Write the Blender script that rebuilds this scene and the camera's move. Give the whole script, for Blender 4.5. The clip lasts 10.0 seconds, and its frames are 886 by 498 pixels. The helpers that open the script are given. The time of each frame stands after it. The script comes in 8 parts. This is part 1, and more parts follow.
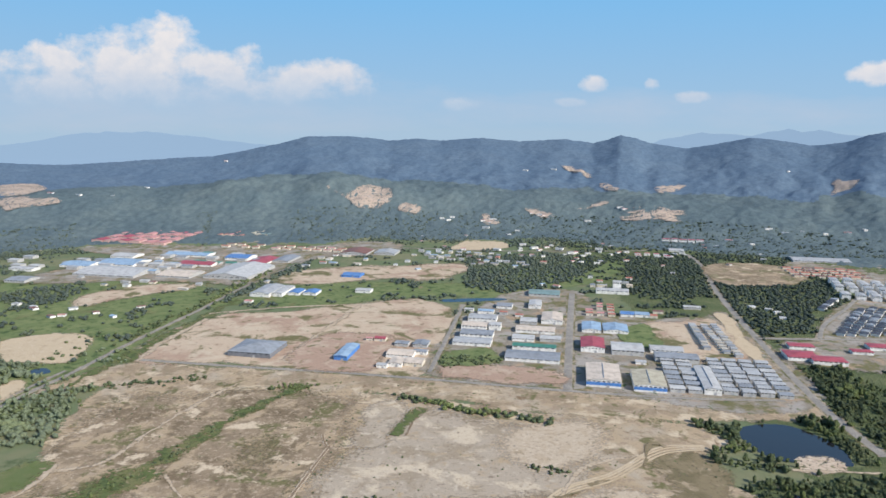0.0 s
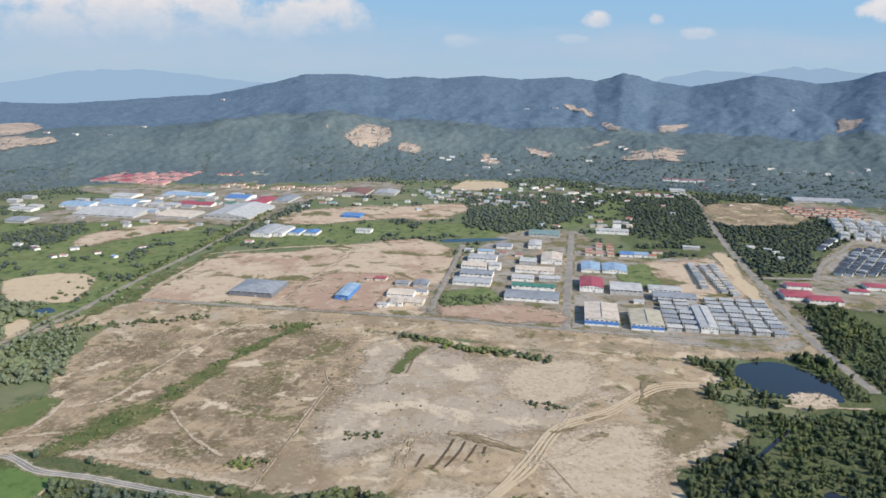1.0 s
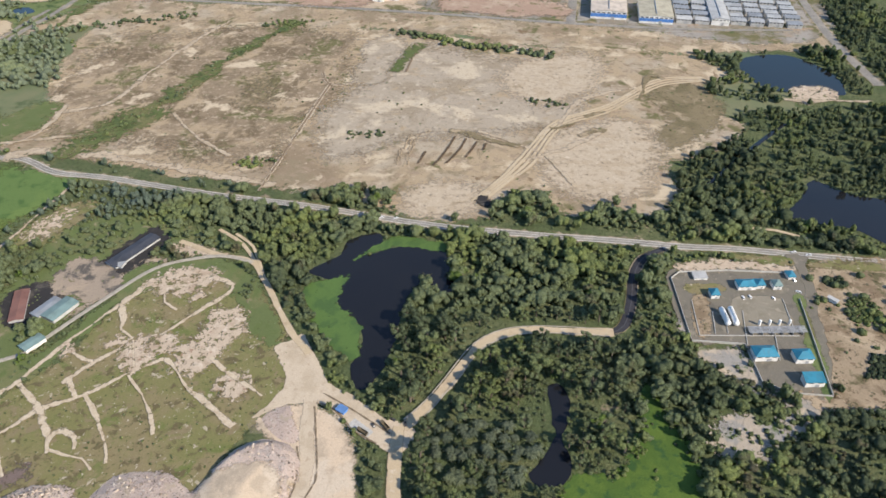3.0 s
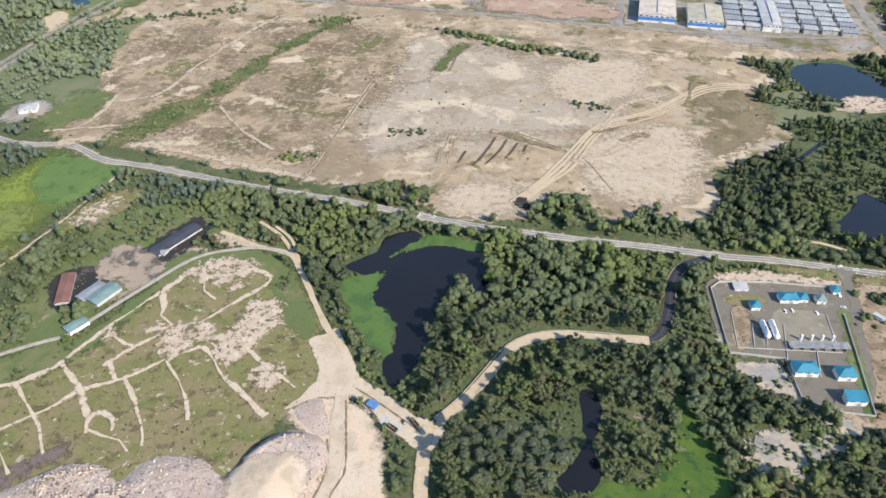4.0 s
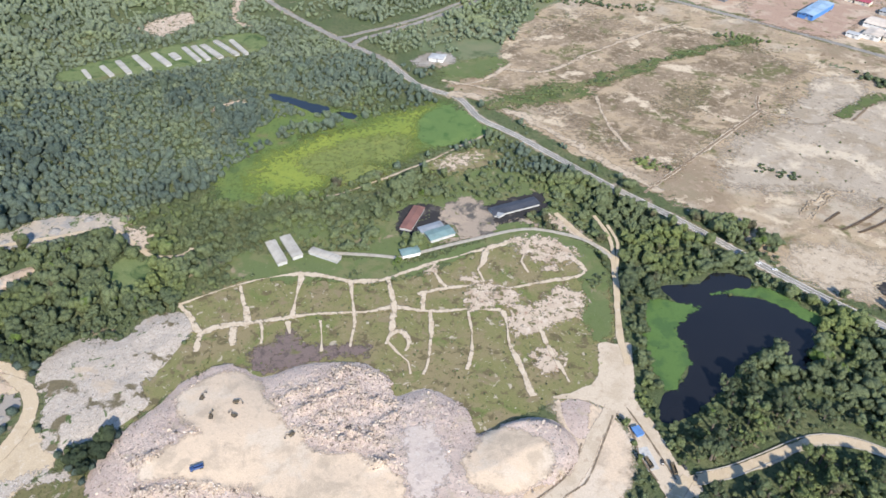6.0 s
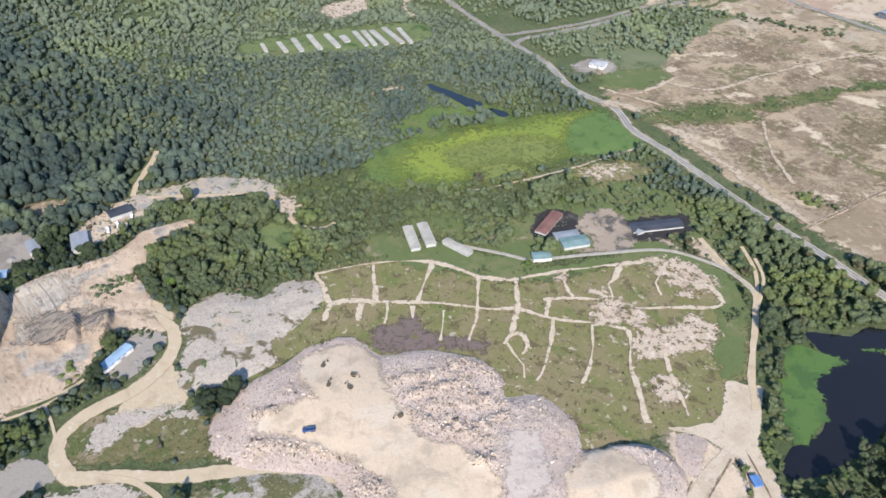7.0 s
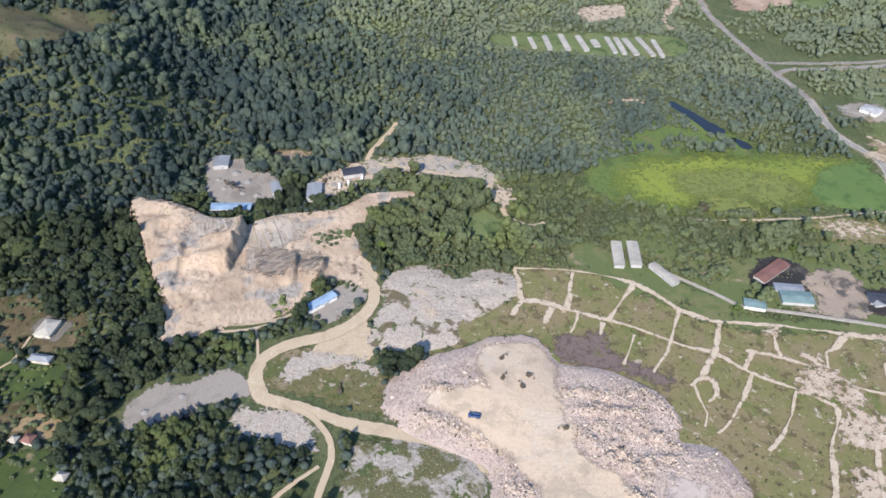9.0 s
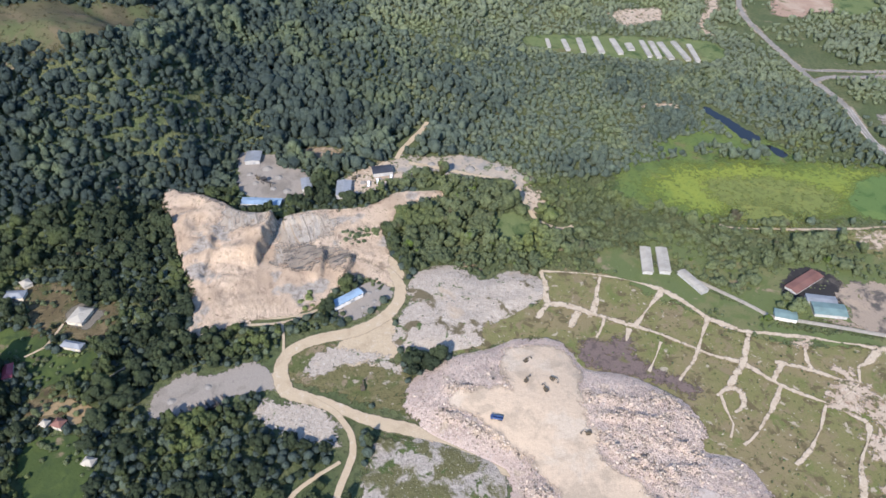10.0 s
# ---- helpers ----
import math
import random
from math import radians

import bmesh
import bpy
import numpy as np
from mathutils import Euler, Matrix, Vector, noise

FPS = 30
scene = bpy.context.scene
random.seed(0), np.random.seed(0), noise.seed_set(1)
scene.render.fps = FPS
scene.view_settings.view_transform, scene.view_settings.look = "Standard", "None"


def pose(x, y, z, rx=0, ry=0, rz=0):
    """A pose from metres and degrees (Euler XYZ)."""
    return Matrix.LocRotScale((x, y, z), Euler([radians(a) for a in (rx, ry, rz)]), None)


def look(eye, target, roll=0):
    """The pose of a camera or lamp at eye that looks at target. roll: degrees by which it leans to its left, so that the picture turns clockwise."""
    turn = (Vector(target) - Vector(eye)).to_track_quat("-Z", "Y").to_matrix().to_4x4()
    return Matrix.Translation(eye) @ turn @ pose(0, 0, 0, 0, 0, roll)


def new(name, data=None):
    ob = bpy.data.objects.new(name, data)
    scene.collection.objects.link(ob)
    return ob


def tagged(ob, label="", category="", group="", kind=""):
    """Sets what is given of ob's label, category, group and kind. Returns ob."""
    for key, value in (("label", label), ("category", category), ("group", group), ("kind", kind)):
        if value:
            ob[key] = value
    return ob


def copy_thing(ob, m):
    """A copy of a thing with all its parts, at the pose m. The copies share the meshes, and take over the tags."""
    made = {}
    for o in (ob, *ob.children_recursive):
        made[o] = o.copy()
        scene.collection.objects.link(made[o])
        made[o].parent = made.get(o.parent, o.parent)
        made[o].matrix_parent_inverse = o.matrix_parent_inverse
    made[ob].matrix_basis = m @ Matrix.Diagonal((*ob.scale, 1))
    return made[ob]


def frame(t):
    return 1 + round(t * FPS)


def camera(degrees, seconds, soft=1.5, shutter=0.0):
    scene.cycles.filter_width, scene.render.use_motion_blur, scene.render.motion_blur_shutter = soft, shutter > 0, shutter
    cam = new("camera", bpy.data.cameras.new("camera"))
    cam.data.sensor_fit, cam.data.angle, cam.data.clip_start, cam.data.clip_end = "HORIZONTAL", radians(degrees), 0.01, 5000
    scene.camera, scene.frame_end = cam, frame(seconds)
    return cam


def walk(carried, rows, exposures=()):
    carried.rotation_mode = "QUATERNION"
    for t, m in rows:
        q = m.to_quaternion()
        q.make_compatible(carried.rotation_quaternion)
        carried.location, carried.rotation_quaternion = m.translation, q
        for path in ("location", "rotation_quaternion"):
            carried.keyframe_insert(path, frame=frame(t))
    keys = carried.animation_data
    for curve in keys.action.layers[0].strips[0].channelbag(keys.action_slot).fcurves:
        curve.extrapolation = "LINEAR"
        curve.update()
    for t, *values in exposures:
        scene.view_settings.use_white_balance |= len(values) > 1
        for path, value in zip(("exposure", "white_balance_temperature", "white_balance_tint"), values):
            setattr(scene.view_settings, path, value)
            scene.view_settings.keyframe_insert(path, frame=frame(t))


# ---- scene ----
# ---------------------------------------------------------------- camera
cam = camera(63.7, 10.0, soft=1.6)
EYE = (0, 0, 400)
walk(cam, [(t, pose(*EYE, rx, ry, rz)) for t, rx, ry, rz in (
    (0.0, 80.55, -0.74, 0.12), (0.5, 79.98, -0.76, 0.15), (1.0, 75.75, -0.74, 0.12), (1.5, 65.45, -0.60, 0.0),
    (2.0, 53.12, -0.10, -0.47), (2.2, 51.95, 0.0, -0.55), (3.3, 51.88, 0.04, 0.30), (3.5, 51.88, 0.04, 1.05),
    (4.0, 51.86, 0.10, 3.45), (4.5, 51.88, 0.12, 12.27), (5.0, 51.88, 0.08, 21.47), (5.5, 51.86, 0.08, 28.85),
    (5.7, 51.85, 0.08, 31.55), (6.8, 51.82, 0.08, 46.30), (7.0, 51.82, 0.08, 49.0), (7.5, 51.84, 0.05, 55.58),
    (8.0, 51.86, 0.05, 60.91), (8.5, 51.87, 0.06, 65.57), (9.0, 51.90, 0.06, 69.57), (9.5, 51.92, 0.08, 72.25),
    (10.0, 51.92, 0.08, 72.31))], exposures=((0.0, 0.66, 6450, 11), (1.0, 0.66, 6600, 11), (1.5, 0.60, 6850, 11), (2.0, 0.60, 7080, 11.5), (3.5, 0.86, 6650, 12), (4.5, 1.03, 6450, 11),
               (5.5, 1.03, 6280, 12), (7.5, 0.94, 6220, 13), (10.0, 0.89, 6180, 16)))

# ---------------------------------------------------------------- light
SUN_AZ, SUN_EL = -127.0, 34.0          # azimuth from +y, counter-clockwise, and height, degrees
sun_dir = Vector((-math.sin(radians(SUN_AZ)) * math.cos(radians(SUN_EL)),
                  math.cos(radians(SUN_AZ)) * math.cos(radians(SUN_EL)), math.sin(radians(SUN_EL))))
sun_data = bpy.data.lights.new("sun", "SUN")
sun_data.energy, sun_data.angle, sun_data.color = 4.2, radians(0.6), (1.0, 0.92, 0.80)
sun = new("sun", sun_data)
sun.matrix_world = look(sun_dir * 300, (0, 0, 0))

world = bpy.data.worlds.new("sky")
scene.world = world
world.use_nodes = True
wn, wl = world.node_tree.nodes, world.node_tree.links
wn.clear()
sky = wn.new("ShaderNodeTexSky")
sky.sky_type, sky.sun_disc = "NISHITA", False
sky.sun_elevation, sky.sun_rotation = radians(SUN_EL), radians(-SUN_AZ)
sky.altitude, sky.air_density, sky.dust_density, sky.ozone_density = 400, 1.0, 0.4, 3.0
w_out, w_bg = wn.new("ShaderNodeOutputWorld"), wn.new("ShaderNodeBackground")
w_bg.inputs["Strength"].default_value = 0.15


def wmath(op, a, b=None, c=None, clamp=False):
    n = wn.new("ShaderNodeMath")
    n.operation, n.use_clamp = op, clamp
    for i, v in enumerate((a, b, c)):
        if v is None:
            continue
        if isinstance(v, (int, float)):
            n.inputs[i].default_value = v
        else:
            wl.new(v, n.inputs[i])
    return n.outputs[0]


# cumulus bank: azimuth (tan x) and height (tan y) seen from the ground's centre
w_co = wn.new("ShaderNodeTexCoord")
w_sep = wn.new("ShaderNodeSeparateXYZ")
wl.new(w_co.outputs["Generated"], w_sep.inputs[0])
w_fwd = wmath("MAXIMUM", w_sep.outputs[1], 0.05)
w_u, w_v = wmath("DIVIDE", w_sep.outputs[0], w_fwd), wmath("DIVIDE", w_sep.outputs[2], w_fwd)
w_uv = wn.new("ShaderNodeCombineXYZ")
wl.new(w_u, w_uv.inputs[0]), wl.new(w_v, w_uv.inputs[1])


def wnoise(scale, detail, rough, stretch=1.0, shift=0.0):
    m = wn.new("ShaderNodeMapping")
    m.inputs["Scale"].default_value = (scale, scale * stretch, scale)
    m.inputs["Location"].default_value = (shift, shift * 0.7, shift)
    wl.new(w_uv.outputs[0], m.inputs[0])
    n = wn.new("ShaderNodeTexNoise")
    n.inputs["Scale"].default_value, n.inputs["Detail"].default_value, n.inputs["Roughness"].default_value = 1, detail, rough
    wl.new(m.outputs[0], n.inputs["Vector"])
    return n.outputs["Fac"]


def wblob(u, v, ru, rv):
    a = wmath("POWER", wmath("DIVIDE", wmath("SUBTRACT", w_u, u), ru), 2.0)
    b = wmath("POWER", wmath("DIVIDE", wmath("SUBTRACT", w_v, v), rv), 2.0)
    return wmath("SUBTRACT", 1.0, wmath("ADD", a, b))


puff = wnoise(16.0, 8, 0.6, 1.25)
fine = wnoise(48.0, 5, 0.6, 1.2, 3.0)
density = None
for u, v, ru, rv in ((-0.415, 0.085, 0.135, 0.062), (-0.375, 0.115, 0.055, 0.045), (-0.30, 0.075, 0.08, 0.04), (-0.55, 0.085, 0.09, 0.028),
                     (-0.20, 0.062, 0.13, 0.034), (-0.46, 0.055, 0.22, 0.035), (0.20, 0.066, 0.024, 0.014), (0.285, 0.066, 0.017, 0.012),
                     (0.34, 0.05, 0.03, 0.010), (0.60, 0.086, 0.055, 0.020), (0.02, 0.035, 0.035, 0.012), (0.17, 0.04, 0.03, 0.008)):
    d = wblob(u, v, ru, rv)
    density = d if density is None else wmath("MAXIMUM", density, d)
shape = wmath("ADD", density, wmath("MULTIPLY", wmath("SUBTRACT", puff, 0.56), 3.4))
cloud = wmath("MULTIPLY", shape, 1.5, clamp=True)
lit = wmath("ADD", wmath("MULTIPLY", fine, 0.8), wmath("MULTIPLY", wmath("SUBTRACT", w_v, 0.03), 6.0), clamp=True)
w_ramp = wn.new("ShaderNodeMix")
w_ramp.data_type = "RGBA"
w_ramp.inputs["A"].default_value, w_ramp.inputs["B"].default_value = (1.9, 2.35, 3.0, 1), (3.9, 3.6, 3.4, 1)
wl.new(lit, w_ramp.inputs["Factor"])
w_mix = wn.new("ShaderNodeMix")
w_mix.data_type = "RGBA"
fade = wmath("MULTIPLY", wmath("MULTIPLY", wmath("SUBTRACT", w_v, 0.005), 14.0, clamp=True), 0.85)
wl.new(wmath("MULTIPLY", cloud, fade), w_mix.inputs["Factor"])
# humid air near the horizon pales the blue
w_low = wn.new("ShaderNodeMix")
w_low.data_type = "RGBA"
w_low.inputs["A"].default_value, w_low.inputs["B"].default_value = (1.7, 2.34, 2.95, 1), (0.85, 2.1, 3.5, 1)
w_el = w_sep.outputs[2]
wl.new(wmath("POWER", wmath("DIVIDE", w_el, 0.19, clamp=True), 0.8), w_low.inputs["Factor"])
w_sky = wn.new("ShaderNodeMix")
w_sky.data_type = "RGBA"
wl.new(wmath("DIVIDE", wmath("SUBTRACT", w_el, 0.2), 0.35, clamp=True), w_sky.inputs["Factor"])
wl.new(w_low.outputs["Result"], w_sky.inputs["A"]), wl.new(sky.outputs[0], w_sky.inputs["B"])
wl.new(w_sky.outputs["Result"], w_mix.inputs["A"])
wl.new(w_ramp.outputs["Result"], w_mix.inputs["B"])
veil = wmath("MULTIPLY", wmath("ADD", wmath("MAXIMUM", wblob(-0.42, 0.035, 0.5, 0.05), wmath("MULTIPLY", wblob(0.3, 0.03, 0.6, 0.028), 0.6)), wmath("MULTIPLY", wmath("SUBTRACT", wnoise(7.0, 6, 0.6, 3.0, 8.0), 0.5), 2.2)), 0.42, clamp=True)
w_veil = wn.new("ShaderNodeMix")
w_veil.data_type = "RGBA"
w_veil.inputs["B"].default_value = (2.25, 2.5, 2.95, 1)
wl.new(wmath("MULTIPLY", veil, wmath("SUBTRACT", 1.0, wmath("MULTIPLY", cloud, 0.6))), w_veil.inputs["Factor"])
wl.new(w_mix.outputs["Result"], w_veil.inputs["A"])
wl.new(w_veil.outputs["Result"], w_bg.inputs["Color"])
wl.new(w_bg.outputs[0], w_out.inputs[0])

# ---------------------------------------------------------------- materials


class Nodes:
    """Short cuts for a node material that works in metres of the world."""

    def __init__(self, name, rough=0.9, metal=0.0, spec=0.3):
        self.mat = bpy.data.materials.new(name)
        self.mat.use_nodes = True
        self.n, self.l = self.mat.node_tree.nodes, self.mat.node_tree.links
        self.b = self.n["Principled BSDF"]
        self.b.inputs["Roughness"].default_value = rough
        self.b.inputs["Metallic"].default_value = metal
        self.b.inputs["Specular IOR Level"].default_value = spec
        self.pos = self.n.new("ShaderNodeNewGeometry").outputs["Position"]

    def link(self, a, b):
        if hasattr(a, "links"):
            self.l.new(a, b)
        else:
            b.default_value = a

    def noise(self, scale, detail=4, rough=0.55, shift=0.0, stretch=(1, 1, 1), turn=0.0, warp=0.0):
        m = self.n.new("ShaderNodeMapping")
        m.inputs["Scale"].default_value = [scale * s for s in stretch]
        m.inputs["Location"].default_value = (shift, shift * 1.3, 0)
        m.inputs["Rotation"].default_value = (0, 0, radians(turn))
        self.l.new(self.pos, m.inputs[0])
        n = self.n.new("ShaderNodeTexNoise")
        n.inputs["Scale"].default_value, n.inputs["Detail"].default_value = 1, detail
        n.inputs["Roughness"].default_value, n.inputs["Distortion"].default_value = rough, warp
        self.l.new(m.outputs[0], n.inputs["Vector"])
        return n.outputs["Fac"]

    def voronoi(self, scale, shift=0.0):
        m = self.n.new("ShaderNodeMapping")
        m.inputs["Scale"].default_value = (scale, scale, scale)
        m.inputs["Location"].default_value = (shift, shift, 0)
        self.l.new(self.pos, m.inputs[0])
        n = self.n.new("ShaderNodeTexVoronoi")
        n.inputs["Scale"].default_value = 1
        self.l.new(m.outputs[0], n.inputs["Vector"])
        return n

    def step(self, v, lo, hi):
        n = self.n.new("ShaderNodeMapRange")
        n.interpolation_type = "SMOOTHSTEP"
        self.l.new(v, n.inputs["Value"])
        n.inputs["From Min"].default_value, n.inputs["From Max"].default_value = lo, hi
        return n.outputs["Result"]

    def math(self, op, a, b, clamp=False):
        n = self.n.new("ShaderNodeMath")
        n.operation, n.use_clamp = op, clamp
        self.link(a, n.inputs[0]), self.link(b, n.inputs[1])
        return n.outputs[0]

    def mix(self, f, a, b, mode="MIX"):
        n = self.n.new("ShaderNodeMix")
        n.data_type, n.blend_type = "RGBA", mode
        self.link(f, n.inputs["Factor"])
        for v, i in ((a, "A"), (b, "B")):
            self.link((*v, 1) if isinstance(v, tuple) else v, n.inputs[i])
        return n.outputs["Result"]

    def attr(self, name):
        a = self.n.new("ShaderNodeAttribute")
        a.attribute_name = name
        return a.outputs["Fac"]

    def island(self):
        return self.n.new("ShaderNodeNewGeometry").outputs["Random Per Island"]

    def each(self):
        return self.n.new("ShaderNodeObjectInfo").outputs["Random"]

    def color(self, c):
        self.link((*c, 1) if isinstance(c, tuple) else c, self.b.inputs["Base Color"])
        return self

    def bump(self, h, strength=0.5, dist=1.0):
        n = self.n.new("ShaderNodeBump")
        n.inputs["Strength"].default_value, n.inputs["Distance"].default_value = strength, dist
        self.l.new(h, n.inputs["Height"])
        self.l.new(n.outputs[0], self.b.inputs["Normal"])
        return self

    def feather(self, amount=1.1, scale=0.16, fine=0.6, blend=0.12):
        """Lets the ground below show through along an uneven edge, by the mesh's own 'edge' value."""
        v = self.math("ADD", self.noise(scale, 5, 0.65, 7.0), self.math("MULTIPLY", self.noise(fine, 3, 0.6, 2.0), 0.35))
        v = self.math("MULTIPLY", self.math("SUBTRACT", v, 0.68), amount * 2)
        v = self.math("MULTIPLY", v, self.step(self.attr("edge"), 0.0, 0.2))
        self.l.new(self.step(self.math("ADD", self.attr("edge"), v), 0.5 - blend, 0.5 + blend), self.b.inputs["Alpha"])
        return self.mat


def ground_mat(name, base, tints, rough=0.95, soft=True, bump=0.4, amount=1.1, blend=0.12):
    """base colour, then tints: (colour, noise scale, low, high, shift) laid over it one by one."""
    m = Nodes(name, rough, spec=0.15)
    c = base
    for col, scale, lo, hi, shift in tints:
        c = m.mix(m.step(m.noise(scale, 6, 0.62, shift, warp=0.4), lo, hi), c, col)
    c = m.mix(m.step(m.noise(1.3, 3, 0.6, 4.0), 0.25, 0.75), m.mix(1.0, c, (0.8, 0.8, 0.8), "MULTIPLY"), c)
    m.color(c)
    m.bump(m.noise(0.35, 6, 0.7, 9.0), bump, 1.2)
    return m.feather(amount, blend=blend) if soft else m.mat


SAND, PALE, BROWN, OLIVE, GREEN = (0.375, 0.29, 0.188), (0.385, 0.325, 0.242), (0.19, 0.132, 0.08), (0.14, 0.13, 0.06), (0.08, 0.115, 0.04)
M_FIELD = ground_mat("bare_sandy_soil", SAND, ((PALE, 0.012, 0.45, 0.62, 3), ((0.25, 0.19, 0.125), 0.010, 0.50, 0.62, 11), ((0.25, 0.20, 0.13), 0.035, 0.52, 0.62, 61), (OLIVE, 0.026, 0.56, 0.64, 5), ((0.30, 0.23, 0.16), 0.08, 0.50, 0.64, 41),
                                              ((0.50, 0.41, 0.29), 0.022, 0.55, 0.63, 31), (BROWN, 0.045, 0.60, 0.68, 17), (GREEN, 0.09, 0.67, 0.72, 23), ((0.20, 0.15, 0.10), 0.35, 0.60, 0.68, 47), ((0.50, 0.41, 0.295), 0.16, 0.62, 0.69, 53), ((0.12, 0.12, 0.055), 0.2, 0.65, 0.69, 59)))
M_BROWNFIELD = ground_mat("dry_brown_scrub", (0.255, 0.195, 0.13), (((0.17, 0.128, 0.08), 0.012, 0.47, 0.58, 3), (SAND, 0.02, 0.50, 0.60, 7), (OLIVE, 0.016, 0.54, 0.61, 15), ((0.19, 0.145, 0.095), 0.045, 0.54, 0.63, 35), ((0.36, 0.285, 0.20), 0.11, 0.52, 0.64, 27),
                                                             (GREEN, 0.1, 0.64, 0.70, 21), ((0.53, 0.435, 0.31), 0.018, 0.585, 0.64, 33), ((0.14, 0.105, 0.065), 0.35, 0.60, 0.68, 47), ((0.43, 0.35, 0.25), 0.16, 0.60, 0.67, 53)), blend=0.4)
M_PALE = ground_mat("pale_gravelly_soil", (0.365, 0.308, 0.235), (((0.30, 0.245, 0.175), 0.02, 0.48, 0.60, 3), ((0.50, 0.42, 0.31), 0.016, 0.54, 0.62, 73), (SAND, 0.05, 0.55, 0.7, 9), ((0.46, 0.395, 0.305), 0.09, 0.55, 0.66, 19), ((0.24, 0.19, 0.14), 0.14, 0.58, 0.68, 37), (OLIVE, 0.09, 0.64, 0.72, 13), ((0.20, 0.16, 0.11), 0.35, 0.62, 0.70, 47)), blend=0.4)
M_GRASS = ground_mat("green_grass", (0.130, 0.165, 0.066), (((0.165, 0.192, 0.08), 0.02, 0.45, 0.62, 3), ((0.05, 0.085, 0.03), 0.05, 0.5, 0.66, 8), (OLIVE, 0.015, 0.55, 0.68, 12), ((0.2, 0.17, 0.1), 0.03, 0.64, 0.72, 29)))
M_LAWN = ground_mat("village_lawn", (0.058, 0.084, 0.027), (((0.082, 0.112, 0.033), 0.03, 0.46, 0.62, 3), ((0.045, 0.068, 0.026), 0.08, 0.5, 0.64, 8), ((0.2, 0.16, 0.1), 0.05, 0.62, 0.7, 18)))
M_ROUGH = ground_mat("olive_rough_grass", (0.112, 0.140, 0.055), (((0.150, 0.155, 0.07), 0.03, 0.48, 0.6, 3), ((0.105, 0.135, 0.048), 0.06, 0.5, 0.64, 8), ((0.26, 0.21, 0.14), 0.05, 0.6, 0.68, 18), ((0.12, 0.155, 0.055), 0.02, 0.54, 0.66, 28)))
M_CREAM = ground_mat("cream_sand", (0.45, 0.37, 0.272), (((0.40, 0.32, 0.225), 0.06, 0.48, 0.62, 3), ((0.31, 0.245, 0.165), 0.05, 0.58, 0.68, 8), ((0.55, 0.46, 0.35), 0.2, 0.56, 0.68, 18)), amount=1.3, blend=0.5)
M_CREAM_SOLID = ground_mat("dumped_sand", (0.33, 0.265, 0.19), (((0.24, 0.19, 0.135), 0.3, 0.48, 0.62, 3),), soft=False)
M_MUD = ground_mat("olive_brown_mud", (0.205, 0.165, 0.098), (((0.15, 0.125, 0.07), 0.03, 0.48, 0.62, 3), ((0.34, 0.27, 0.18), 0.04, 0.54, 0.64, 8), (GREEN, 0.15, 0.62, 0.68, 18)), amount=1.6, blend=0.38)
M_PADDY = ground_mat("green_paddy_grass", (0.105, 0.165, 0.052), (((0.125, 0.185, 0.056), 0.02, 0.46, 0.62, 3), ((0.065, 0.12, 0.036), 0.06, 0.5, 0.66, 8)))
M_MEADOW = ground_mat("bright_marsh_grass", (0.19, 0.235, 0.048), (((0.23, 0.27, 0.05), 0.009, 0.45, 0.6, 3), ((0.115, 0.17, 0.042), 0.014, 0.54, 0.66, 8), ((0.12, 0.17, 0.04), 0.12, 0.5, 0.7, 12), ((0.07, 0.11, 0.035), 0.06, 0.6, 0.7, 25)), blend=0.45)
M_MARSH = ground_mat("rank_marsh_grass", (0.115, 0.165, 0.05), (((0.135, 0.175, 0.05), 0.02, 0.46, 0.6, 3), ((0.075, 0.112, 0.04), 0.04, 0.52, 0.64, 8), ((0.16, 0.15, 0.07), 0.03, 0.60, 0.68, 21), ((0.06, 0.09, 0.032), 0.25, 0.56, 0.66, 31)), bump=0.8, blend=0.3)
M_SEDGE = ground_mat("olive_sedge", (0.168, 0.196, 0.058), (((0.125, 0.150, 0.046), 0.08, 0.48, 0.6, 3), ((0.20, 0.215, 0.06), 0.05, 0.54, 0.66, 8)), amount=2.0, blend=0.45)
M_HEATH = ground_mat("olive_brown_heath", (0.118, 0.094, 0.050), (((0.165, 0.132, 0.074), 0.06, 0.48, 0.6, 3), ((0.070, 0.078, 0.030), 0.05, 0.52, 0.64, 8), ((0.072, 0.054, 0.033), 0.2, 0.55, 0.64, 18)), amount=1.6, blend=0.3)
M_HEATH_GREEN = ground_mat("olive_hill_grass", (0.108, 0.098, 0.055), (((0.086, 0.100, 0.046), 0.02, 0.46, 0.6, 3), ((0.128, 0.108, 0.066), 0.04, 0.52, 0.64, 8)), amount=1.6, blend=0.35)
M_SILT = ground_mat("silty_brown_water", (0.29, 0.215, 0.118), (((0.25, 0.185, 0.10), 0.05, 0.46, 0.62, 3),), rough=0.4, bump=0.03, amount=0.4)
M_PAVE = ground_mat("dusty_paving", (0.172, 0.155, 0.124), (((0.132, 0.12, 0.097), 0.05, 0.5, 0.64, 3), ((0.26, 0.228, 0.178), 0.1, 0.56, 0.68, 8)), amount=0.4)
M_PLANTGRAVEL = ground_mat("pale_plant_gravel", (0.245, 0.218, 0.168), (((0.20, 0.178, 0.135), 0.04, 0.48, 0.62, 3), ((0.29, 0.255, 0.195), 0.15, 0.54, 0.66, 8)), amount=0.4)
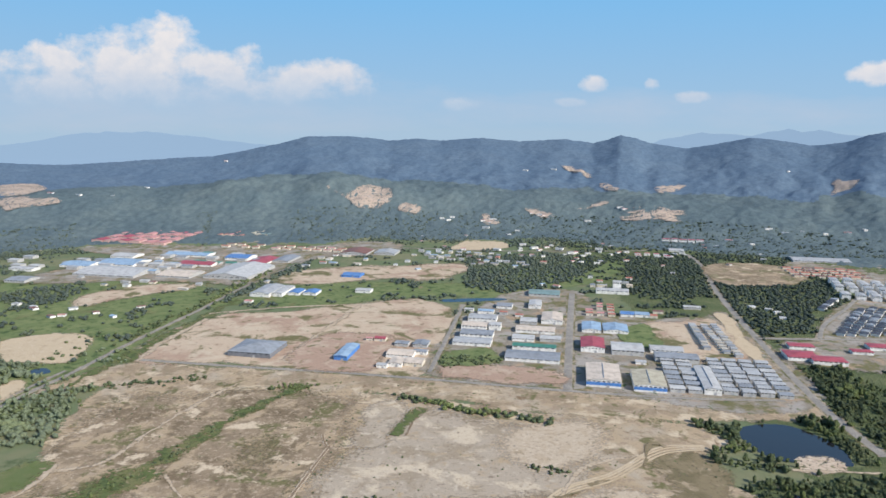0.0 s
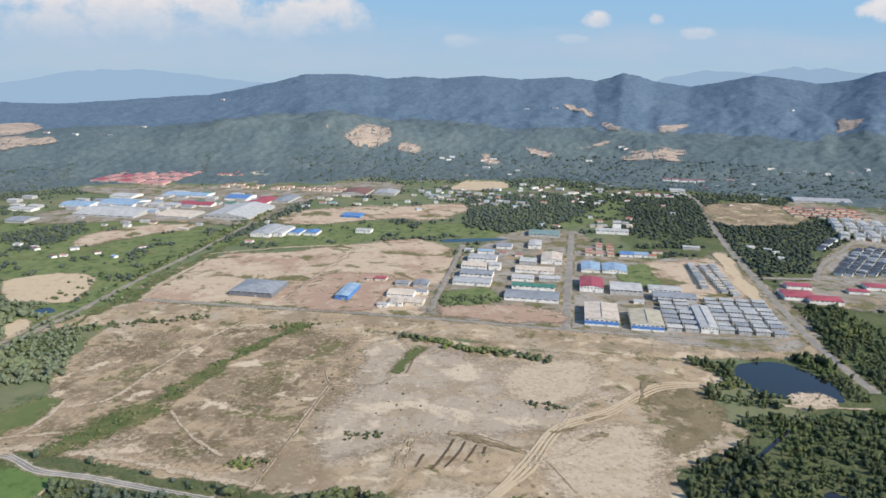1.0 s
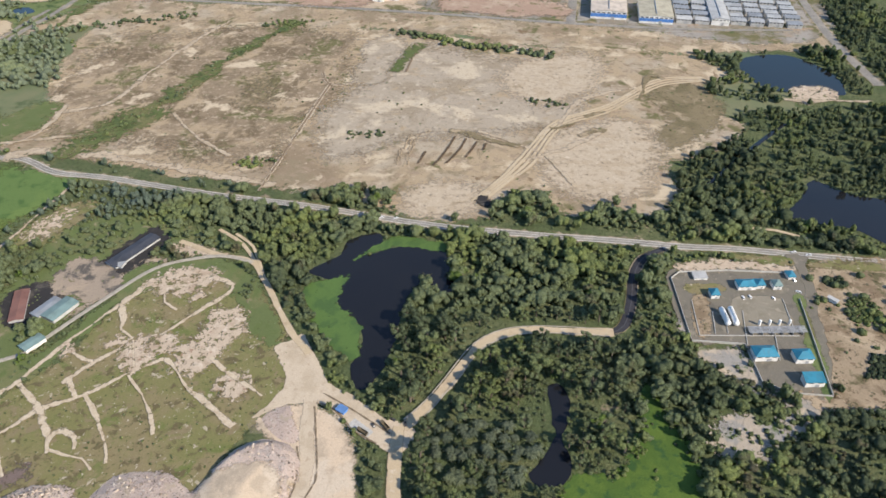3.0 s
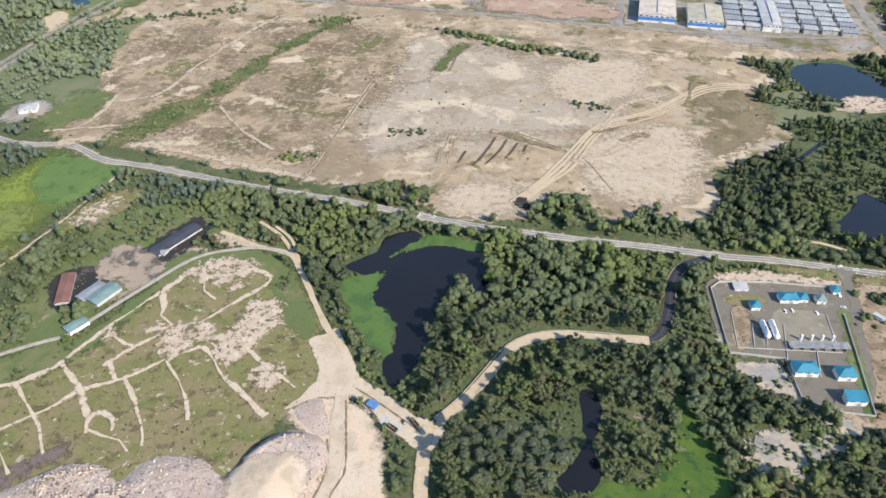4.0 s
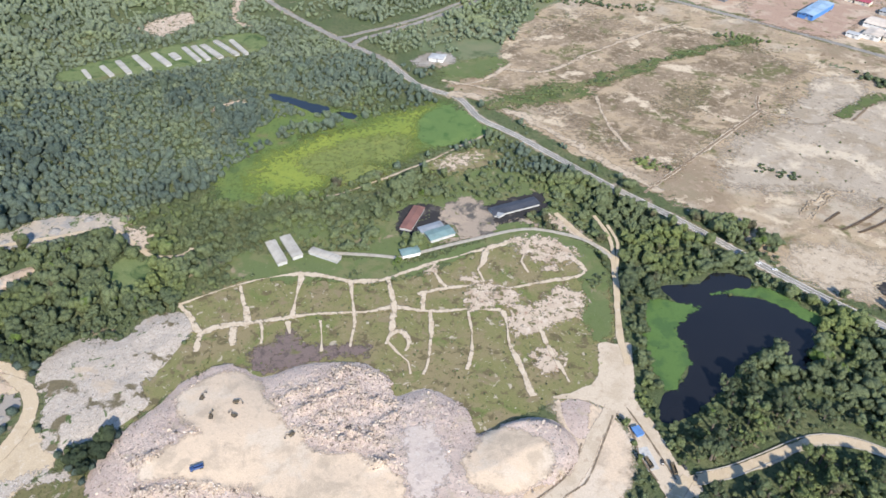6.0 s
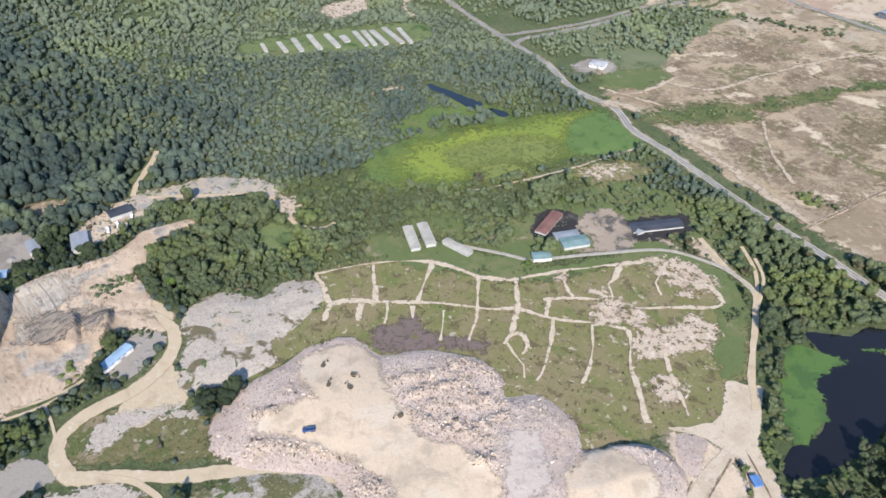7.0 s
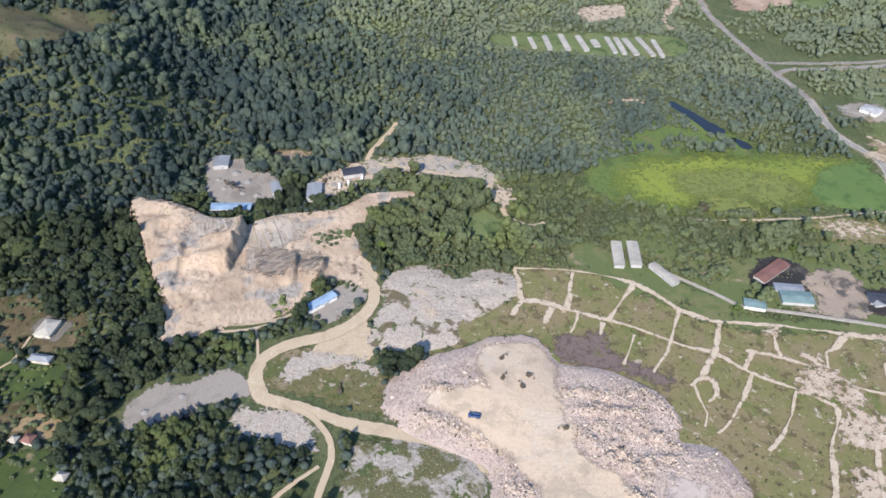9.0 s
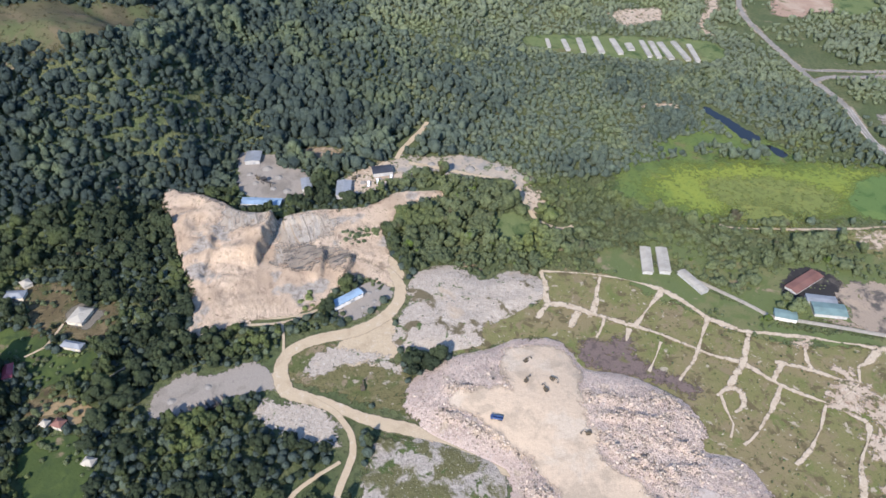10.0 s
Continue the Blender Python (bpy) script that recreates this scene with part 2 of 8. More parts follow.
M_SCRUBSAND = ground_mat("scrubby_brown_sand", (0.30, 0.232, 0.155), (((0.38, 0.30, 0.205), 0.025, 0.48, 0.6, 3), ((0.20, 0.148, 0.095), 0.05, 0.5, 0.62, 8), ((0.12, 0.105, 0.055), 0.06, 0.56, 0.64, 21), ((0.17, 0.12, 0.08), 0.25, 0.56, 0.64, 18)), amount=1.6, blend=0.3)
M_SWAMP = ground_mat("swamp_grass", (0.064, 0.112, 0.024), (((0.085, 0.135, 0.027), 0.05, 0.45, 0.6, 3), ((0.035, 0.08, 0.025), 0.1, 0.52, 0.64, 8)))
M_CAP = ground_mat("thin_brown_grass", (0.175, 0.168, 0.070), (((0.215, 0.178, 0.095), 0.02, 0.45, 0.58, 3), ((0.130, 0.150, 0.050), 0.025, 0.53, 0.63, 8), ((0.12, 0.10, 0.052), 0.09, 0.53, 0.62, 29),
                                                        ((0.38, 0.33, 0.24), 0.10, 0.62, 0.66, 12), ((0.21, 0.17, 0.098), 0.07, 0.55, 0.64, 19), ((0.46, 0.41, 0.32), 0.35, 0.64, 0.675, 51), ((0.07, 0.085, 0.03), 0.3, 0.60, 0.66, 71)))
M_LANE = ground_mat("sandy_track", (0.47, 0.378, 0.256), (((0.38, 0.30, 0.198), 0.06, 0.5, 0.7, 3), ((0.53, 0.45, 0.345), 0.2, 0.55, 0.7, 8)), amount=0.4)
M_PLAZA = ground_mat("packed_pale_sand", (0.50, 0.415, 0.31), (((0.44, 0.36, 0.26), 0.05, 0.48, 0.62, 3), ((0.40, 0.32, 0.23), 0.25, 0.56, 0.66, 8)), amount=0.5)
M_BARE = ground_mat("bare_pinkish_sand", (0.47, 0.38, 0.285), (((0.37, 0.285, 0.205), 0.05, 0.5, 0.66, 3), (OLIVE, 0.13, 0.56, 0.62, 8), ((0.30, 0.20, 0.14), 0.2, 0.60, 0.68, 33), ((0.55, 0.46, 0.36), 0.12, 0.54, 0.66, 18)), amount=2.4, blend=0.32)
M_UPPER = ground_mat("stripped_building_land", (0.46, 0.365, 0.265), (((0.36, 0.255, 0.185), 0.008, 0.48, 0.6, 3), ((0.48, 0.395, 0.29), 0.02, 0.5, 0.62, 8), (OLIVE, 0.015, 0.53, 0.62, 18), ((0.25, 0.18, 0.12), 0.06, 0.56, 0.68, 28), (GREEN, 0.05, 0.66, 0.72, 38)), blend=0.25)
M_TOWN = ground_mat("mixed_estate_ground", (0.235, 0.205, 0.16), (((0.31, 0.285, 0.25), 0.012, 0.46, 0.58, 3), (OLIVE, 0.02, 0.5, 0.6, 8), ((0.33, 0.245, 0.165), 0.03, 0.54, 0.66, 18), (GREEN, 0.035, 0.58, 0.66, 28), ((0.15, 0.135, 0.11), 0.08, 0.56, 0.68, 38)))
M_REDSOIL = ground_mat("reddish_soil", (0.35, 0.245, 0.18), (((0.43, 0.335, 0.25), 0.03, 0.48, 0.64, 3), (OLIVE, 0.04, 0.55, 0.66, 8)), blend=0.3)
M_YARD = ground_mat("grey_yard_gravel", (0.295, 0.262, 0.222), (((0.215, 0.19, 0.157), 0.03, 0.5, 0.64, 3), ((0.24, 0.21, 0.17), 0.08, 0.58, 0.7, 8)))
M_VERGE = ground_mat("sandy_road_verge", (0.34, 0.28, 0.2), ((OLIVE, 0.03, 0.46, 0.58, 3), (GREEN, 0.06, 0.55, 0.66, 8)), amount=1.3)
M_SCAR = ground_mat("far_cut_slope", (0.40, 0.325, 0.26), (((0.29, 0.24, 0.2), 0.02, 0.48, 0.62, 3), ((0.12, 0.14, 0.11), 0.03, 0.6, 0.68, 8), ((0.42, 0.36, 0.3), 0.05, 0.56, 0.66, 18)), amount=2.4)
M_COAL = ground_mat("charcoal_black_soil", (0.035, 0.033, 0.033), (((0.09, 0.08, 0.07), 0.08, 0.52, 0.66, 3),))
M_WEED = ground_mat("duckweed", (0.085, 0.145, 0.04), (((0.06, 0.11, 0.035), 0.07, 0.45, 0.6, 3),), rough=0.6, bump=0.1)


def asphalt():
    m = Nodes("worn_asphalt", 0.85, spec=0.3)
    c = m.mix(m.step(m.noise(0.05, 5), 0.4, 0.65), (0.205, 0.19, 0.165), (0.27, 0.247, 0.212))
    m.color(m.mix(m.step(m.noise(0.4, 4, 0.6, 3), 0.5, 0.7), c, (0.11, 0.105, 0.10)))
    return m.mat


def water():
    m = Nodes("dark_pond_water", 0.1, spec=0.34)
    m.color(m.mix(m.noise(0.02, 3), (0.008, 0.009, 0.012), (0.014, 0.014, 0.015)))
    m.bump(m.noise(0.5, 3, 0.5), 0.05, 0.3)
    return m.mat


M_ASPHALT, M_WATER = asphalt(), water()


def foliage(name, dark, light, yellow, lone=False, brown=None):
    m = Nodes(name, 0.65, spec=0.2)
    tone = m.each() if lone else m.attr("tone")
    c = m.mix(tone, dark, light)
    c = m.mix(m.step(m.noise(0.012, 4, 0.6, 5), 0.48, 0.66), c, yellow)
    c = m.mix(m.step(m.noise(0.006, 4, 0.6, 35), 0.52, 0.64), c, m.mix(0.5, c, dark))
    if brown:
        c = m.mix(m.step(m.noise(0.028, 4, 0.6, 15), 0.60, 0.68), c, brown)
        c = m.mix(m.step(m.noise(0.045, 4, 0.6, 25), 0.64, 0.69), c, (0.125, 0.185, 0.045))
    c = m.mix(m.math("MULTIPLY", m.island(), 0.5), c, m.mix(1.0, c, (1.35, 1.32, 1.2), "MULTIPLY"))
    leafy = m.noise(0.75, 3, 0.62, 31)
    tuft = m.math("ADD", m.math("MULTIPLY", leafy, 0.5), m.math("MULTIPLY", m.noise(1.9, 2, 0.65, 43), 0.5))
    # Leaf-gap shade and sunlit tufts are painted in as dark and bright noise.
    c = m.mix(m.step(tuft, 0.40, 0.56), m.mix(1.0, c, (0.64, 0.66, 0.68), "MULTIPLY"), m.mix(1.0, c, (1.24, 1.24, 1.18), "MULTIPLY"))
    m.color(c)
    m.bump(tuft, 1.0, 2.6)
    thin, both = m.n.new("ShaderNodeBsdfTranslucent"), m.n.new("ShaderNodeMixShader")
    m.l.new(c, thin.inputs["Color"])
    both.inputs[0].default_value = 0.36
    m.l.new(m.b.outputs[0], both.inputs[1]), m.l.new(thin.outputs[0], both.inputs[2])
    m.l.new(both.outputs[0], m.n["Material Output"].inputs["Surface"])
    return m.mat


# One foliage in two tones: hill copy blued for haze, near copy warmer.
LEAF, UNHAZED = ((0.058, 0.084, 0.082), (0.146, 0.190, 0.152), (0.170, 0.214, 0.132)), ((0.076, 0.100, 0.058), (0.176, 0.214, 0.116), (0.202, 0.244, 0.094))
M_LEAF, M_LEAF_CLEAR, M_LEAF_LONE = foliage("haze_blued_hill_leaves", *LEAF), foliage("unhazed_leaves", *UNHAZED, False, (0.125, 0.118, 0.075)), foliage("unhazed_leaves_lone", *UNHAZED, True, (0.125, 0.118, 0.075))
# Darker copy of the foliage, with deep shade put into its colour.
M_LEAF_DARK = foliage("shade_toned_leaves", (0.046, 0.064, 0.038), (0.118, 0.150, 0.078), (0.140, 0.176, 0.066))
# Farther copy, its colour paled to stand for haze.
M_LEAF_BACK = foliage("haze_paled_hill_leaves", (0.142, 0.176, 0.136), (0.220, 0.264, 0.180), (0.236, 0.280, 0.160))
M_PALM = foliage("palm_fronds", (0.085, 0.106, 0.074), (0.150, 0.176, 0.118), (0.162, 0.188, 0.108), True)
# Dark far copy: the dim eastern side is put into the leaf colour.
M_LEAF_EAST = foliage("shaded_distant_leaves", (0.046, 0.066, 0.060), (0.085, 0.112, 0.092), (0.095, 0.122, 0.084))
# Farthest copy, greyed and blued in colour for haze.
M_LEAF_FAR = foliage("haze_paled_distant_leaves", (0.078, 0.105, 0.098), (0.118, 0.148, 0.122), (0.130, 0.160, 0.112))


def plain(name, col, rough=0.6, metal=0.0, dirt=0.35, scale=0.25, spec=0.4):
    m = Nodes(name, rough, metal, spec)
    worn = tuple(c * (1 - dirt) for c in col)
    m.color(m.mix(m.step(m.noise(scale, 5, 0.65), 0.35, 0.75), col, worn))
    return m.mat


M_CONCRETE = plain("pale_concrete", (0.36, 0.325, 0.265), 0.85, scale=0.3)
M_BARK = plain("grey_bark", (0.16, 0.13, 0.10), 0.9)


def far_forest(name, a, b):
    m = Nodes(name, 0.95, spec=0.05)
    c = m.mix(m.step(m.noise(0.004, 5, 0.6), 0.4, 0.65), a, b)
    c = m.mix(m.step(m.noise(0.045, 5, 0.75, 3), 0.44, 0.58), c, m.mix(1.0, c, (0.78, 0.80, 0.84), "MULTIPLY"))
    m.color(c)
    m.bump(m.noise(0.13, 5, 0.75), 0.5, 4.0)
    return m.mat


def plain_ground():
    m = Nodes("grassy_ground", 0.95, spec=0.1)
    c = m.mix(m.step(m.noise(0.006, 6, 0.62), 0.44, 0.6), (0.112, 0.142, 0.074), (0.155, 0.160, 0.09))
    c = m.mix(m.step(m.noise(0.02, 6, 0.65, 5), 0.56, 0.66), c, (0.068, 0.092, 0.044))
    c = m.mix(m.step(m.noise(0.012, 6, 0.65, 15), 0.64, 0.70), c, (0.33, 0.26, 0.17))
    m.color(c)
    m.bump(m.noise(0.15, 5, 0.7), 0.6, 2.0)
    return m.mat


def undergrowth():
    m = Nodes("scrubby_undergrowth", 0.95, spec=0.1)
    c = m.mix(m.step(m.noise(0.02, 6, 0.65), 0.42, 0.62), (0.098, 0.124, 0.056), (0.140, 0.152, 0.074))
    c = m.mix(m.step(m.noise(0.25, 6, 0.7, 5), 0.48, 0.62), c, (0.07, 0.088, 0.042))
    c = m.mix(m.step(m.noise(0.03, 6, 0.7, 25), 0.62, 0.68), c, (0.27, 0.22, 0.15))
    m.color(c)
    m.bump(m.noise(0.5, 5, 0.75), 1.0, 2.5)
    return m.mat


M_UNDER = undergrowth()
# Distance haze is put into both forest colours as a blue tint.
M_FARFOREST, M_GROUND = far_forest("haze_tinted_foothill_forest", (0.090, 0.124, 0.134), (0.112, 0.146, 0.148)), plain_ground()
M_RANGE = far_forest("haze_tinted_mountain_forest", (0.092, 0.138, 0.190), (0.102, 0.148, 0.197))

# ---------------------------------------------------------------- mesh tools


def mesh_of(name, verts, faces, mats=(), smooth=False, attrs=None, index=None):
    me = bpy.data.meshes.new(name)
    me.from_pydata([tuple(v) for v in verts], [], faces) if not isinstance(verts, np.ndarray) else me.from_pydata(verts.tolist(), [], faces.tolist() if isinstance(faces, np.ndarray) else faces)
    for m in mats:
        me.materials.append(m)
    for key, values in (attrs or {}).items():
        me.attributes.new(key, "FLOAT", "POINT").data.foreach_set("value", np.asarray(values, dtype=np.float32))
    if index is not None:
        me.polygons.foreach_set("material_index", np.asarray(index, dtype=np.int32))
    if smooth:
        me.polygons.foreach_set("use_smooth", np.ones(len(me.polygons), dtype=bool))
    me.update()
    return me


def smooth_line(pts, step=6.0, closed=False):
    """Catmull-Rom through the points, resampled."""
    p = [np.array(q, float) for q in pts]
    n, out = len(p), []
    for i in range(n if closed else n - 1):
        a, b, c, d = (p[(i + k) % n] if closed else p[min(max(i + k, 0), n - 1)] for k in (-1, 0, 1, 2))
        m = max(2, int(np.linalg.norm((c - b)[:2]) / step))
        for s in range(m):
            u = s / m
            out.append(0.5 * (2 * b + (c - a) * u + (2 * a - 5 * b + 4 * c - d) * u * u + (3 * b - a - 3 * c + d) * u ** 3))
    if not closed:
        out.append(p[-1])
    return np.array(out)


def signed(poly, x, y):
    """Distance from a closed outline, negative inside."""
    poly = np.asarray(poly, float)[:, :2]
    best, inside = np.full(x.shape, 1e18), np.zeros(x.shape, bool)
    for (ax, ay), (bx, by) in zip(poly, np.roll(poly, -1, 0)):
        ex, ey = bx - ax, by - ay
        t = np.clip(((x - ax) * ex + (y - ay) * ey) / (ex * ex + ey * ey + 1e-9), 0, 1)
        best = np.minimum(best, (x - ax - t * ex) ** 2 + (y - ay - t * ey) ** 2)
        cross = (ay > y) != (by > y)
        inside ^= cross & (x < ex * (y - ay) / (ey if abs(ey) > 1e-9 else 1e-9) + ax)
    return np.where(inside, -1, 1) * np.sqrt(best)


def line_dist(line, x, y):
    best = np.full(x.shape, 1e18)
    line = np.asarray(line, float)
    for (ax, ay), (bx, by) in zip(line[:-1, :2], line[1:, :2]):
        ex, ey = bx - ax, by - ay
        t = np.clip(((x - ax) * ex + (y - ay) * ey) / (ex * ex + ey * ey + 1e-9), 0, 1)
        best = np.minimum(best, (x - ax - t * ex) ** 2 + (y - ay - t * ey) ** 2)
    return np.sqrt(best)


_tab = np.random.RandomState(5).rand(256, 256)


def vnoise(x, y, scale, seed=0):
    """Smooth value noise on arrays, 0 to 1."""
    x, y = np.asarray(x) / scale + seed * 17.3, np.asarray(y) / scale + seed * 9.1
    xi, yi = np.floor(x).astype(int), np.floor(y).astype(int)
    u, v = x - xi, y - yi
    u, v = u * u * (3 - 2 * u), v * v * (3 - 2 * v)
    g = lambda a, b: _tab[a % 256, b % 256]
    return (g(xi, yi) * (1 - u) + g(xi + 1, yi) * u) * (1 - v) + (g(xi, yi + 1) * (1 - u) + g(xi + 1, yi + 1) * u) * v


def fbm(x, y, scale, seed=0, octaves=4):
    s, a, tot = 0.0, 1.0, 0.0
    for i in range(octaves):
        s, tot = s + a * vnoise(x, y, scale / 2 ** i, seed + i), tot + a
        a *= 0.5
    return s / tot


LEVEL = [0.0]                         # each sheet of ground cover lies a little above the last
NO_TREES, NO_TREE_LINES = [], []       # outlines and (line, half width) kept free of wood


def patch(name, outline, z, mat, res=5.0, feather=5.0, label="", clear=2.0, height=None, ragged=2.4):
    """A piece of ground cover inside an outline, with an uneven edge."""
    LEVEL[0] += 0.00431
    z += LEVEL[0]
    line = smooth_line(outline, 8.0, True)[:, :2]
    lo, hi = line.min(0) - 2.5 * feather - res, line.max(0) + 2.5 * feather + res
    nx, ny = int((hi[0] - lo[0]) / res) + 1, int((hi[1] - lo[1]) / res) + 1
    gx, gy = np.meshgrid(lo[0] + np.arange(nx) * res, lo[1] + np.arange(ny) * res)
    d = signed(line, gx, gy)
    zz = np.full(gx.shape, z) if height is None else z + height(gx, gy, d)
    wander = (fbm(gx, gy, max(feather * 7, 14), 15, 4) - 0.5) * feather * ragged * 2
    keep = d + wander < feather
    cells = keep[:-1, :-1] | keep[1:, :-1] | keep[:-1, 1:] | keep[1:, 1:]
    ids = np.arange(nx * ny).reshape(ny, nx)
    quads = np.stack([ids[:-1, :-1], ids[:-1, 1:], ids[1:, 1:], ids[1:, :-1]], -1)[cells]
    used, inv = np.unique(quads, return_inverse=True)
    verts = np.stack([gx.ravel(), gy.ravel(), zz.ravel()], -1)[used]
    edge = np.clip(0.5 - (d + wander) / (2 * feather), 0, 1).ravel()[used]
    ob = new(name, mesh_of(name, verts, inv.reshape(-1, 4), (mat,), True, {"edge": edge}))
    if clear is not None:
        NO_TREES.append((line, clear))
    return tagged(ob, label, "ground", kind="structure")


def ribbon(name, pts, width, z, mat, label="", hard=False, clear=1.0, wobble=0.15, category="track", shoulder=1.5, drift=1.1):
    """A road or track along a line, standing a little proud of the ground."""
    LEVEL[0] += 0.00431
    z += LEVEL[0]
    line = smooth_line(pts, 7.0)
    tan = np.gradient(line[:, :2], axis=0)
    nrm = np.stack([-tan[:, 1], tan[:, 0]], -1) / np.linalg.norm(tan, axis=1)[:, None]
    wid = width * (1 + (0 if hard else wobble) * 2 * (vnoise(line[:, 0], line[:, 1], 23, 4) - 0.5))
    if hard and mat is M_ASPHALT and shoulder:
        ribbon("road_verge", pts, width * shoulder, z - LEVEL[0] - 0.12, M_VERGE, "sandy verge along an asphalt road", clear=None, wobble=0.25, drift=0.15)
    if not hard:
        line[:, :2] += nrm * ((fbm(line[:, 0], line[:, 1], 15, 6, 3) - 0.5) * width * drift)[:, None]
    us = (-0.5, -0.47, 0, 0.47, 0.5) if hard else (-0.75, -0.35, 0, 0.35, 0.75)
    verts, edge = [], []
    for p, n, w in zip(line, nrm, wid):
        for u in us:
            zz = (p[2] if len(p) > 2 else 0) + z - (0.05 if hard and abs(u) == 0.5 else 0)
            verts.append((p[0] + n[0] * u * w, p[1] + n[1] * u * w, zz))
            edge.append(1.0 if hard else {0.75: 0.0, 0.35: 0.85, 0: 1.0}[abs(u)])
    faces = [(i * 5 + k, i * 5 + k + 1, i * 5 + k + 6, i * 5 + k + 5) for i in range(len(line) - 1) for k in range(4)]
    ob = new(name, mesh_of(name, verts, faces, (mat,), True, {"edge": edge}))
    if clear is not None:
        NO_TREE_LINES.append((line[:, :2], width / 2 + clear))
    return tagged(ob, label, category, kind="structure")


# ---------------------------------------------------------------- the ground sheet and the hills
HILLS = [(-775, -85, 45, 40), (-840, -210, 105, 95), (-1000, -320, 170, 110), (-660, -300, 70, 60), (-1000, 0, 150, 50), (-1250, 250, 220, 55)]


def relief(x, y):
    """Height of the low wooded hills in the near part; level where people have built."""
    x, y = np.asarray(x, float), np.asarray(y, float)
    z = np.zeros(x.shape)
    for cx, cy, s, h in HILLS:
        z = z + h * np.exp(-((x - cx) ** 2 + (y - cy) ** 2) / (2 * s * s))
    z = z * (0.75 + 0.5 * fbm(x, y, 140, 3)) * np.clip((-330 - x) / 120, 0, 1)
    todo = z > 0.05
    level = np.full(int(todo.sum()), 1e9)
    for line, clear in NO_TREES:
        level = np.minimum(level, signed(line, x[todo], y[todo]))
    for line, half in NO_TREE_LINES:
        level = np.minimum(level, line_dist(line, x[todo], y[todo]) - half)
    z[todo] *= np.clip((level - 6) / 60, 0, 1)
    z[~todo] = 0
    return z


# skyline of the range: degrees to the right of +y, and slope seen from the eye
CREST = ((-42, -0.05), (-31.78, -0.0445), (-29.79, -0.0469), (-27.7, -0.048), (-24.78, -0.045), (-20.94, -0.0402), (-17.72, -0.0372), (-16.05, -0.0319), (-14.79, -0.0265), (-12.66, -0.0187), (-10.71, -0.0092), (-7.43, -0.0086), (-5.88, -0.0106), (-4.32, -0.0141), (-2.09, -0.0105), (-0.29, -0.0132), (2.84, -0.0086), (5.97, -0.0125), (9.49, -0.0085), (11.67, -0.0133), (12.73, -0.0085), (13.68, -0.0022), (14.83, -0.0057), (15.9, -0.0121), (18.58, -0.0186), (21.52, -0.0089), (23.02, -0.0028), (24.91, -0.0058), (27.11, -0.012), (29.18, -0.0065), (30.32, 0.0018), (31.38, 0.0061), (38, -0.004), (46, -0.03))


def far_relief(az, r):
    """Foothills and the range behind them; az in degrees to the right of +y."""
    crest = 400 + 4600 * np.interp(az, [c[0] for c in CREST], [c[1] for c in CREST])
    x, y = r * np.sin(np.radians(az)), r * np.cos(np.radians(az))
    valley = np.abs(2 * fbm(az * 55 + 130 * fbm(x, y, 500, 31), r * 0.3, 170, 3, 5) - 1) ** 0.9
    foot = np.clip((r - 2950) / 1650, 0, 1)
    crest = 60 + (crest - 60) * np.clip((62 - np.abs(az)) / 18, 0, 1)
    main = crest * (foot ** 1.1 - 0.085 * np.sin(np.pi * foot) * (0.5 - valley)) * np.clip(foot * 8, 0, 1)
    main = np.maximum(main, 0)
    low = 175 * np.exp(-((az + 9) / 15) ** 2) * np.exp(-((r - 3350) / 330) ** 2) * (0.55 + 0.9 * fbm(x, y, 300, 7))
    low += 90 * np.exp(-((az - 17) / 12) ** 2) * np.exp(-((r - 3250) / 260) ** 2) * (0.6 + 0.8 * fbm(x, y, 240, 8))
    low += 70 * np.exp(-((az + 28) / 7) ** 2) * np.exp(-((r - 3500) / 330) ** 2)
    main = main + 10 * np.clip(foot * 3, 0, 1) * np.clip((1 - foot) * 6, 0, 1) * (1 - np.abs(2 * fbm(x, y, 150, 41, 4) - 1) - 0.5)
    z = np.maximum(main, low) + 0.35 * np.minimum(main, low)
    cap = np.clip((r - 4560) / 200, 0, 1)
    return np.where(foot > 0, z * (1 - 0.15 * cap), low) * np.clip((r - 2650) / 200, 0, 1)


def canopy(az, r, x, y):
    return np.clip((r - 2500 - 350 * (fbm(x, y, 300, 12) - 0.5)) / 120, 0, 1)


# the ranges beyond: flat silhouettes, their blue haze painted as a glow
M_HAZE = Nodes("glowing_haze_blue", 1.0, spec=0.0)
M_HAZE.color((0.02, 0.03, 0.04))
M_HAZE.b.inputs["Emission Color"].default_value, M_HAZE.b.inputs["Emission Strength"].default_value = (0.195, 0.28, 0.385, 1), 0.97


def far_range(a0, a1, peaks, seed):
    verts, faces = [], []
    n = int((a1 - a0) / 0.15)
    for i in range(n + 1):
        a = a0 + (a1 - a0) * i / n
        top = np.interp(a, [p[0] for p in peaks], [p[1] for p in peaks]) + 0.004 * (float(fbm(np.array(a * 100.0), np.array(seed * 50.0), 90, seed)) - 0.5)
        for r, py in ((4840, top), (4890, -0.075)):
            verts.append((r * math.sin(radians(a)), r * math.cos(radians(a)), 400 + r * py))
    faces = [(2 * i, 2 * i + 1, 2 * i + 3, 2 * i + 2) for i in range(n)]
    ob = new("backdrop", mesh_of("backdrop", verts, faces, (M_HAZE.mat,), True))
    tagged(ob, "far mountain range with its haze painted as a pale blue glow", "mountains", kind="structure")


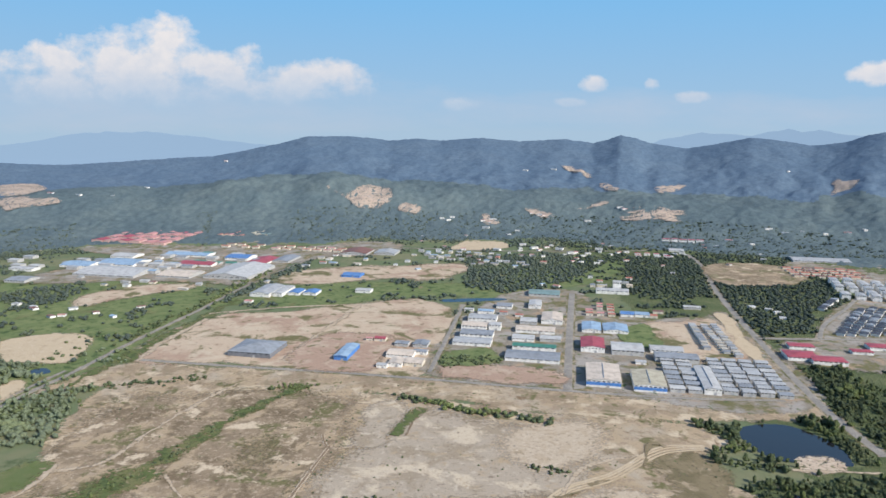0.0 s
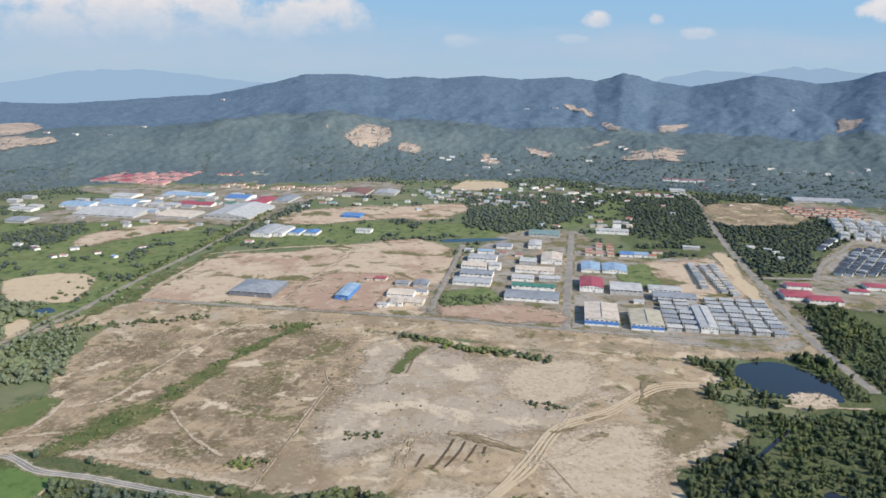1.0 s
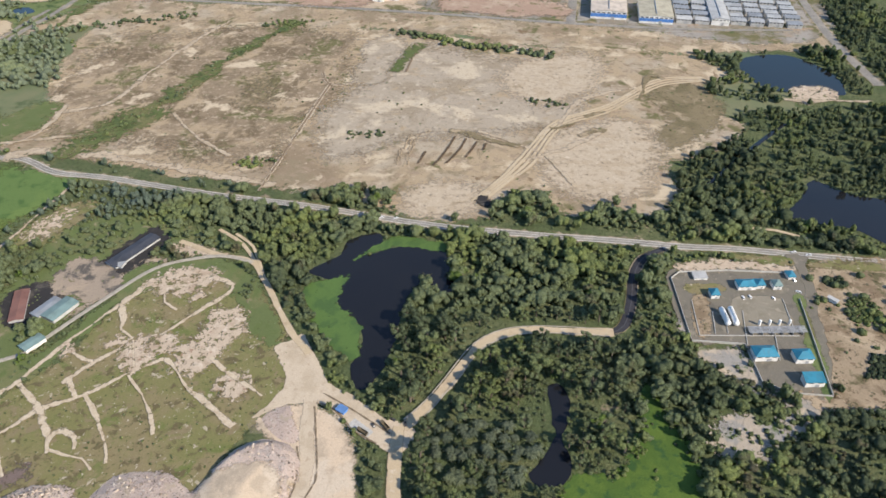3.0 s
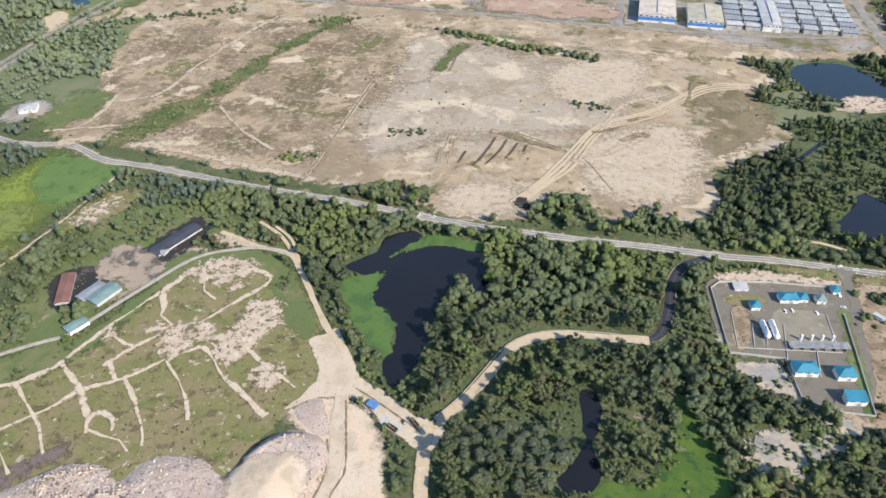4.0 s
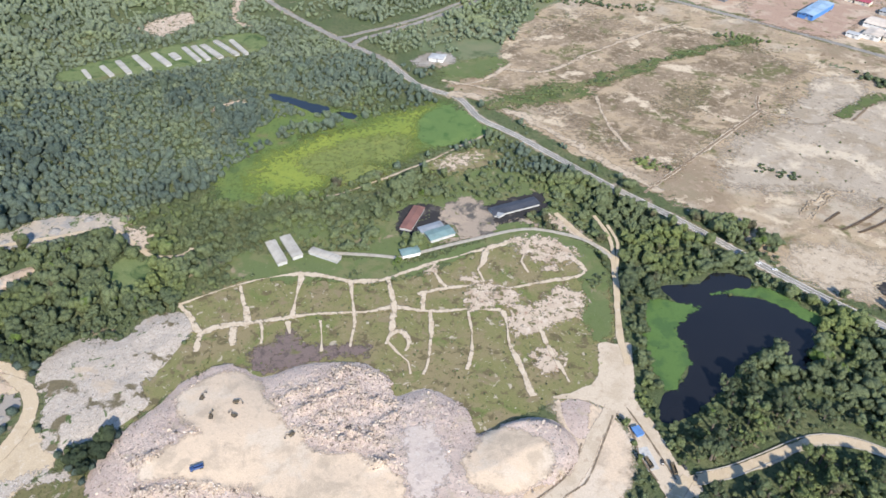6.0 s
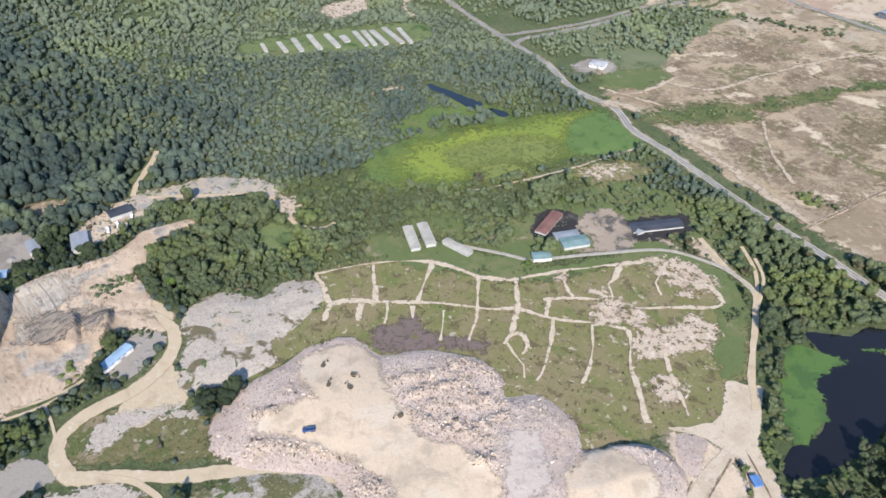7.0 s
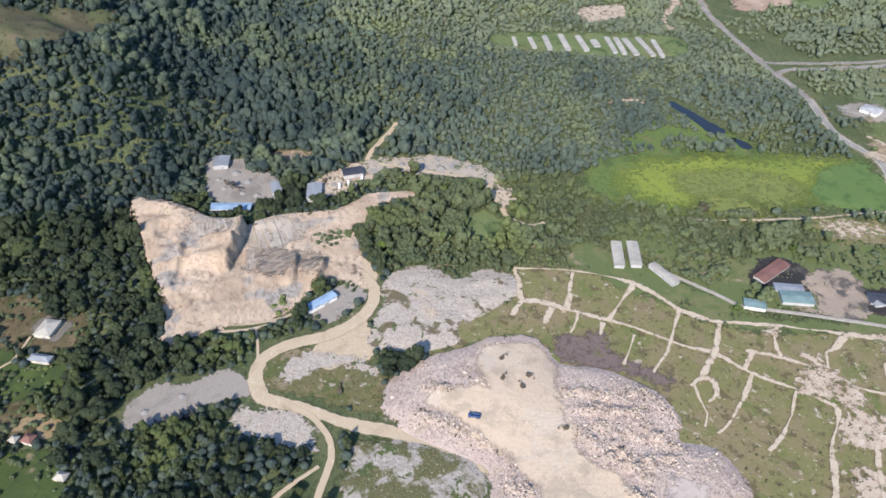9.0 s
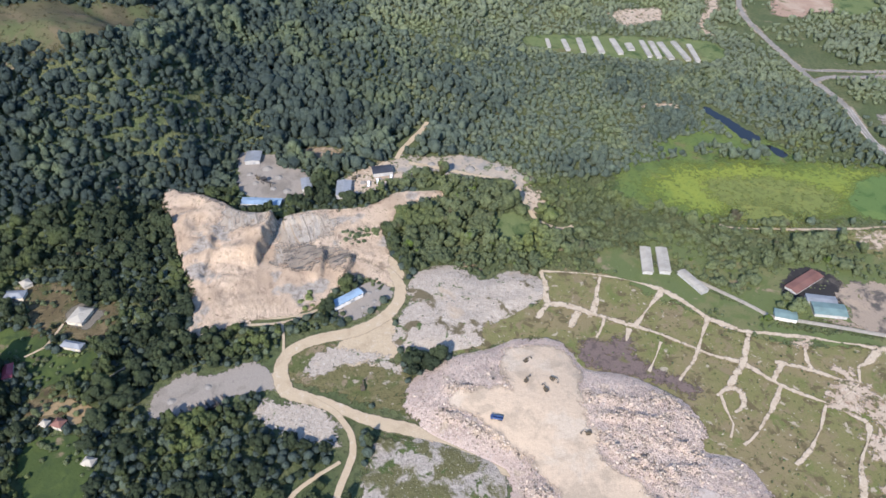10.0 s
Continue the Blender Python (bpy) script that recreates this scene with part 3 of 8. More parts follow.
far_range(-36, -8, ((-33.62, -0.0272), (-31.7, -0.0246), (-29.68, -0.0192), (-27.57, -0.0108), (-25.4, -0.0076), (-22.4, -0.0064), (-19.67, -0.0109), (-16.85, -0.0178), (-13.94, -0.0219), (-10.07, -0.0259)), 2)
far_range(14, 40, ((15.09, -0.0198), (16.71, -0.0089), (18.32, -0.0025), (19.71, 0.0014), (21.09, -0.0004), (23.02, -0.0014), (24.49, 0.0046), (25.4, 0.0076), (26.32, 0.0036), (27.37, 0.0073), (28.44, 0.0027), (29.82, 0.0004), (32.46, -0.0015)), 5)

# ---------------------------------------------------------------- ground cover
patch("grass_plain", [(-836, 1301), (-586, 895), (-611, 1018), (-564, 1243), (-511, 1558), (-310, 1569), (-59, 1694), (160, 1677), (331, 1799), (524, 2052), (546, 2290), (302, 2125), (56, 1865), (-333, 1841), (-484, 1641), (-668, 1820), (-1137, 1791)], 0.06, M_GRASS, 14, 14, "green grass plain beside the highway", None)
patch("bare_field", [(-503, 695), (-486, 740), (-484, 827), (-516, 931), (-538, 1034), (-456, 1091), (-234, 1065), (-61, 1040), (64, 1006), (151, 974), (315, 952), (373, 886), (329, 836), (347, 738), (290, 681), (247, 657), (238, 603), (205, 559), (134, 559), (71, 594), (41, 556), (-41, 575), (-122, 606), (-168, 607), (-282, 645), (-411, 670)], 0.10, M_FIELD, 7, 9, "bare tan sandy field with dry scrub", 0)
patch("scrub_field", [(-460, 726), (-489, 913), (-479, 1033), (-249, 1053), (-178, 1030), (-111, 1030), (-128, 874), (-152, 736), (-176, 650), (-287, 663), (-361, 699)], 0.16, M_BROWNFIELD, 7, 22, "brown dry scrub on sandy ground", None)
patch("scrub_field", [(277, 833), (310, 850), (336, 818), (324, 759), (273, 696), (242, 684), (224, 688), (246, 730), (276, 772)], 0.2, M_MUD, 6, 10, "dark olive-brown mud on sandy ground", None)
patch("scrub_field", [(-272, 858), (-220, 892), (-177, 809), (-227, 779), (-264, 794)], 0.21, M_MUD, 6, 26, "olive-brown scrub on sandy ground", None)
patch("pale_field", [(-113, 873), (-67, 986), (46, 965), (163, 888), (154, 776), (96, 734), (-46, 696), (-127, 638), (-150, 639), (-139, 736)], 0.18, M_PALE, 7, 20, "pale gravelly ground", None)
for spot in ([(74, 854), (103, 925), (161, 955), (207, 927), (199, 856), (148, 800), (106, 791)], [(110, 693), (146, 729), (200, 743), (235, 724), (241, 662), (202, 602), (145, 596), (109, 632)], [(-57, 613), (-26, 633), (27, 623), (36, 586), (-2, 560), (-46, 571)]):
    patch("cream_sand", spot, 0.2, M_CREAM, 5, 14, "cream-coloured bare sand", None)
patch("bare_strip", [(-611, 1018), (-537, 1180), (-364, 1157), (-19, 1120), (195, 1071), (398, 1042), (563, 1009), (530, 960), (319, 953), (147, 978), (-69, 1037), (-384, 1074), (-573, 1043)], 0.11, M_FIELD, 9, 9, "bare sandy strip along a road", 0)
patch("upper_field", [(-544, 1195), (-488, 1485), (-305, 1543), (-58, 1665), (34, 1512), (21, 1400), (-25, 1142), (-170, 1136), (-369, 1171)], 0.12, M_UPPER, 9, 12, "bare sandy building land", 0)
patch("industrial_ground", [(-20, 1136), (20, 1379), (46, 1512), (165, 1738), (328, 1779), (396, 1530), (587, 1540), (638, 1543), (565, 1014), (195, 1071)], 0.12, M_TOWN, 9, 10, "grey gravel yards of an industrial estate", 0)
patch("meadow", [(-556, 362), (-570, 400), (-572, 440), (-562, 488), (-540, 520), (-533, 556), (-502, 595), (-486, 641), (-468, 658), (-450, 653), (-387, 632), (-377, 622), (-390, 576), (-396, 531), (-411, 490), (-422, 454), (-438, 433), (-441, 409), (-470, 380), (-488, 355), (-508, 344), (-534, 345)], 0.10, M_MARSH, 5, 16, "deep green marsh grass round a meadow", -9)
patch("meadow", [(-514, 398), (-540, 440), (-548, 496), (-528, 540), (-500, 615), (-480, 655), (-456, 640), (-440, 600), (-420, 564), (-406, 528), (-414, 490), (-428, 450), (-455, 402)], 0.12, M_MEADOW, 5, 22, "bright yellow-green marsh meadow", None)
for spot in ([(-497, 459), (-491, 505), (-461, 535), (-439, 538), (-441, 501), (-460, 456)], [(-452, 449), (-442, 478), (-425, 471), (-437, 444)]):
    patch("meadow_sedge", spot, 0.13, M_SEDGE, 4, 12, "olive sedge mottling a marsh meadow", None)
patch("meadow", [(-572, 420), (-561, 440), (-547, 469), (-562, 492), (-534, 520), (-533, 551), (-595, 537), (-616, 505), (-614, 475), (-604, 438)], 0.09, M_MARSH, 5, 14, "rank green grass beside a pool", -14)
patch("paddy", [(-460, 599), (-465, 650), (-446, 656), (-379, 629), (-392, 579), (-415, 558), (-438, 571)], 0.16, M_PADDY, 4, 6, "smooth green grass field beside the road", 0)
patch("swamp", [(144, 357), (158, 347), (159, 322), (167, 296), (168, 262), (160, 215), (82, 215), (79, 266), (93, 279), (106, 272), (119, 277), (129, 288), (138, 307), (139, 336)], 0.10, M_SWAMP, 4, 6, "bright green swamp grass", -3)
patch("capped_mound", [(-431, 226), (-418, 262), (-399, 294), (-358, 320), (-308, 350), (-284, 400), (-265, 446), (-235, 479), (-190, 482), (-147, 453), (-113, 395), (-128, 385), (-111, 342), (-156, 264), (-217, 243), (-259, 245), (-287, 228), (-321, 200), (-355, 186)], 0.10, M_CAP, 5, 5, "thin brown grass over a capped landfill cell", 1)

# ---------------------------------------------------------------- water
def pond(outline, label, z=0.3, clear=1.5):
    line = smooth_line(outline, 4.0, True)[:, :2]
    rnd = np.random.RandomState(len(line))
    line = line + (rnd.rand(*line.shape) - 0.5) * 2.0
    me = bpy.data.meshes.new("water")
    bm = bmesh.new()
    f = bm.faces.new([bm.verts.new((x, y, z)) for x, y in line])
    if f.normal.z < 0:
        f.normal_flip()
    bmesh.ops.triangulate(bm, faces=[f])
    bm.to_mesh(me), bm.free()
    me.materials.append(M_WATER)
    for p in me.polygons:
        if p.normal.z < 0:
            p.flip()
    NO_TREES.append((line, clear))
    return tagged(new("water", me), label, "water", kind="structure")


pond([(-115, 477), (-102, 491), (-90, 501), (-85, 522), (-60, 534), (-53, 518), (-67, 500), (-43, 512), (-1, 511), (11, 464), (4, 449), (-16, 463), (-29, 441), (-36, 395), (-46, 360), (-60, 343), (-68, 365), (-62, 389), (-66, 414), (-85, 433), (-91, 462)], "dark still pond in the wood")
pond([(408, 925), (477, 944), (516, 889), (508, 822), (469, 830), (434, 830), (407, 854)], "dark blue pond beside the road")
pond([(336, 557), (360, 591), (385, 622), (414, 596), (480, 570), (443, 504), (411, 512), (387, 539)], "dark blue pond among trees")
# Only the near end is pool; the far arm draws dark shade as water.
pond([(80, 350), (89, 346), (91, 328), (86, 311), (81, 298), (86, 288), (83, 273), (74, 264), (61, 264), (57, 274), (69, 288), (77, 301), (77, 317), (77, 335)], "small dark pool in the swamp, tree shade drawn as its far arm")
pond([(3, 1668), (133, 1687), (145, 1665), (16, 1641)], "grey-blue fish pond beside the fields")
pond([(-679, 1130), (-661, 1139), (-641, 1118), (-661, 1106)], "small blue pond in grassland")
pond([(-657, 544), (-634, 550), (-617, 553), (-596, 555), (-572, 559), (-562, 548), (-576, 539), (-598, 539), (-624, 539), (-643, 536)], "narrow dark pool in the wood above a meadow", clear=9)
pond([(-555, 555), (-548, 561), (-533, 565), (-526, 555), (-538, 551)], "small dark pool at a meadow's edge", clear=8)
M_PAVED_TRACK = plain("dusty_tar", (0.06, 0.06, 0.07), 0.9, scale=0.5)
# Deep tree shade is put into this road's near-black colour.
M_SHADED_TAR = plain("shade_darkened_asphalt", (0.030, 0.030, 0.036), 0.8, scale=0.3)
BEND = [(203, 509), (182, 497), (167, 472), (157, 436), (146, 410), (134, 402), (118, 402)]
ribbon("road", BEND, 8.5, 0.3, M_SHADED_TAR, "asphalt road bending through trees, painted dark with their shade", True, 2.5, category="road")
for off in (-4.6, 4.4):
    ribbon("kerb", [(x_ + off, y_ - off * 0.35) for x_, y_ in BEND], 0.8, 0.36, M_VERGE, "pale broken kerb along a dark road", True, None, category="kerb")
ribbon("wheel_track", BEND, 0.9, 0.34, M_PAVED_TRACK, "dusty line worn along a dark road", True, None)
ribbon("water", [(402, 745), (351, 695), (305, 648), (272, 615)], 5, 0.3, M_WATER, "dark drainage channel", True, -1, category="water")
patch("duckweed", [(-117, 458), (-80, 473), (-84, 448), (-84, 430), (-66, 414), (-62, 389), (-69, 371), (-89, 394), (-107, 426)], 0.34, M_WEED, 2.5, 2.5, "green duckweed along the pond's shore", 0)
patch("duckweed", [(-79, 493), (-44, 527), (-1, 521), (9, 507), (-43, 510)], 0.34, M_WEED, 2.5, 2.5, "green duckweed along the pond's shore", 0)

# ---------------------------------------------------------------- roads and tracks
ribbon("road", [(-1021, 846), (-971, 818), (-943, 799), (-911, 783), (-879, 771), (-815, 753), (-742, 735), (-683, 721), (-652, 717), (-600, 706), (-518, 672), (-457, 671), (-406, 642), (-355, 633), (-295, 617), (-219, 597)]+[(-188, 591), (-119, 576), (-40, 554), (14, 542), (92, 530), (170, 520), (220, 512), (270, 508), (342, 496), (398, 488), (460, 479)], 8, 0.25, M_ASPHALT, "grey asphalt country road", True, 6, category="road")
ribbon("road", [(-712, 731), (-702, 744), (-692, 774), (-675, 815), (-657, 888), (-646, 983), (-635, 1056), (-621, 1128)], 6, 0.26, M_ASPHALT, "grey asphalt carriageway joining a junction", True, 4, category="road")
ribbon("road", [(-676, 723), (-680, 745), (-674, 765), (-661, 806), (-644, 878), (-632, 970), (-621, 1044), (-605, 1120), (-580, 1300), (-540, 1531), (-494, 1831), (-391, 2272)], 8, 0.25, M_ASPHALT, "grey asphalt highway", True, 3, category="road")
ribbon("road", [(199, 1071), (250, 1351), (325, 1747)], 14, 0.25, M_ASPHALT, "grey asphalt estate road", True, 2, category="road")
ribbon("road", [(-553, 1194), (-366, 1163), (-170, 1136), (17, 1102), (194, 1066), (363, 1041), (525, 1035)], 9, 0.27, M_ASPHALT, "grey asphalt front road", True, 2, category="road")
ribbon("road", [(562, 846), (571, 1025), (626, 1368), (699, 1769), (794, 2159), (829, 2482)], 13, 0.25, M_ASPHALT, "grey asphalt main road", True, 2, category="road")

M_PAINT = plain("worn_white_road_paint", (0.62, 0.61, 0.57), 0.7, scale=0.2)


def edge_lines(pts, half):
    """Worn painted lines along both edges of a road."""
    line = smooth_line(pts, 7.0)[:, :2]
    tan = np.gradient(line, axis=0)
    nrm = np.stack([-tan[:, 1], tan[:, 0]], -1) / np.linalg.norm(tan, axis=1)[:, None]
    for side in (-half, 0.0, half):
        ribbon("road_marking", [tuple(p) for p in (line + nrm * side)[::3]], 0.55 if side else 0.3, 0.29, M_PAINT, "worn white line painted on asphalt", True, clear=None, category="marking")


edge_lines([(-600, 706), (-518, 672), (-457, 671), (-406, 642), (-355, 633), (-295, 617), (-219, 597), (-188, 591), (-119, 576), (-40, 554), (14, 542), (92, 530), (170, 520), (220, 512), (270, 508), (342, 496), (398, 488), (460, 479)], 3.6)

# ---------------------------------------------------------------- wood


def leaf_ball(seed, leaves, lobes):
    """One crown of about unit radius: billowing lobes of foliage with leaf clumps standing off them."""
    rnd = np.random.RandomState(seed)
    bm = bmesh.new()
    bmesh.ops.create_icosphere(bm, subdivisions=1, radius=1.0)
    ball_v, ball_f = np.array([q.co[:] for q in bm.verts]), [tuple(q.index for q in p.verts) for p in bm.faces]
    bm.free()
    v, f, spots = [], [], []
    for k in range(lobes):
        if k == 0:
            c, size = np.zeros(3), 0.84 if lobes == 1 else 0.72
        else:
            a = 6.283 * (k + 0.6 * rnd.rand()) / max(lobes - 1, 1)
            out = (0.38 + 0.24 * rnd.rand()) if k < lobes - 1 or lobes == 2 else 0.1
            c, size = np.array((math.cos(a) * out, math.sin(a) * out, 0.02 + 0.45 * rnd.rand())), 0.38 + 0.2 * rnd.rand()
        spots.append((c, size))
        f += [tuple(i + len(v) for i in p) for p in ball_f]
        v += [tuple(c + q * size * (0.78 + 0.44 * rnd.rand()) * (1, 1, 0.85)) for q in ball_v]
    for i in range(leaves):
        c, size = spots[rnd.randint(len(spots))]
        d = rnd.normal(size=3)
        d /= np.linalg.norm(d)
        d[2] = abs(d[2]) if rnd.rand() < 0.75 else d[2]
        p = c + d * size * (0.9 + 0.3 * rnd.rand()) * np.array((1, 1, 0.85))
        n = d + rnd.normal(size=3) * 0.42
        n /= np.linalg.norm(n)
        a = np.cross(n, rnd.normal(size=3))
        a /= np.linalg.norm(a)
        b = np.cross(n, a)
        s = (0.11 + 0.13 * rnd.rand()) * (1.3 if leaves < 12 else 0.9)
        k = len(v)
        v += [tuple(p + a * s), tuple(p + b * s * 0.9 + n * 0.05), tuple(p - a * s), tuple(p - b * s * 0.9 - n * 0.05)]
        f += [(k, k + 1, k + 2), (k, k + 2, k + 3)]
    return np.array(v), np.array(f)


def stamp(name, templates, pos, radius, tall, tone, mat, label, category="trees"):
    """Many crowns in one mesh."""
    rnd = np.random.RandomState(len(pos))
    vs, fs, ts, off = [], [], [], 0
    pick = rnd.randint(0, len(templates), len(pos))
    for k, (tv, tf) in enumerate(templates):
        sel = np.where(pick == k)[0]
        if not len(sel):
            continue
        a = rnd.rand(len(sel)) * 6.283
        ca, sa = np.cos(a)[:, None], np.sin(a)[:, None]
        r, h = radius[sel][:, None], tall[sel][:, None]
        x, y, z = tv[:, 0] * r, tv[:, 1] * r, (tv[:, 2] + 0.6) * h
        v = np.stack([x * ca - y * sa + pos[sel, 0:1], x * sa + y * ca + pos[sel, 1:2], z + pos[sel, 2:3]], -1)
        fs.append((tf[None] + (off + np.arange(len(sel)) * len(tv))[:, None, None]).reshape(-1, 3))
        vs.append(v.reshape(-1, 3))
        ts.append(np.repeat(tone[sel], len(tv)))
        off += len(sel) * len(tv)
    v, f = np.concatenate(vs), np.concatenate(fs)
    me = bpy.data.meshes.new(name)
    me.vertices.add(len(v)), me.vertices.foreach_set("co", v.astype(np.float32).ravel())
    me.loops.add(len(f) * 3), me.loops.foreach_set("vertex_index", f.astype(np.int32).ravel())
    me.polygons.add(len(f)), me.polygons.foreach_set("loop_start", np.arange(0, len(f) * 3, 3, dtype=np.int32))
    me.attributes.new("tone", "FLOAT", "POINT").data.foreach_set("value", np.concatenate(ts).astype(np.float32))
    me.polygons.foreach_set("use_smooth", np.ones(len(f), dtype=bool))
    me.materials.append(mat)
    me.update(calc_edges=True)
    return tagged(new(name, me), label, category, kind="stuff")


def free(x, y, extra=0.0):
    ok = np.ones(x.shape, bool)
    for line, clear in NO_TREES:
        b0, b1 = line.min(0) - 6, line.max(0) + 6
        near = (x > b0[0]) & (x < b1[0]) & (y > b0[1]) & (y < b1[1])
        if near.any():
            ok[near] &= signed(line, x[near], y[near]) > clear + extra
    for line, half in NO_TREE_LINES:
        b0, b1 = line.min(0) - 25, line.max(0) + 25
        near = (x > b0[0]) & (x < b1[0]) & (y > b0[1]) & (y < b1[1])
        if near.any():
            ok[near] &= line_dist(line, x[near], y[near]) > half + extra
    return ok


def scatter(x0, x1, y0, y1, step, seed):
    rnd = np.random.RandomState(seed)
    gx, gy = np.meshgrid(np.arange(x0, x1, step), np.arange(y0, y1, step))
    return gx.ravel() + (rnd.rand(gx.size) - 0.5) * step * 0.9, gy.ravel() + (rnd.rand(gx.size) - 0.5) * step * 0.9, rnd


NEAR = [leaf_ball(s, 28, 6) for s in range(7)]
MID = [leaf_ball(s + 20, 5, 3) for s in range(7)]
SMALL = [leaf_ball(s + 60, 0, 2) for s in range(7)]
TINY = [leaf_ball(s + 80, 3, 1) for s in range(5)]


# ---------------------------------------------------------------- landfill, quarry and yards


def trash():
    m = Nodes("compacted_refuse", 0.9, spec=0.2)
    v = m.voronoi(0.9)
    c = m.mix(m.step(m.noise(0.03, 5), 0.42, 0.6), (0.53, 0.42, 0.355), (0.62, 0.50, 0.42))
    c = m.mix(m.step(v.outputs["Color"], 0.7, 1.0), c, (0.6, 0.54, 0.475))
    c = m.mix(m.step(m.voronoi(1.0, 5).outputs["Color"], 0.7, 0.95), c, (0.28, 0.23, 0.195))
    c = m.mix(m.step(m.noise(1.1, 4, 0.7, 19), 0.52, 0.62), c, m.mix(1.0, c, (0.78, 0.75, 0.73), "MULTIPLY"))
    c = m.mix(m.step(m.noise(0.06, 6, 0.6, 9), 0.56, 0.68), c, (0.46, 0.375, 0.28))
    m.color(c)
    m.bump(m.noise(0.9, 7, 0.85), 1.0, 1.7)
    return m.feather(0.9)


def quarry_rock():
    m = Nodes("cut_clay_and_rock", 0.92, spec=0.15)
    c = m.mix(m.step(m.noise(0.03, 6, 0.65, 2), 0.42, 0.60), (0.64, 0.50, 0.362), (0.51, 0.385, 0.272))
    c = m.mix(m.step(m.noise(0.12, 6, 0.7, 12, (0.6, 1, 1), 8, 1.6), 0.52, 0.66), c, (0.38, 0.28, 0.20))
    c = m.mix(m.step(m.noise(0.022, 5, 0.6, 6), 0.575, 0.64), c, m.mix(m.step(m.noise(0.2, 6, 0.7, 3), 0.45, 0.6), (0.46, 0.41, 0.35), (0.30, 0.26, 0.22)))
    c = m.mix(m.step(m.noise(0.10, 6, 0.72, 14, (1, 1, 1), 0, 1.0), 0.60, 0.66), c, (0.22, 0.165, 0.12))
    c = m.mix(m.step(m.noise(0.07, 6, 0.7, 44), 0.645, 0.68), c, OLIVE)
    m.color(c)
    m.bump(m.noise(0.26, 8, 0.8, 1, (0.8, 1, 1), 8), 1.0, 3.6)
    return m.feather(0.8)


M_TRASH, M_QUARRY = trash(), quarry_rock()
M_WEEDS = ground_mat("weedy_rough_ground", (0.15, 0.135, 0.062), (((0.10, 0.115, 0.042), 0.04, 0.47, 0.58, 3), ((0.24, 0.19, 0.12), 0.05, 0.54, 0.62, 8), ((0.36, 0.31, 0.24), 0.12, 0.60, 0.66, 18), ((0.075, 0.085, 0.032), 0.3, 0.56, 0.64, 28)), bump=0.9, amount=1.6)
M_WEEDTRASH = ground_mat("overgrown_refuse", (0.36, 0.32, 0.27), (((0.43, 0.385, 0.33), 0.25, 0.5, 0.62, 3), ((0.20, 0.175, 0.14), 0.5, 0.54, 0.64, 8), ((0.125, 0.12, 0.055), 0.045, 0.46, 0.54, 18), ((0.08, 0.105, 0.036), 0.08, 0.55, 0.61, 28), ((0.5, 0.45, 0.39), 0.7, 0.6, 0.66, 61)), bump=1.0, amount=1.5)
M_OLDTRASH = ground_mat("weathered_refuse", (0.42, 0.362, 0.295), (((0.46, 0.405, 0.335), 0.25, 0.5, 0.64, 3), ((0.24, 0.21, 0.18), 0.5, 0.56, 0.66, 8), ((0.53, 0.475, 0.415), 0.7, 0.57, 0.64, 61), ((0.17, 0.145, 0.12), 1.0, 0.60, 0.66, 67), ((0.15, 0.125, 0.075), 0.035, 0.57, 0.62, 18), (GREEN, 0.06, 0.61, 0.66, 28), ((0.44, 0.36, 0.27), 0.03, 0.6, 0.68, 38)), bump=1.0, amount=1.3)

MOUND = [(-327, 72), (-344, 87), (-357, 122), (-355, 153), (-360, 169), (-356, 196), (-344, 209), (-316, 210), (-302, 235), (-278, 258), (-258, 268), (-234, 263), (-223, 254), (-212, 272), (-189, 276), (-173, 274)] + [(-158, 261), (-150, 277), (-137, 292), (-122, 300), (-103, 297), (-93, 283), (-91, 268), (-96, 250), (-103, 233), (-110, 212), (-114, 183), (-146, 157)] + [(-192, 101), (-242, 123), (-264, 110), (-292, 84), (-316, 71)]
MOUND_LINE = smooth_line(MOUND, 8.0, True)[:, :2]
SANDS = ([(-342, 162), (-343, 184), (-337, 204), (-319, 206), (-292, 197), (-264, 185), (-256, 188), (-242, 180), (-222, 182), (-205, 194), (-168, 188), (-199, 143), (-219, 143), (-244, 141), (-274, 131), (-306, 103), (-317, 100), (-312, 130), (-305, 150), (-325, 155)],
         [(-153, 255), (-150, 267), (-132, 277), (-115, 280), (-106, 263), (-105, 246), (-115, 227), (-139, 222)])
LOBES = ([(-191, 222), (-193, 234), (-188, 244), (-179, 245), (-168, 238), (-150, 215), (-163, 195)],)
HEAPS = ([(-305, 96), (-290, 112), (-277, 124), (-259, 136), (-240, 146)], [(-286, 199), (-272, 226)], [(-266, 202), (-249, 236)], [(-252, 190), (-219, 202)], [(-249, 206), (-231, 231)], [(-267, 236), (-270, 252), (-246, 258)], [(-231, 208), (-206, 212)], [(-241, 234), (-221, 245)],
         [(-206, 185), (-189, 206)], [(-231, 130), (-216, 150)], [(-325, 110), (-317, 119)], [(-313, 151), (-296, 157), (-286, 165)], [(-201, 161), (-177, 182)], [(-214, 213), (-211, 237)])


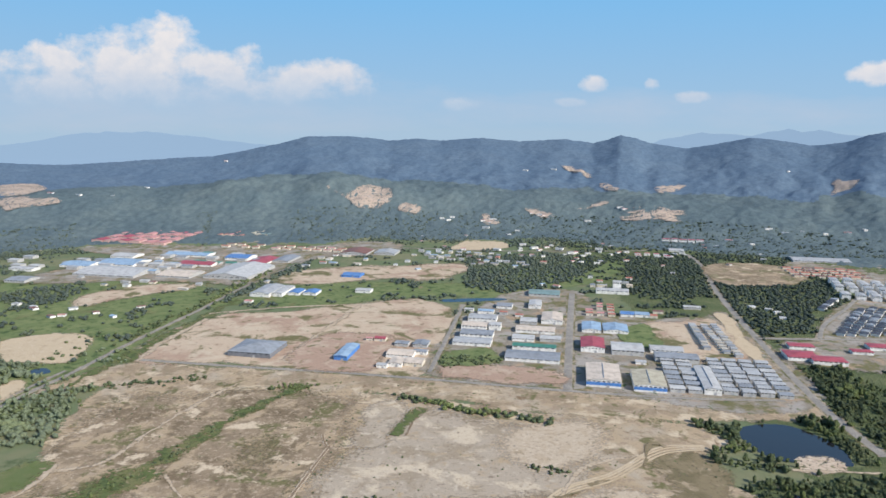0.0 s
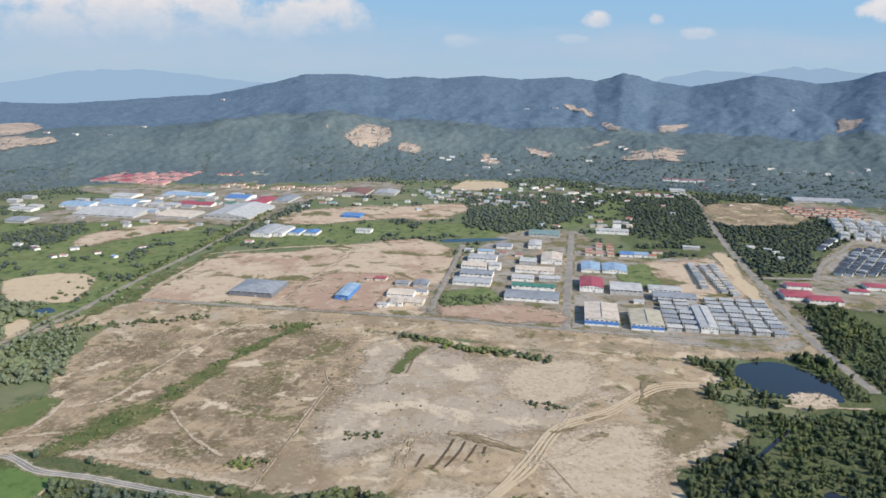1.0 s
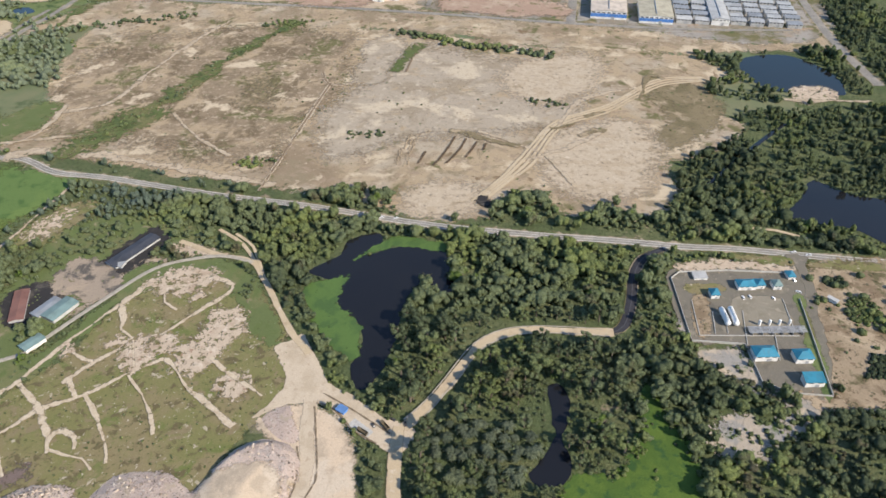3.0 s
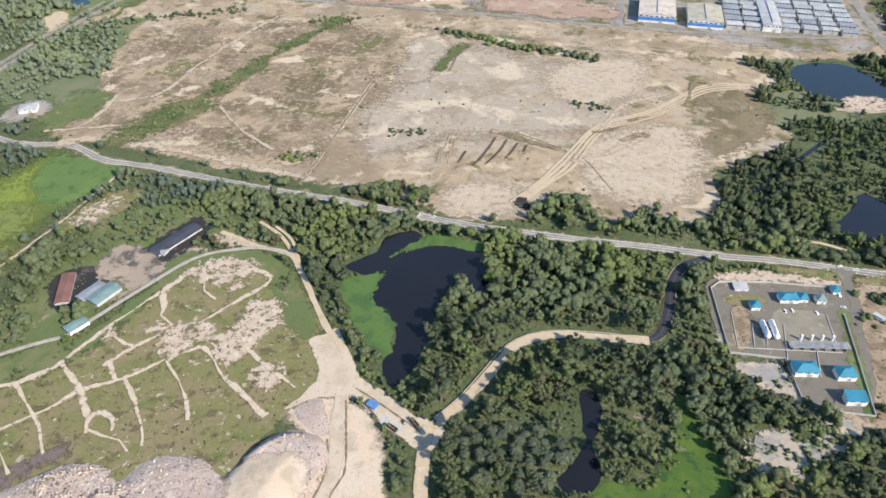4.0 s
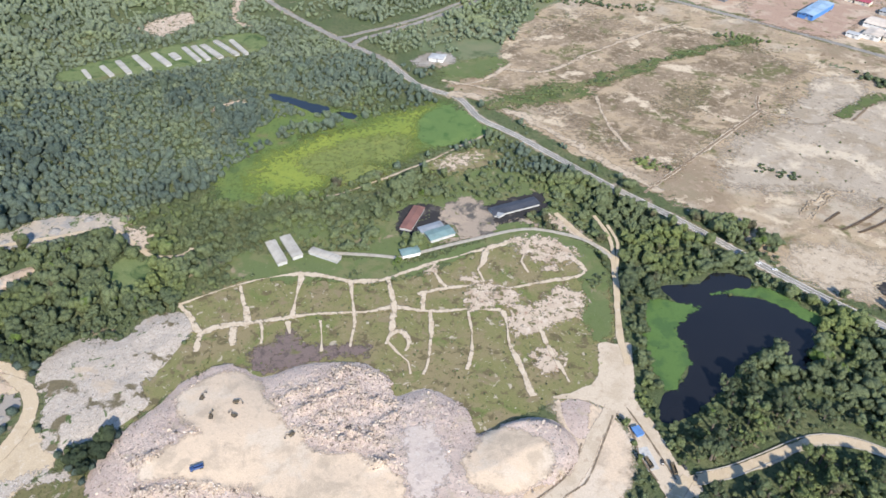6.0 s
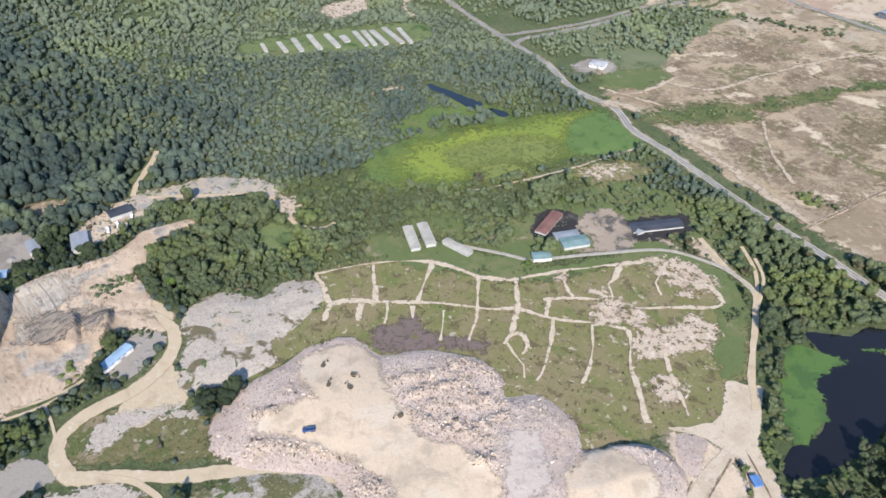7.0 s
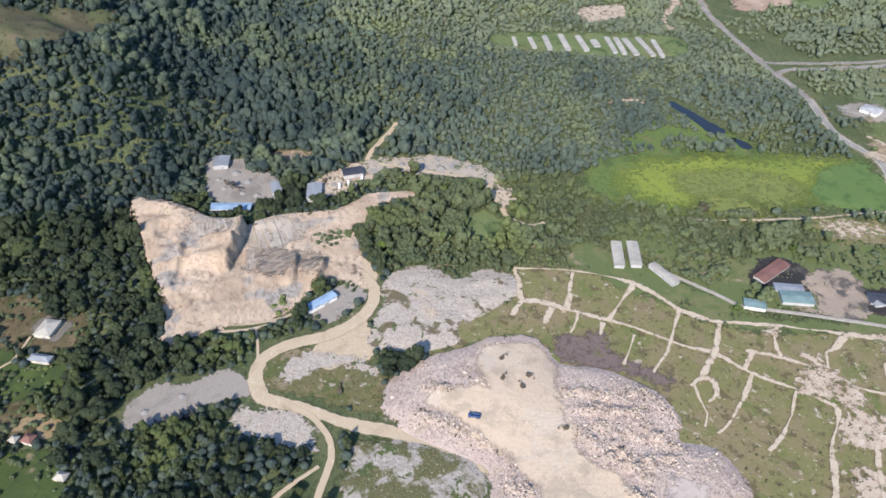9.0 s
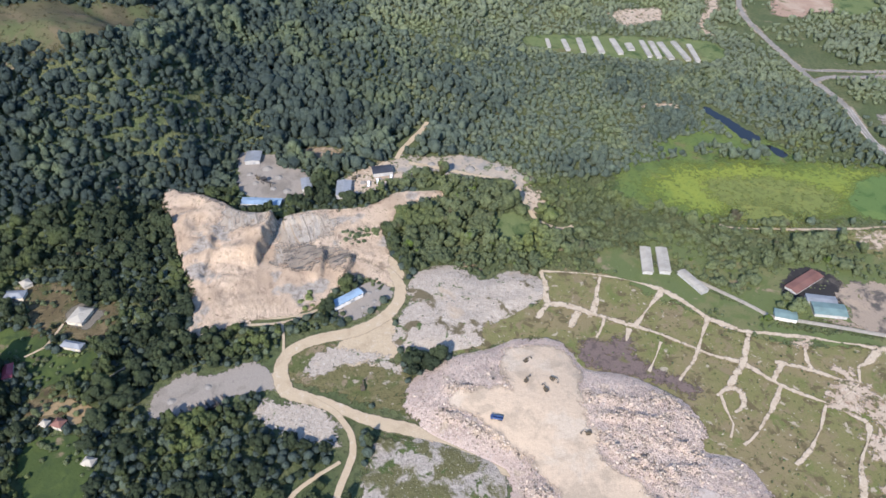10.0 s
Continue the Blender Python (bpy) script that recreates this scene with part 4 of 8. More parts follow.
def mound_height(x, y, d=None):
    d = signed(MOUND_LINE, x, y) if d is None else d
    lobe = np.hypot(x + 120, y - 290)
    rise = np.clip(-d / 8, 0, 1)
    rise = rise * (2 - rise)
    sand = np.full(np.shape(x), 1e9)
    for zone in SANDS + LOBES:
        sand = np.minimum(sand, signed(zone, x, y))
    calm = np.clip((sand + 2) / 10, 0.04, 1)
    lumps = 1 - np.abs(2 * fbm(x, y, 5, 19, 3) - 1)
    heaps = np.clip(fbm(x, y, 17, 33, 3) - 0.6, 0, 1) * 5
    for line in HEAPS:
        heaps = heaps + (0.5 + 7.0 * vnoise(x, y, 4.5, 27) ** 1.5) * np.exp(-(line_dist(line, x, y) / 5.0) ** 2)
    rough = fbm(x, y, 60, 5) * 3 + ((fbm(x, y, 6, 9, 3) - 0.5) * 2.0 + lumps * 1.2 + heaps) * calm
    terrace = 0.7 * np.sin(np.clip(-d, 0, 60) / 5.0) * np.exp(d / 45) * calm
    slope = np.clip(-d / 60, 0, 1)
    steep = np.clip(1.6 - lobe / 40, 0, 1)
    lip = np.clip(-d / 2.5, 0, 1) * 0.5
    flank = np.clip(-d / 14, 0, 1) * (0.5 * rough + 0.7 * terrace)
    return np.where(d > 0, -0.25 * d, steep * rise * (2.4 + 0.6 * rough + terrace) + (1 - steep) * (lip + flank) + slope * (2 - slope) * 6)


patch("landfill_mound", MOUND, 0.2, M_TRASH, 1.4, 4, "mound of compacted grey refuse with rough slopes", 2, mound_height)
M_TOPSAND = ground_mat("spread_cover_sand", (0.55, 0.435, 0.315), (((0.42, 0.34, 0.25), 0.06, 0.48, 0.64, 3), ((0.54, 0.45, 0.345), 0.03, 0.5, 0.62, 8), ((0.44, 0.36, 0.275), 0.4, 0.58, 0.68, 28)), amount=0.8, blend=0.32)
drape = lambda x, y, d: np.maximum(mound_height(x, y), -1)
M_RUT = ground_mat("dark_rut_soil", (0.17, 0.13, 0.09), (((0.30, 0.24, 0.165), 0.2, 0.5, 0.64, 3),), amount=1.6, blend=0.3)
M_LILAC = ground_mat("levelled_grey_refuse", (0.48, 0.405, 0.345), (((0.38, 0.32, 0.28), 0.08, 0.5, 0.64, 3), ((0.52, 0.455, 0.40), 0.3, 0.54, 0.66, 8)), amount=1.4, blend=0.3)
for zone in LOBES:
    patch("levelled_refuse", zone, 0.5, M_LILAC, 2.0, 3, "smooth pale grey levelled refuse", None, drape)
for zone in SANDS:
    patch("sand_cover", zone, 0.55, M_TOPSAND, 2.0, 5, "tan cover sand spread over the refuse", None, drape)
patch("sand_cover", [(-142, 303), (-130, 319), (-112, 331), (-88, 328), (-67, 314), (-59, 296), (-52, 273), (-47, 249), (-39, 209), (-118, 192), (-118, 233), (-112, 260), (-111, 283), (-124, 299)], 0.3, M_TOPSAND, 2.5, 5, "tan sandy ground beside the haul road", 1)
patch("refuse_strip", [(-124, 318), (-108, 329), (-99, 313), (-97, 300), (-107, 300)], 0.5, M_TRASH, 2.0, 4, "rough grey refuse beside the haul road", 0, lambda x, y, d: np.where(d > 0, -0.2 * d, np.clip(-d / 5, 0, 1) * 2.2 * fbm(x, y, 6, 4)))
ribbon("haul_road", [(-93, 335), (-92, 306), (-88, 283), (-89, 264), (-94, 244), (-104, 213)], 10, 0.5, M_PLAZA, "worn sandy haul road up to the mound", wobble=0.15, drift=0.2)
for line in ([(-90, 329), (-86, 307), (-82, 284), (-81, 268), (-87, 254), (-88, 238)], [(-97, 295), (-94, 281), (-94, 263), (-101, 240)], [(-89, 332), (-80, 329), (-70, 320), (-62, 309), (-44, 297)], [(-85, 341), (-70, 331), (-51, 317), (-35, 305)]):
    ribbon("rut", line, 1.1, 0.62, M_RUT, "dark thin line along a sandy road", clear=None, drift=0.6)
patch("refuse_slope", [(-460, 122), (-459, 156), (-437, 174), (-440, 202), (-422, 220), (-401, 220), (-384, 179), (-377, 158), (-361, 146), (-365, 106), (-378, 83), (-395, 83), (-423, 102)], 0.3, M_OLDTRASH, 3, 4, "older grey refuse slope with weeds", 1,
      lambda x, y, d: np.where(d > 0, -0.2 * d, np.clip(-d / 14, 0, 1) * (1.0 + 2.0 * fbm(x, y, 12, 4))))
patch("refuse_slope", [(-303, 52), (-294, 78), (-277, 101), (-256, 121), (-236, 116), (-198, 97), (-222, 21), (-262, 23), (-288, 40)], 0.3, M_WEEDTRASH, 3, 5, "older grey refuse with weeds", 1,
      lambda x, y, d: np.where(d > 0, -0.1 * d, np.clip(-d / 10, 0, 1) * (0.5 + 1.2 * fbm(x, y, 9, 6))))
patch("refuse_slope", [(-358, -24), (-352, 0), (-332, 21), (-311, 28), (-288, 25), (-304, 13), (-315, -2), (-340, -30)], 0.3, M_OLDTRASH, 3, 5, "pale rubble and refuse beside a track", 0)
patch("rough_grass", [(-398, 2), (-404, 22), (-400, 42), (-369, 74), (-355, 84), (-328, 78), (-304, 84), (-325, 54), (-350, 22), (-367, 6), (-381, 1)], 0.14, M_WEEDS, 3, 4, "rough weedy grass", 0)
patch("rubble_ground", [(-391, 17), (-396, 41), (-374, 74), (-355, 86), (-356, 72), (-371, 51), (-369, 29), (-367, 13), (-380, 11)], 0.3, M_OLDTRASH, 3, 5, "grey rubble among weeds", 0)
patch("rough_grass", [(-277, 33), (-291, 60), (-293, 84), (-257, 122), (-246, 114), (-278, 87), (-266, 53), (-253, 28)], 0.34, M_WEEDS, 4, 5, "rough weedy grass", 0)
patch("rough_grass", [(-372, 112), (-384, 138), (-388, 165), (-393, 195), (-371, 208), (-358, 166), (-356, 122)], 0.36, M_CAP, 4, 6, "rough weedy grass", 2)
patch("dark_ash", [(-341, 221), (-339, 237), (-330, 260), (-313, 254), (-292, 269), (-270, 282), (-266, 273), (-283, 261), (-298, 248), (-318, 216)], 0.22, ground_mat("dark_purplish_soil", (0.165, 0.125, 0.110), ((OLIVE, 0.1, 0.56, 0.66, 3), ((0.10, 0.078, 0.07), 0.2, 0.5, 0.64, 6)), amount=1.3, blend=0.3), 3, 6, "dark purplish-brown soil on thin grass", None)

PIT = [(-648, -85, 10), (-650, -76, 10), (-632, -62, 10), (-628, -43, 9), (-613, -33, 8.5), (-592, -18, 7.5), (-583, 4, 6), (-576, 17, 4.5), (-578, 50, 4), (-572, 92, 3), (-573, 112, 2.5), (-586, 139, 2), (-576, 180, 1), (-568, 170, 1), (-565, 148, 1), (-561, 131, 1), (-535, 126, 0.5), (-535, 113, 0.5), (-478, 104, 0), (-455, 103, 0), (-459, 84, 0), (-475, 65, 0.5), (-463, 53, 0.3), (-450, 44, 0.2), (-437, 26, 0), (-437, 0, 0), (-440, -24, 0.5), (-441, -48, 1), (-439, -69, 1.5), (-470, -64, 3.5), (-511, -67, 5.5), (-548, -72, 7), (-588, -77, 8.5), (-633, -88, 9.5)]
PIT_INSIDE = [(-531, -32, 6.5), (-567, -8, 6.5), (-551, 30, 2.5), (-515, 35, 2.0), (-467, 37, 1.0), (-467, -37, 2.5), (-510, 86, 0.5), (-580, -54, 8.0), (-497, -49, 5.0), (-485, 1, 2.0), (-549, 72, 1.5)]
CLIFFS = (([(-578, 16), (-546, 8), (-512, -10)], 17, 34), ([(-499, 74), (-479, 65), (-465, 59)], 11, 16), ([(-516, 53), (-490, 56), (-479, 39)], 6, 10), ([(-640, -68), (-615, -45), (-592, -14)], 5, 16), ([(-560, -40), (-530, -44), (-500, -58)], 5, 20))


def pit_height(x, y, d):
    pts = np.array(PIT + PIT_INSIDE, float)
    num = den = 0
    for px_, py_, pz_ in pts:
        w = 1 / ((x - px_) ** 2 + (y - py_) ** 2 + 90) ** 1.6
        num, den = num + w * pz_, den + w
    z = num / den
    for line, high, wide in CLIFFS:
        p, q = np.array(line[0], float), np.array(line[-1], float)
        e = (q - p) / np.linalg.norm(q - p)
        off = (fbm(x, y, 9, 11) - 0.5) * 7
        side, along = (x - p[0]) * e[1] - (y - p[1]) * e[0] + off, (x - p[0]) * e[0] + (y - p[1]) * e[1]
        n = np.linalg.norm(q - p)
        ends = np.clip((along + 4) / 14, 0, 1) * np.clip((n + 4 - along) / 14, 0, 1)
        z = z + high * ends * (0.7 * np.exp(-np.clip(side, 0, None) / wide) * np.clip((side + 3) / 3, 0, 1) - 0.3 * np.exp(np.clip(side + 3, None, 0) / 15) * (side < 0) * np.clip(-side / 3, 0, 1))
    gully = (1 - np.abs(2 * vnoise(x * 0.16, y + 6 * fbm(x, y, 40, 8), 5.5, 3) - 1)) * 0.8 + (1 - np.abs(2 * fbm(x, y, 26, 12, 5) - 1)) * 4.5 - 2.5 + (fbm(x, y, 9, 2, 4) - 0.5) * 3.0
    z = np.where(d > 0, z * np.clip(1 - d / 6, 0, 1) - 0.3 * d, np.maximum(z + gully * np.clip(-d / 8, 0, 1) * np.clip(z / 4, 0.25, 1), 0.35 * np.clip(-d / 4, 0, 1)))
    return z


patch("quarry", PIT, 0.2, M_QUARRY, 1.6, 5, "eroded tan clay quarry face with grey rock", 2, pit_height)
in_pit = lambda x, y, d: pit_height(x, y, signed(smooth_line(PIT, 8.0, True)[:, :2], x, y))


def streaked(name, base, tints, stretch, turn):
    """Rock drawn out into bands along one direction."""
    m = Nodes(name, 0.92, spec=0.15)
    c = base
    for col, scale, low, high, shift in tints:
        c = m.mix(m.step(m.noise(scale, 6, 0.7, shift, stretch, turn, 0.8), low, high), c, col)
    m.color(c)
    m.bump(m.noise(0.3, 7, 0.8, 1, stretch, turn), 1.0, 3.2)
    return m.feather(1.6, blend=0.3)


M_STREAK = streaked("washed_pale_rock", (0.45, 0.375, 0.29), (((0.47, 0.42, 0.35), 0.14, 0.46, 0.58, 3), ((0.22, 0.19, 0.16), 0.2, 0.55, 0.63, 8), ((0.40, 0.31, 0.22), 0.08, 0.56, 0.64, 18)), (0.14, 1, 0.3), 15)
M_STRATA = streaked("dark_banded_rock", (0.33, 0.275, 0.215), (((0.10, 0.095, 0.09), 0.2, 0.48, 0.56, 3), ((0.37, 0.28, 0.20), 0.15, 0.54, 0.62, 8), ((0.30, 0.19, 0.14), 0.1, 0.58, 0.64, 18), (GREEN, 0.08, 0.62, 0.67, 28)), (1, 0.25, 0.6), 25)
patch("rock_face", [(-568, 18), (-564, 62), (-545, 66), (-526, 58), (-523, 39), (-499, 18), (-504, -1), (-533, 9)], 0.32, M_STREAK, 1.6, 6, "pale washed rock with vertical streaks", None, in_pit)
patch("rock_face", [(-530, 22), (-520, 60), (-503, 74), (-486, 70), (-478, 60), (-490, 46), (-488, 30), (-502, 18)], 0.34, M_STRATA, 1.6, 5, "dark banded rock in a quarry", None, in_pit)
patch("rock_face", [(-640, -60), (-612, -30), (-592, -4), (-585, -8), (-606, -36), (-634, -66)], 0.34, M_STRATA, 1.6, 3, "dark rock band along the quarry's rim", None, in_pit)
patch("rock_face", [(-600, -20), (-575, 4), (-556, 2), (-560, -16), (-585, -32)], 0.33, M_STREAK, 1.6, 6, "weathered grey rock in a quarry", None, in_pit)
M_BANK = ground_mat("bare_stony_bank", (0.40, 0.34, 0.265), (((0.30, 0.28, 0.25), 0.05, 0.46, 0.58, 3), (GREEN, 0.06, 0.55, 0.63, 8), ((0.47, 0.39, 0.29), 0.1, 0.54, 0.66, 18)), bump=0.8, amount=1.6)
patch("quarry_yard", [(-714, -4), (-702, 29), (-674, 33), (-658, 53), (-631, 60), (-611, 54), (-608, 22), (-633, -12), (-680, -13)], 0.16, M_YARD, 3, 3, "pale grey stone yard", 1)
patch("quarry_yard", [(-632, 92), (-644, 121), (-651, 151), (-616, 156), (-606, 135), (-595, 97), (-610, 89)], 0.16, M_BARE, 3, 3, "pale gravel yard", 1)
patch("bare_bank", [(-655, 149), (-643, 195), (-638, 226), (-616, 250), (-600, 266), (-585, 273), (-568, 271), (-555, 257), (-579, 235), (-599, 205), (-617, 178), (-615, 153)], 0.16, M_BANK, 3, 6, "bare pale bank along a track", 0)
patch("bare_bank", [(-560, 263), (-549, 278), (-526, 272), (-517, 255), (-538, 254)], 0.17, M_BARE, 3, 5, "bare orange soil beside a track", 0)
patch("grey_yard", [(-388, -97), (-398, -77), (-394, -40), (-393, -17), (-372, -8), (-366, -15), (-369, -40), (-363, -59), (-362, -80), (-367, -96)], 0.16, M_YARD, 3, 3, "grey stone stockyard in the wood", 5)
patch("sand_pad", [(-402, 38), (-413, 66), (-414, 88), (-389, 87), (-369, 77), (-376, 38)], 0.2, M_LANE, 3, 4, "bare sandy pad beside a haul road", 0)
patch("rubble_yard", [(-432, 45), (-461, 75), (-459, 90), (-441, 94), (-422, 68), (-417, 51)], 0.2, M_YARD, 3, 3, "rubble yard round a shed", 1)
patch("sandy_slope", [(-511, 76), (-493, 103), (-463, 111), (-450, 102), (-452, 94), (-461, 90), (-469, 74), (-465, 64), (-489, 67)], 0.2, M_LANE, 3, 4, "bare sandy ground beside the quarry", 1)
patch("plaza", [(-128, 386), (-116, 396), (-107, 401), (-84, 354), (-64, 338), (-39, 319), (-24, 313), (-18, 307), (-25, 290), (-36, 289), (-44, 296), (-70, 320), (-87, 332), (-108, 331), (-132, 319), (-115, 346), (-118, 367)], 0.22, M_PLAZA, 2, 1.2, "wide bare sandy truck yard", 1)

# cleared ground near the charcoal sheds and the village
M_DIRTY = ground_mat("sooty_yard_soil", (0.31, 0.25, 0.19), (((0.10, 0.09, 0.08), 0.06, 0.48, 0.6, 3), ((0.36, 0.285, 0.21), 0.04, 0.54, 0.64, 8), (OLIVE, 0.08, 0.6, 0.68, 18)))
patch("bare_yard", [(-345, 462), (-334, 479), (-312, 480), (-298, 492), (-249, 494), (-241, 482), (-284, 437), (-314, 412), (-322, 430)], 0.14, M_DIRTY, 3, 6, "bare pinkish stony yard between charcoal sheds", 4)
patch("charcoal_ground", [(-363, 425), (-367, 453), (-352, 460), (-337, 464), (-315, 448), (-325, 424), (-333, 412), (-346, 410)], 0.2, M_COAL, 3, 4, "black charcoal-stained ground", 5)
patch("charcoal_ground", [(-312, 474), (-297, 499), (-277, 541), (-254, 528), (-268, 496), (-284, 479), (-300, 467)], 0.2, M_COAL, 3, 5, "black charcoal-stained ground", 5)
patch("bare_yard", [(-337, 465), (-325, 496), (-300, 488), (-278, 458), (-288, 442), (-311, 450), (-321, 449)], 0.23, M_DIRTY, 3, 5, "bare pinkish yard beside charcoal sheds", 4)
patch("bare_patch", [(-247, 519), (-235, 522), (-186, 503), (-189, 495), (-232, 502)], 0.15, M_BARE, 3, 4, "bare pale soil", 1)
patch("lawn", [(-368, 415), (-331, 396), (-325, 366), (-340, 360)], 0.06, M_ROUGH, 4, 4, "green lawn", 1)
patch("lawn", [(-494, -223), (-485, -183), (-468, -178), (-453, -188), (-458, -217)], 0.13, M_LAWN, 3, 4, "green village lawn", -0.5)
patch("lawn", [(-456, -190), (-457, -168), (-443, -134), (-420, -136), (-420, -155), (-416, -168), (-423, -182)], 0.13, M_LAWN, 3, 4, "green village lawn", -0.5)
patch("lawn", [(-369, -180), (-371, -158), (-358, -139), (-331, -134), (-300, -138), (-283, -167), (-330, -180)], 0.13, M_LAWN, 3, 4, "green village lawn", -0.5)
patch("brown_clearing", [(-536, -202), (-545, -179), (-530, -158), (-512, -152), (-483, -166), (-494, -190)], 0.12, M_HEATH, 4, 6, "olive-brown scrubby clearing", -1)
patch("brown_clearing", [(-498, -141), (-497, -121), (-482, -124), (-462, -130), (-460, -146), (-471, -163), (-483, -164)], 0.124, M_HEATH, 4, 6, "olive-brown scrub round a house", 1)
patch("brown_clearing", [(-416, -181), (-420, -162), (-405, -154), (-390, -156), (-386, -176), (-399, -181)], 0.127, M_HEATH, 4, 6, "olive-brown scrub beside a silty pool", 1)
patch("house_yard", [(-504, -163), (-505, -150), (-491, -138), (-476, -146), (-486, -166)], 0.16, M_PAVE, 3, 4, "dusty grey house yard", 0)
patch("silty_pool", [(-402, -154), (-393, -142), (-385, -138), (-378, -141), (-374, -147), (-378, -152), (-387, -154), (-391, -157), (-391, -164), (-390, -176), (-396, -178), (-400, -169), (-401, -160)], 0.2, M_SILT, 2, 1.2, "smooth silty brown pool beside a house", 4)
patch("cleared_land", [(-982, 597), (-977, 670), (-932, 648), (-917, 595), (-941, 580)], 0.14, M_BARE, 5, 6, "bare pink clearing in the forest", 1)
patch("shed_clearing", [(-929, 446), (-836, 662), (-765, 618), (-879, 424)], 0.12, M_GRASS, 6, 6, "grassy clearing between long sheds", 0)
patch("grass_clearing", [(-519, 216), (-523, 235), (-494, 249), (-474, 226), (-484, 208)], 0.12, M_GRASS, 4, 5, "grassy clearing", -1)
patch("grass_clearing", [(-706, 56), (-695, 102), (-667, 99), (-681, 56)], 0.12, M_BROWNFIELD, 4, 5, "brown cleared ground", 0)
patch("sand_clearing", [(321, 480), (445, 473), (371, 341), (309, 322), (289, 340), (301, 397)], 0.12, M_SCRUBSAND, 5, 9, "bare sand with scattered bushes", 0)
patch("sand_clearing", [(194, 320), (211, 318), (226, 313), (254, 326), (266, 337), (262, 320), (241, 303), (218, 290), (197, 280), (187, 296)], 0.12, M_BANK, 4, 9, "bare sand with scattered bushes", 0)
patch("sand_clearing", [(444, 838), (488, 841), (494, 806), (443, 799)], 0.2, M_BARE, 4, 3, "sandy pond shore", 0)
patch("white_house_plot", [(-575, 725), (-572, 760), (-535, 782), (-517, 769), (-529, 732), (-555, 716)], 0.14, M_TOWN, 4, 6, "pale gravel house plot", 1)
patch("grass_verge", [(-528, 737), (-484, 796), (-458, 790), (-490, 705)], 0.13, M_ROUGH, 5, 14, "mown grass beside the road", 0)
patch("grass_lane", [(-395, 528), (-378, 578), (-350, 592), (-333, 576), (-357, 522), (-378, 512)], 0.13, M_CAP, 5, 8, "rough grass beside a track", -3)
patch("bare_patch", [(-386, 535), (-373, 570), (-356, 577), (-362, 545), (-374, 526)], 0.15, M_BARE, 4, 8, "bare pinkish soil beside a track", None)
patch("cleared_land", [(-954, 871), (-912, 838), (-880, 828), (-870, 866), (-883, 884), (-869, 926), (-924, 965)], 0.14, M_REDSOIL, 6, 8, "bare pink building land beside a road", 1)
patch("grass_clearing", [(-924, 965), (-865, 924), (-854, 996), (-888, 1016), (-907, 1016)], 0.14, M_GRASS, 6, 6, "green open land beside bare ground", 0)
patch("cleared_land", [(-989, 762), (-956, 744), (-913, 705), (-871, 677), (-845, 681), (-850, 691), (-882, 694), (-922, 734), (-926, 750), (-980, 790)], 0.14, M_BARE, 4, 6, "narrow bare pink strip cut through woods", 0)
patch("bare_patch", [(-688, 464), (-673, 509), (-664, 504), (-679, 458)], 0.14, M_BARE, 3, 4, "bare pale soil in the wood", 1)

patch("grass_ring", [(-406, 329), (-393, 346), (-335, 366), (-318, 375), (-300, 399), (-286, 428), (-271, 459), (-263, 480), (-233, 492), (-198, 497), (-175, 486), (-155, 464), (-135, 430), (-121, 398), (-127, 384), (-163, 424), (-182, 458), (-222, 475), (-248, 459), (-267, 428), (-281, 392), (-303, 356), (-352, 317), (-404, 288), (-421, 272), (-442, 297)], 0.07, M_ROUGH, 4, 5, "green grass between the lane and the capped mound", -1)
patch("scrub_grass", [(-449, 345), (-419, 384), (-370, 418), (-372, 451), (-353, 536), (-281, 568), (-222, 554), (-192, 517), (-234, 508), (-274, 494), (-285, 468), (-301, 433), (-315, 397), (-344, 374), (-402, 353), (-438, 330)], 0.02, M_ROUGH, 5, 9, "rough grass among bushes", None)

# gas plant platform
patch("plant_yard", [(198, 474), (245, 481), (313, 476), (282, 338), (251, 340), (235, 351), (235, 389), (196, 393)], 0.16, M_PAVE, 3, 1, "grey paved yard of a gas plant", 3)
patch("plant_gravel", [(242, 441), (283, 440), (276, 401), (241, 403)], 0.22, M_PLANTGRAVEL, 3, 1, "pale gravel inside a gas plant", None)
patch("plant_gravel", [(208, 442), (223, 442), (214, 400), (202, 398)], 0.22, M_SCRUBSAND, 3, 2, "bare sand inside a gas plant", None)
patch("plant_lawn", [(209, 460), (238, 459), (238, 450), (209, 448)], 0.22, M_CAP, 2, 1, "brown grass island", None)
patch("bank", [(209, 482), (239, 492), (296, 488), (310, 478), (245, 480)], 0.2, M_BARE, 3, 3, "sandy bank beside a plant", 0)
patch("sandy_margin", [(199, 388), (229, 385), (230, 368), (241, 350), (253, 340), (241, 334), (221, 346), (209, 362), (195, 374)], 0.0, M_BANK, 3, 5, "sandy margin with bushes beside a plant", -2)
patch("sandy_margin", [(196, 458), (204, 461), (200, 418), (198, 396), (191, 396), (192, 425)], 0.0, M_BANK, 3, 4, "sandy margin with bushes beside a plant", 0)
patch("drive", [(310, 499), (330, 496), (321, 484), (319, 466), (316, 443), (306, 443), (312, 482)], 0.21, M_PAVE, 2, 1.5, "dusty paved drive from the road to a plant", 1)
patch("road_verge", [(284, 499), (306, 497), (311, 488), (280, 488), (260, 491), (264, 502)], 0.21, M_CAP, 3, 2.5, "olive grass verge between road and plant", 0)
patch("road_verge", [(326, 491), (348, 490), (398, 484), (392, 475), (342, 478), (323, 482)], 0.21, M_CAP, 3, 3, "olive grass verge beside open sand", 0)
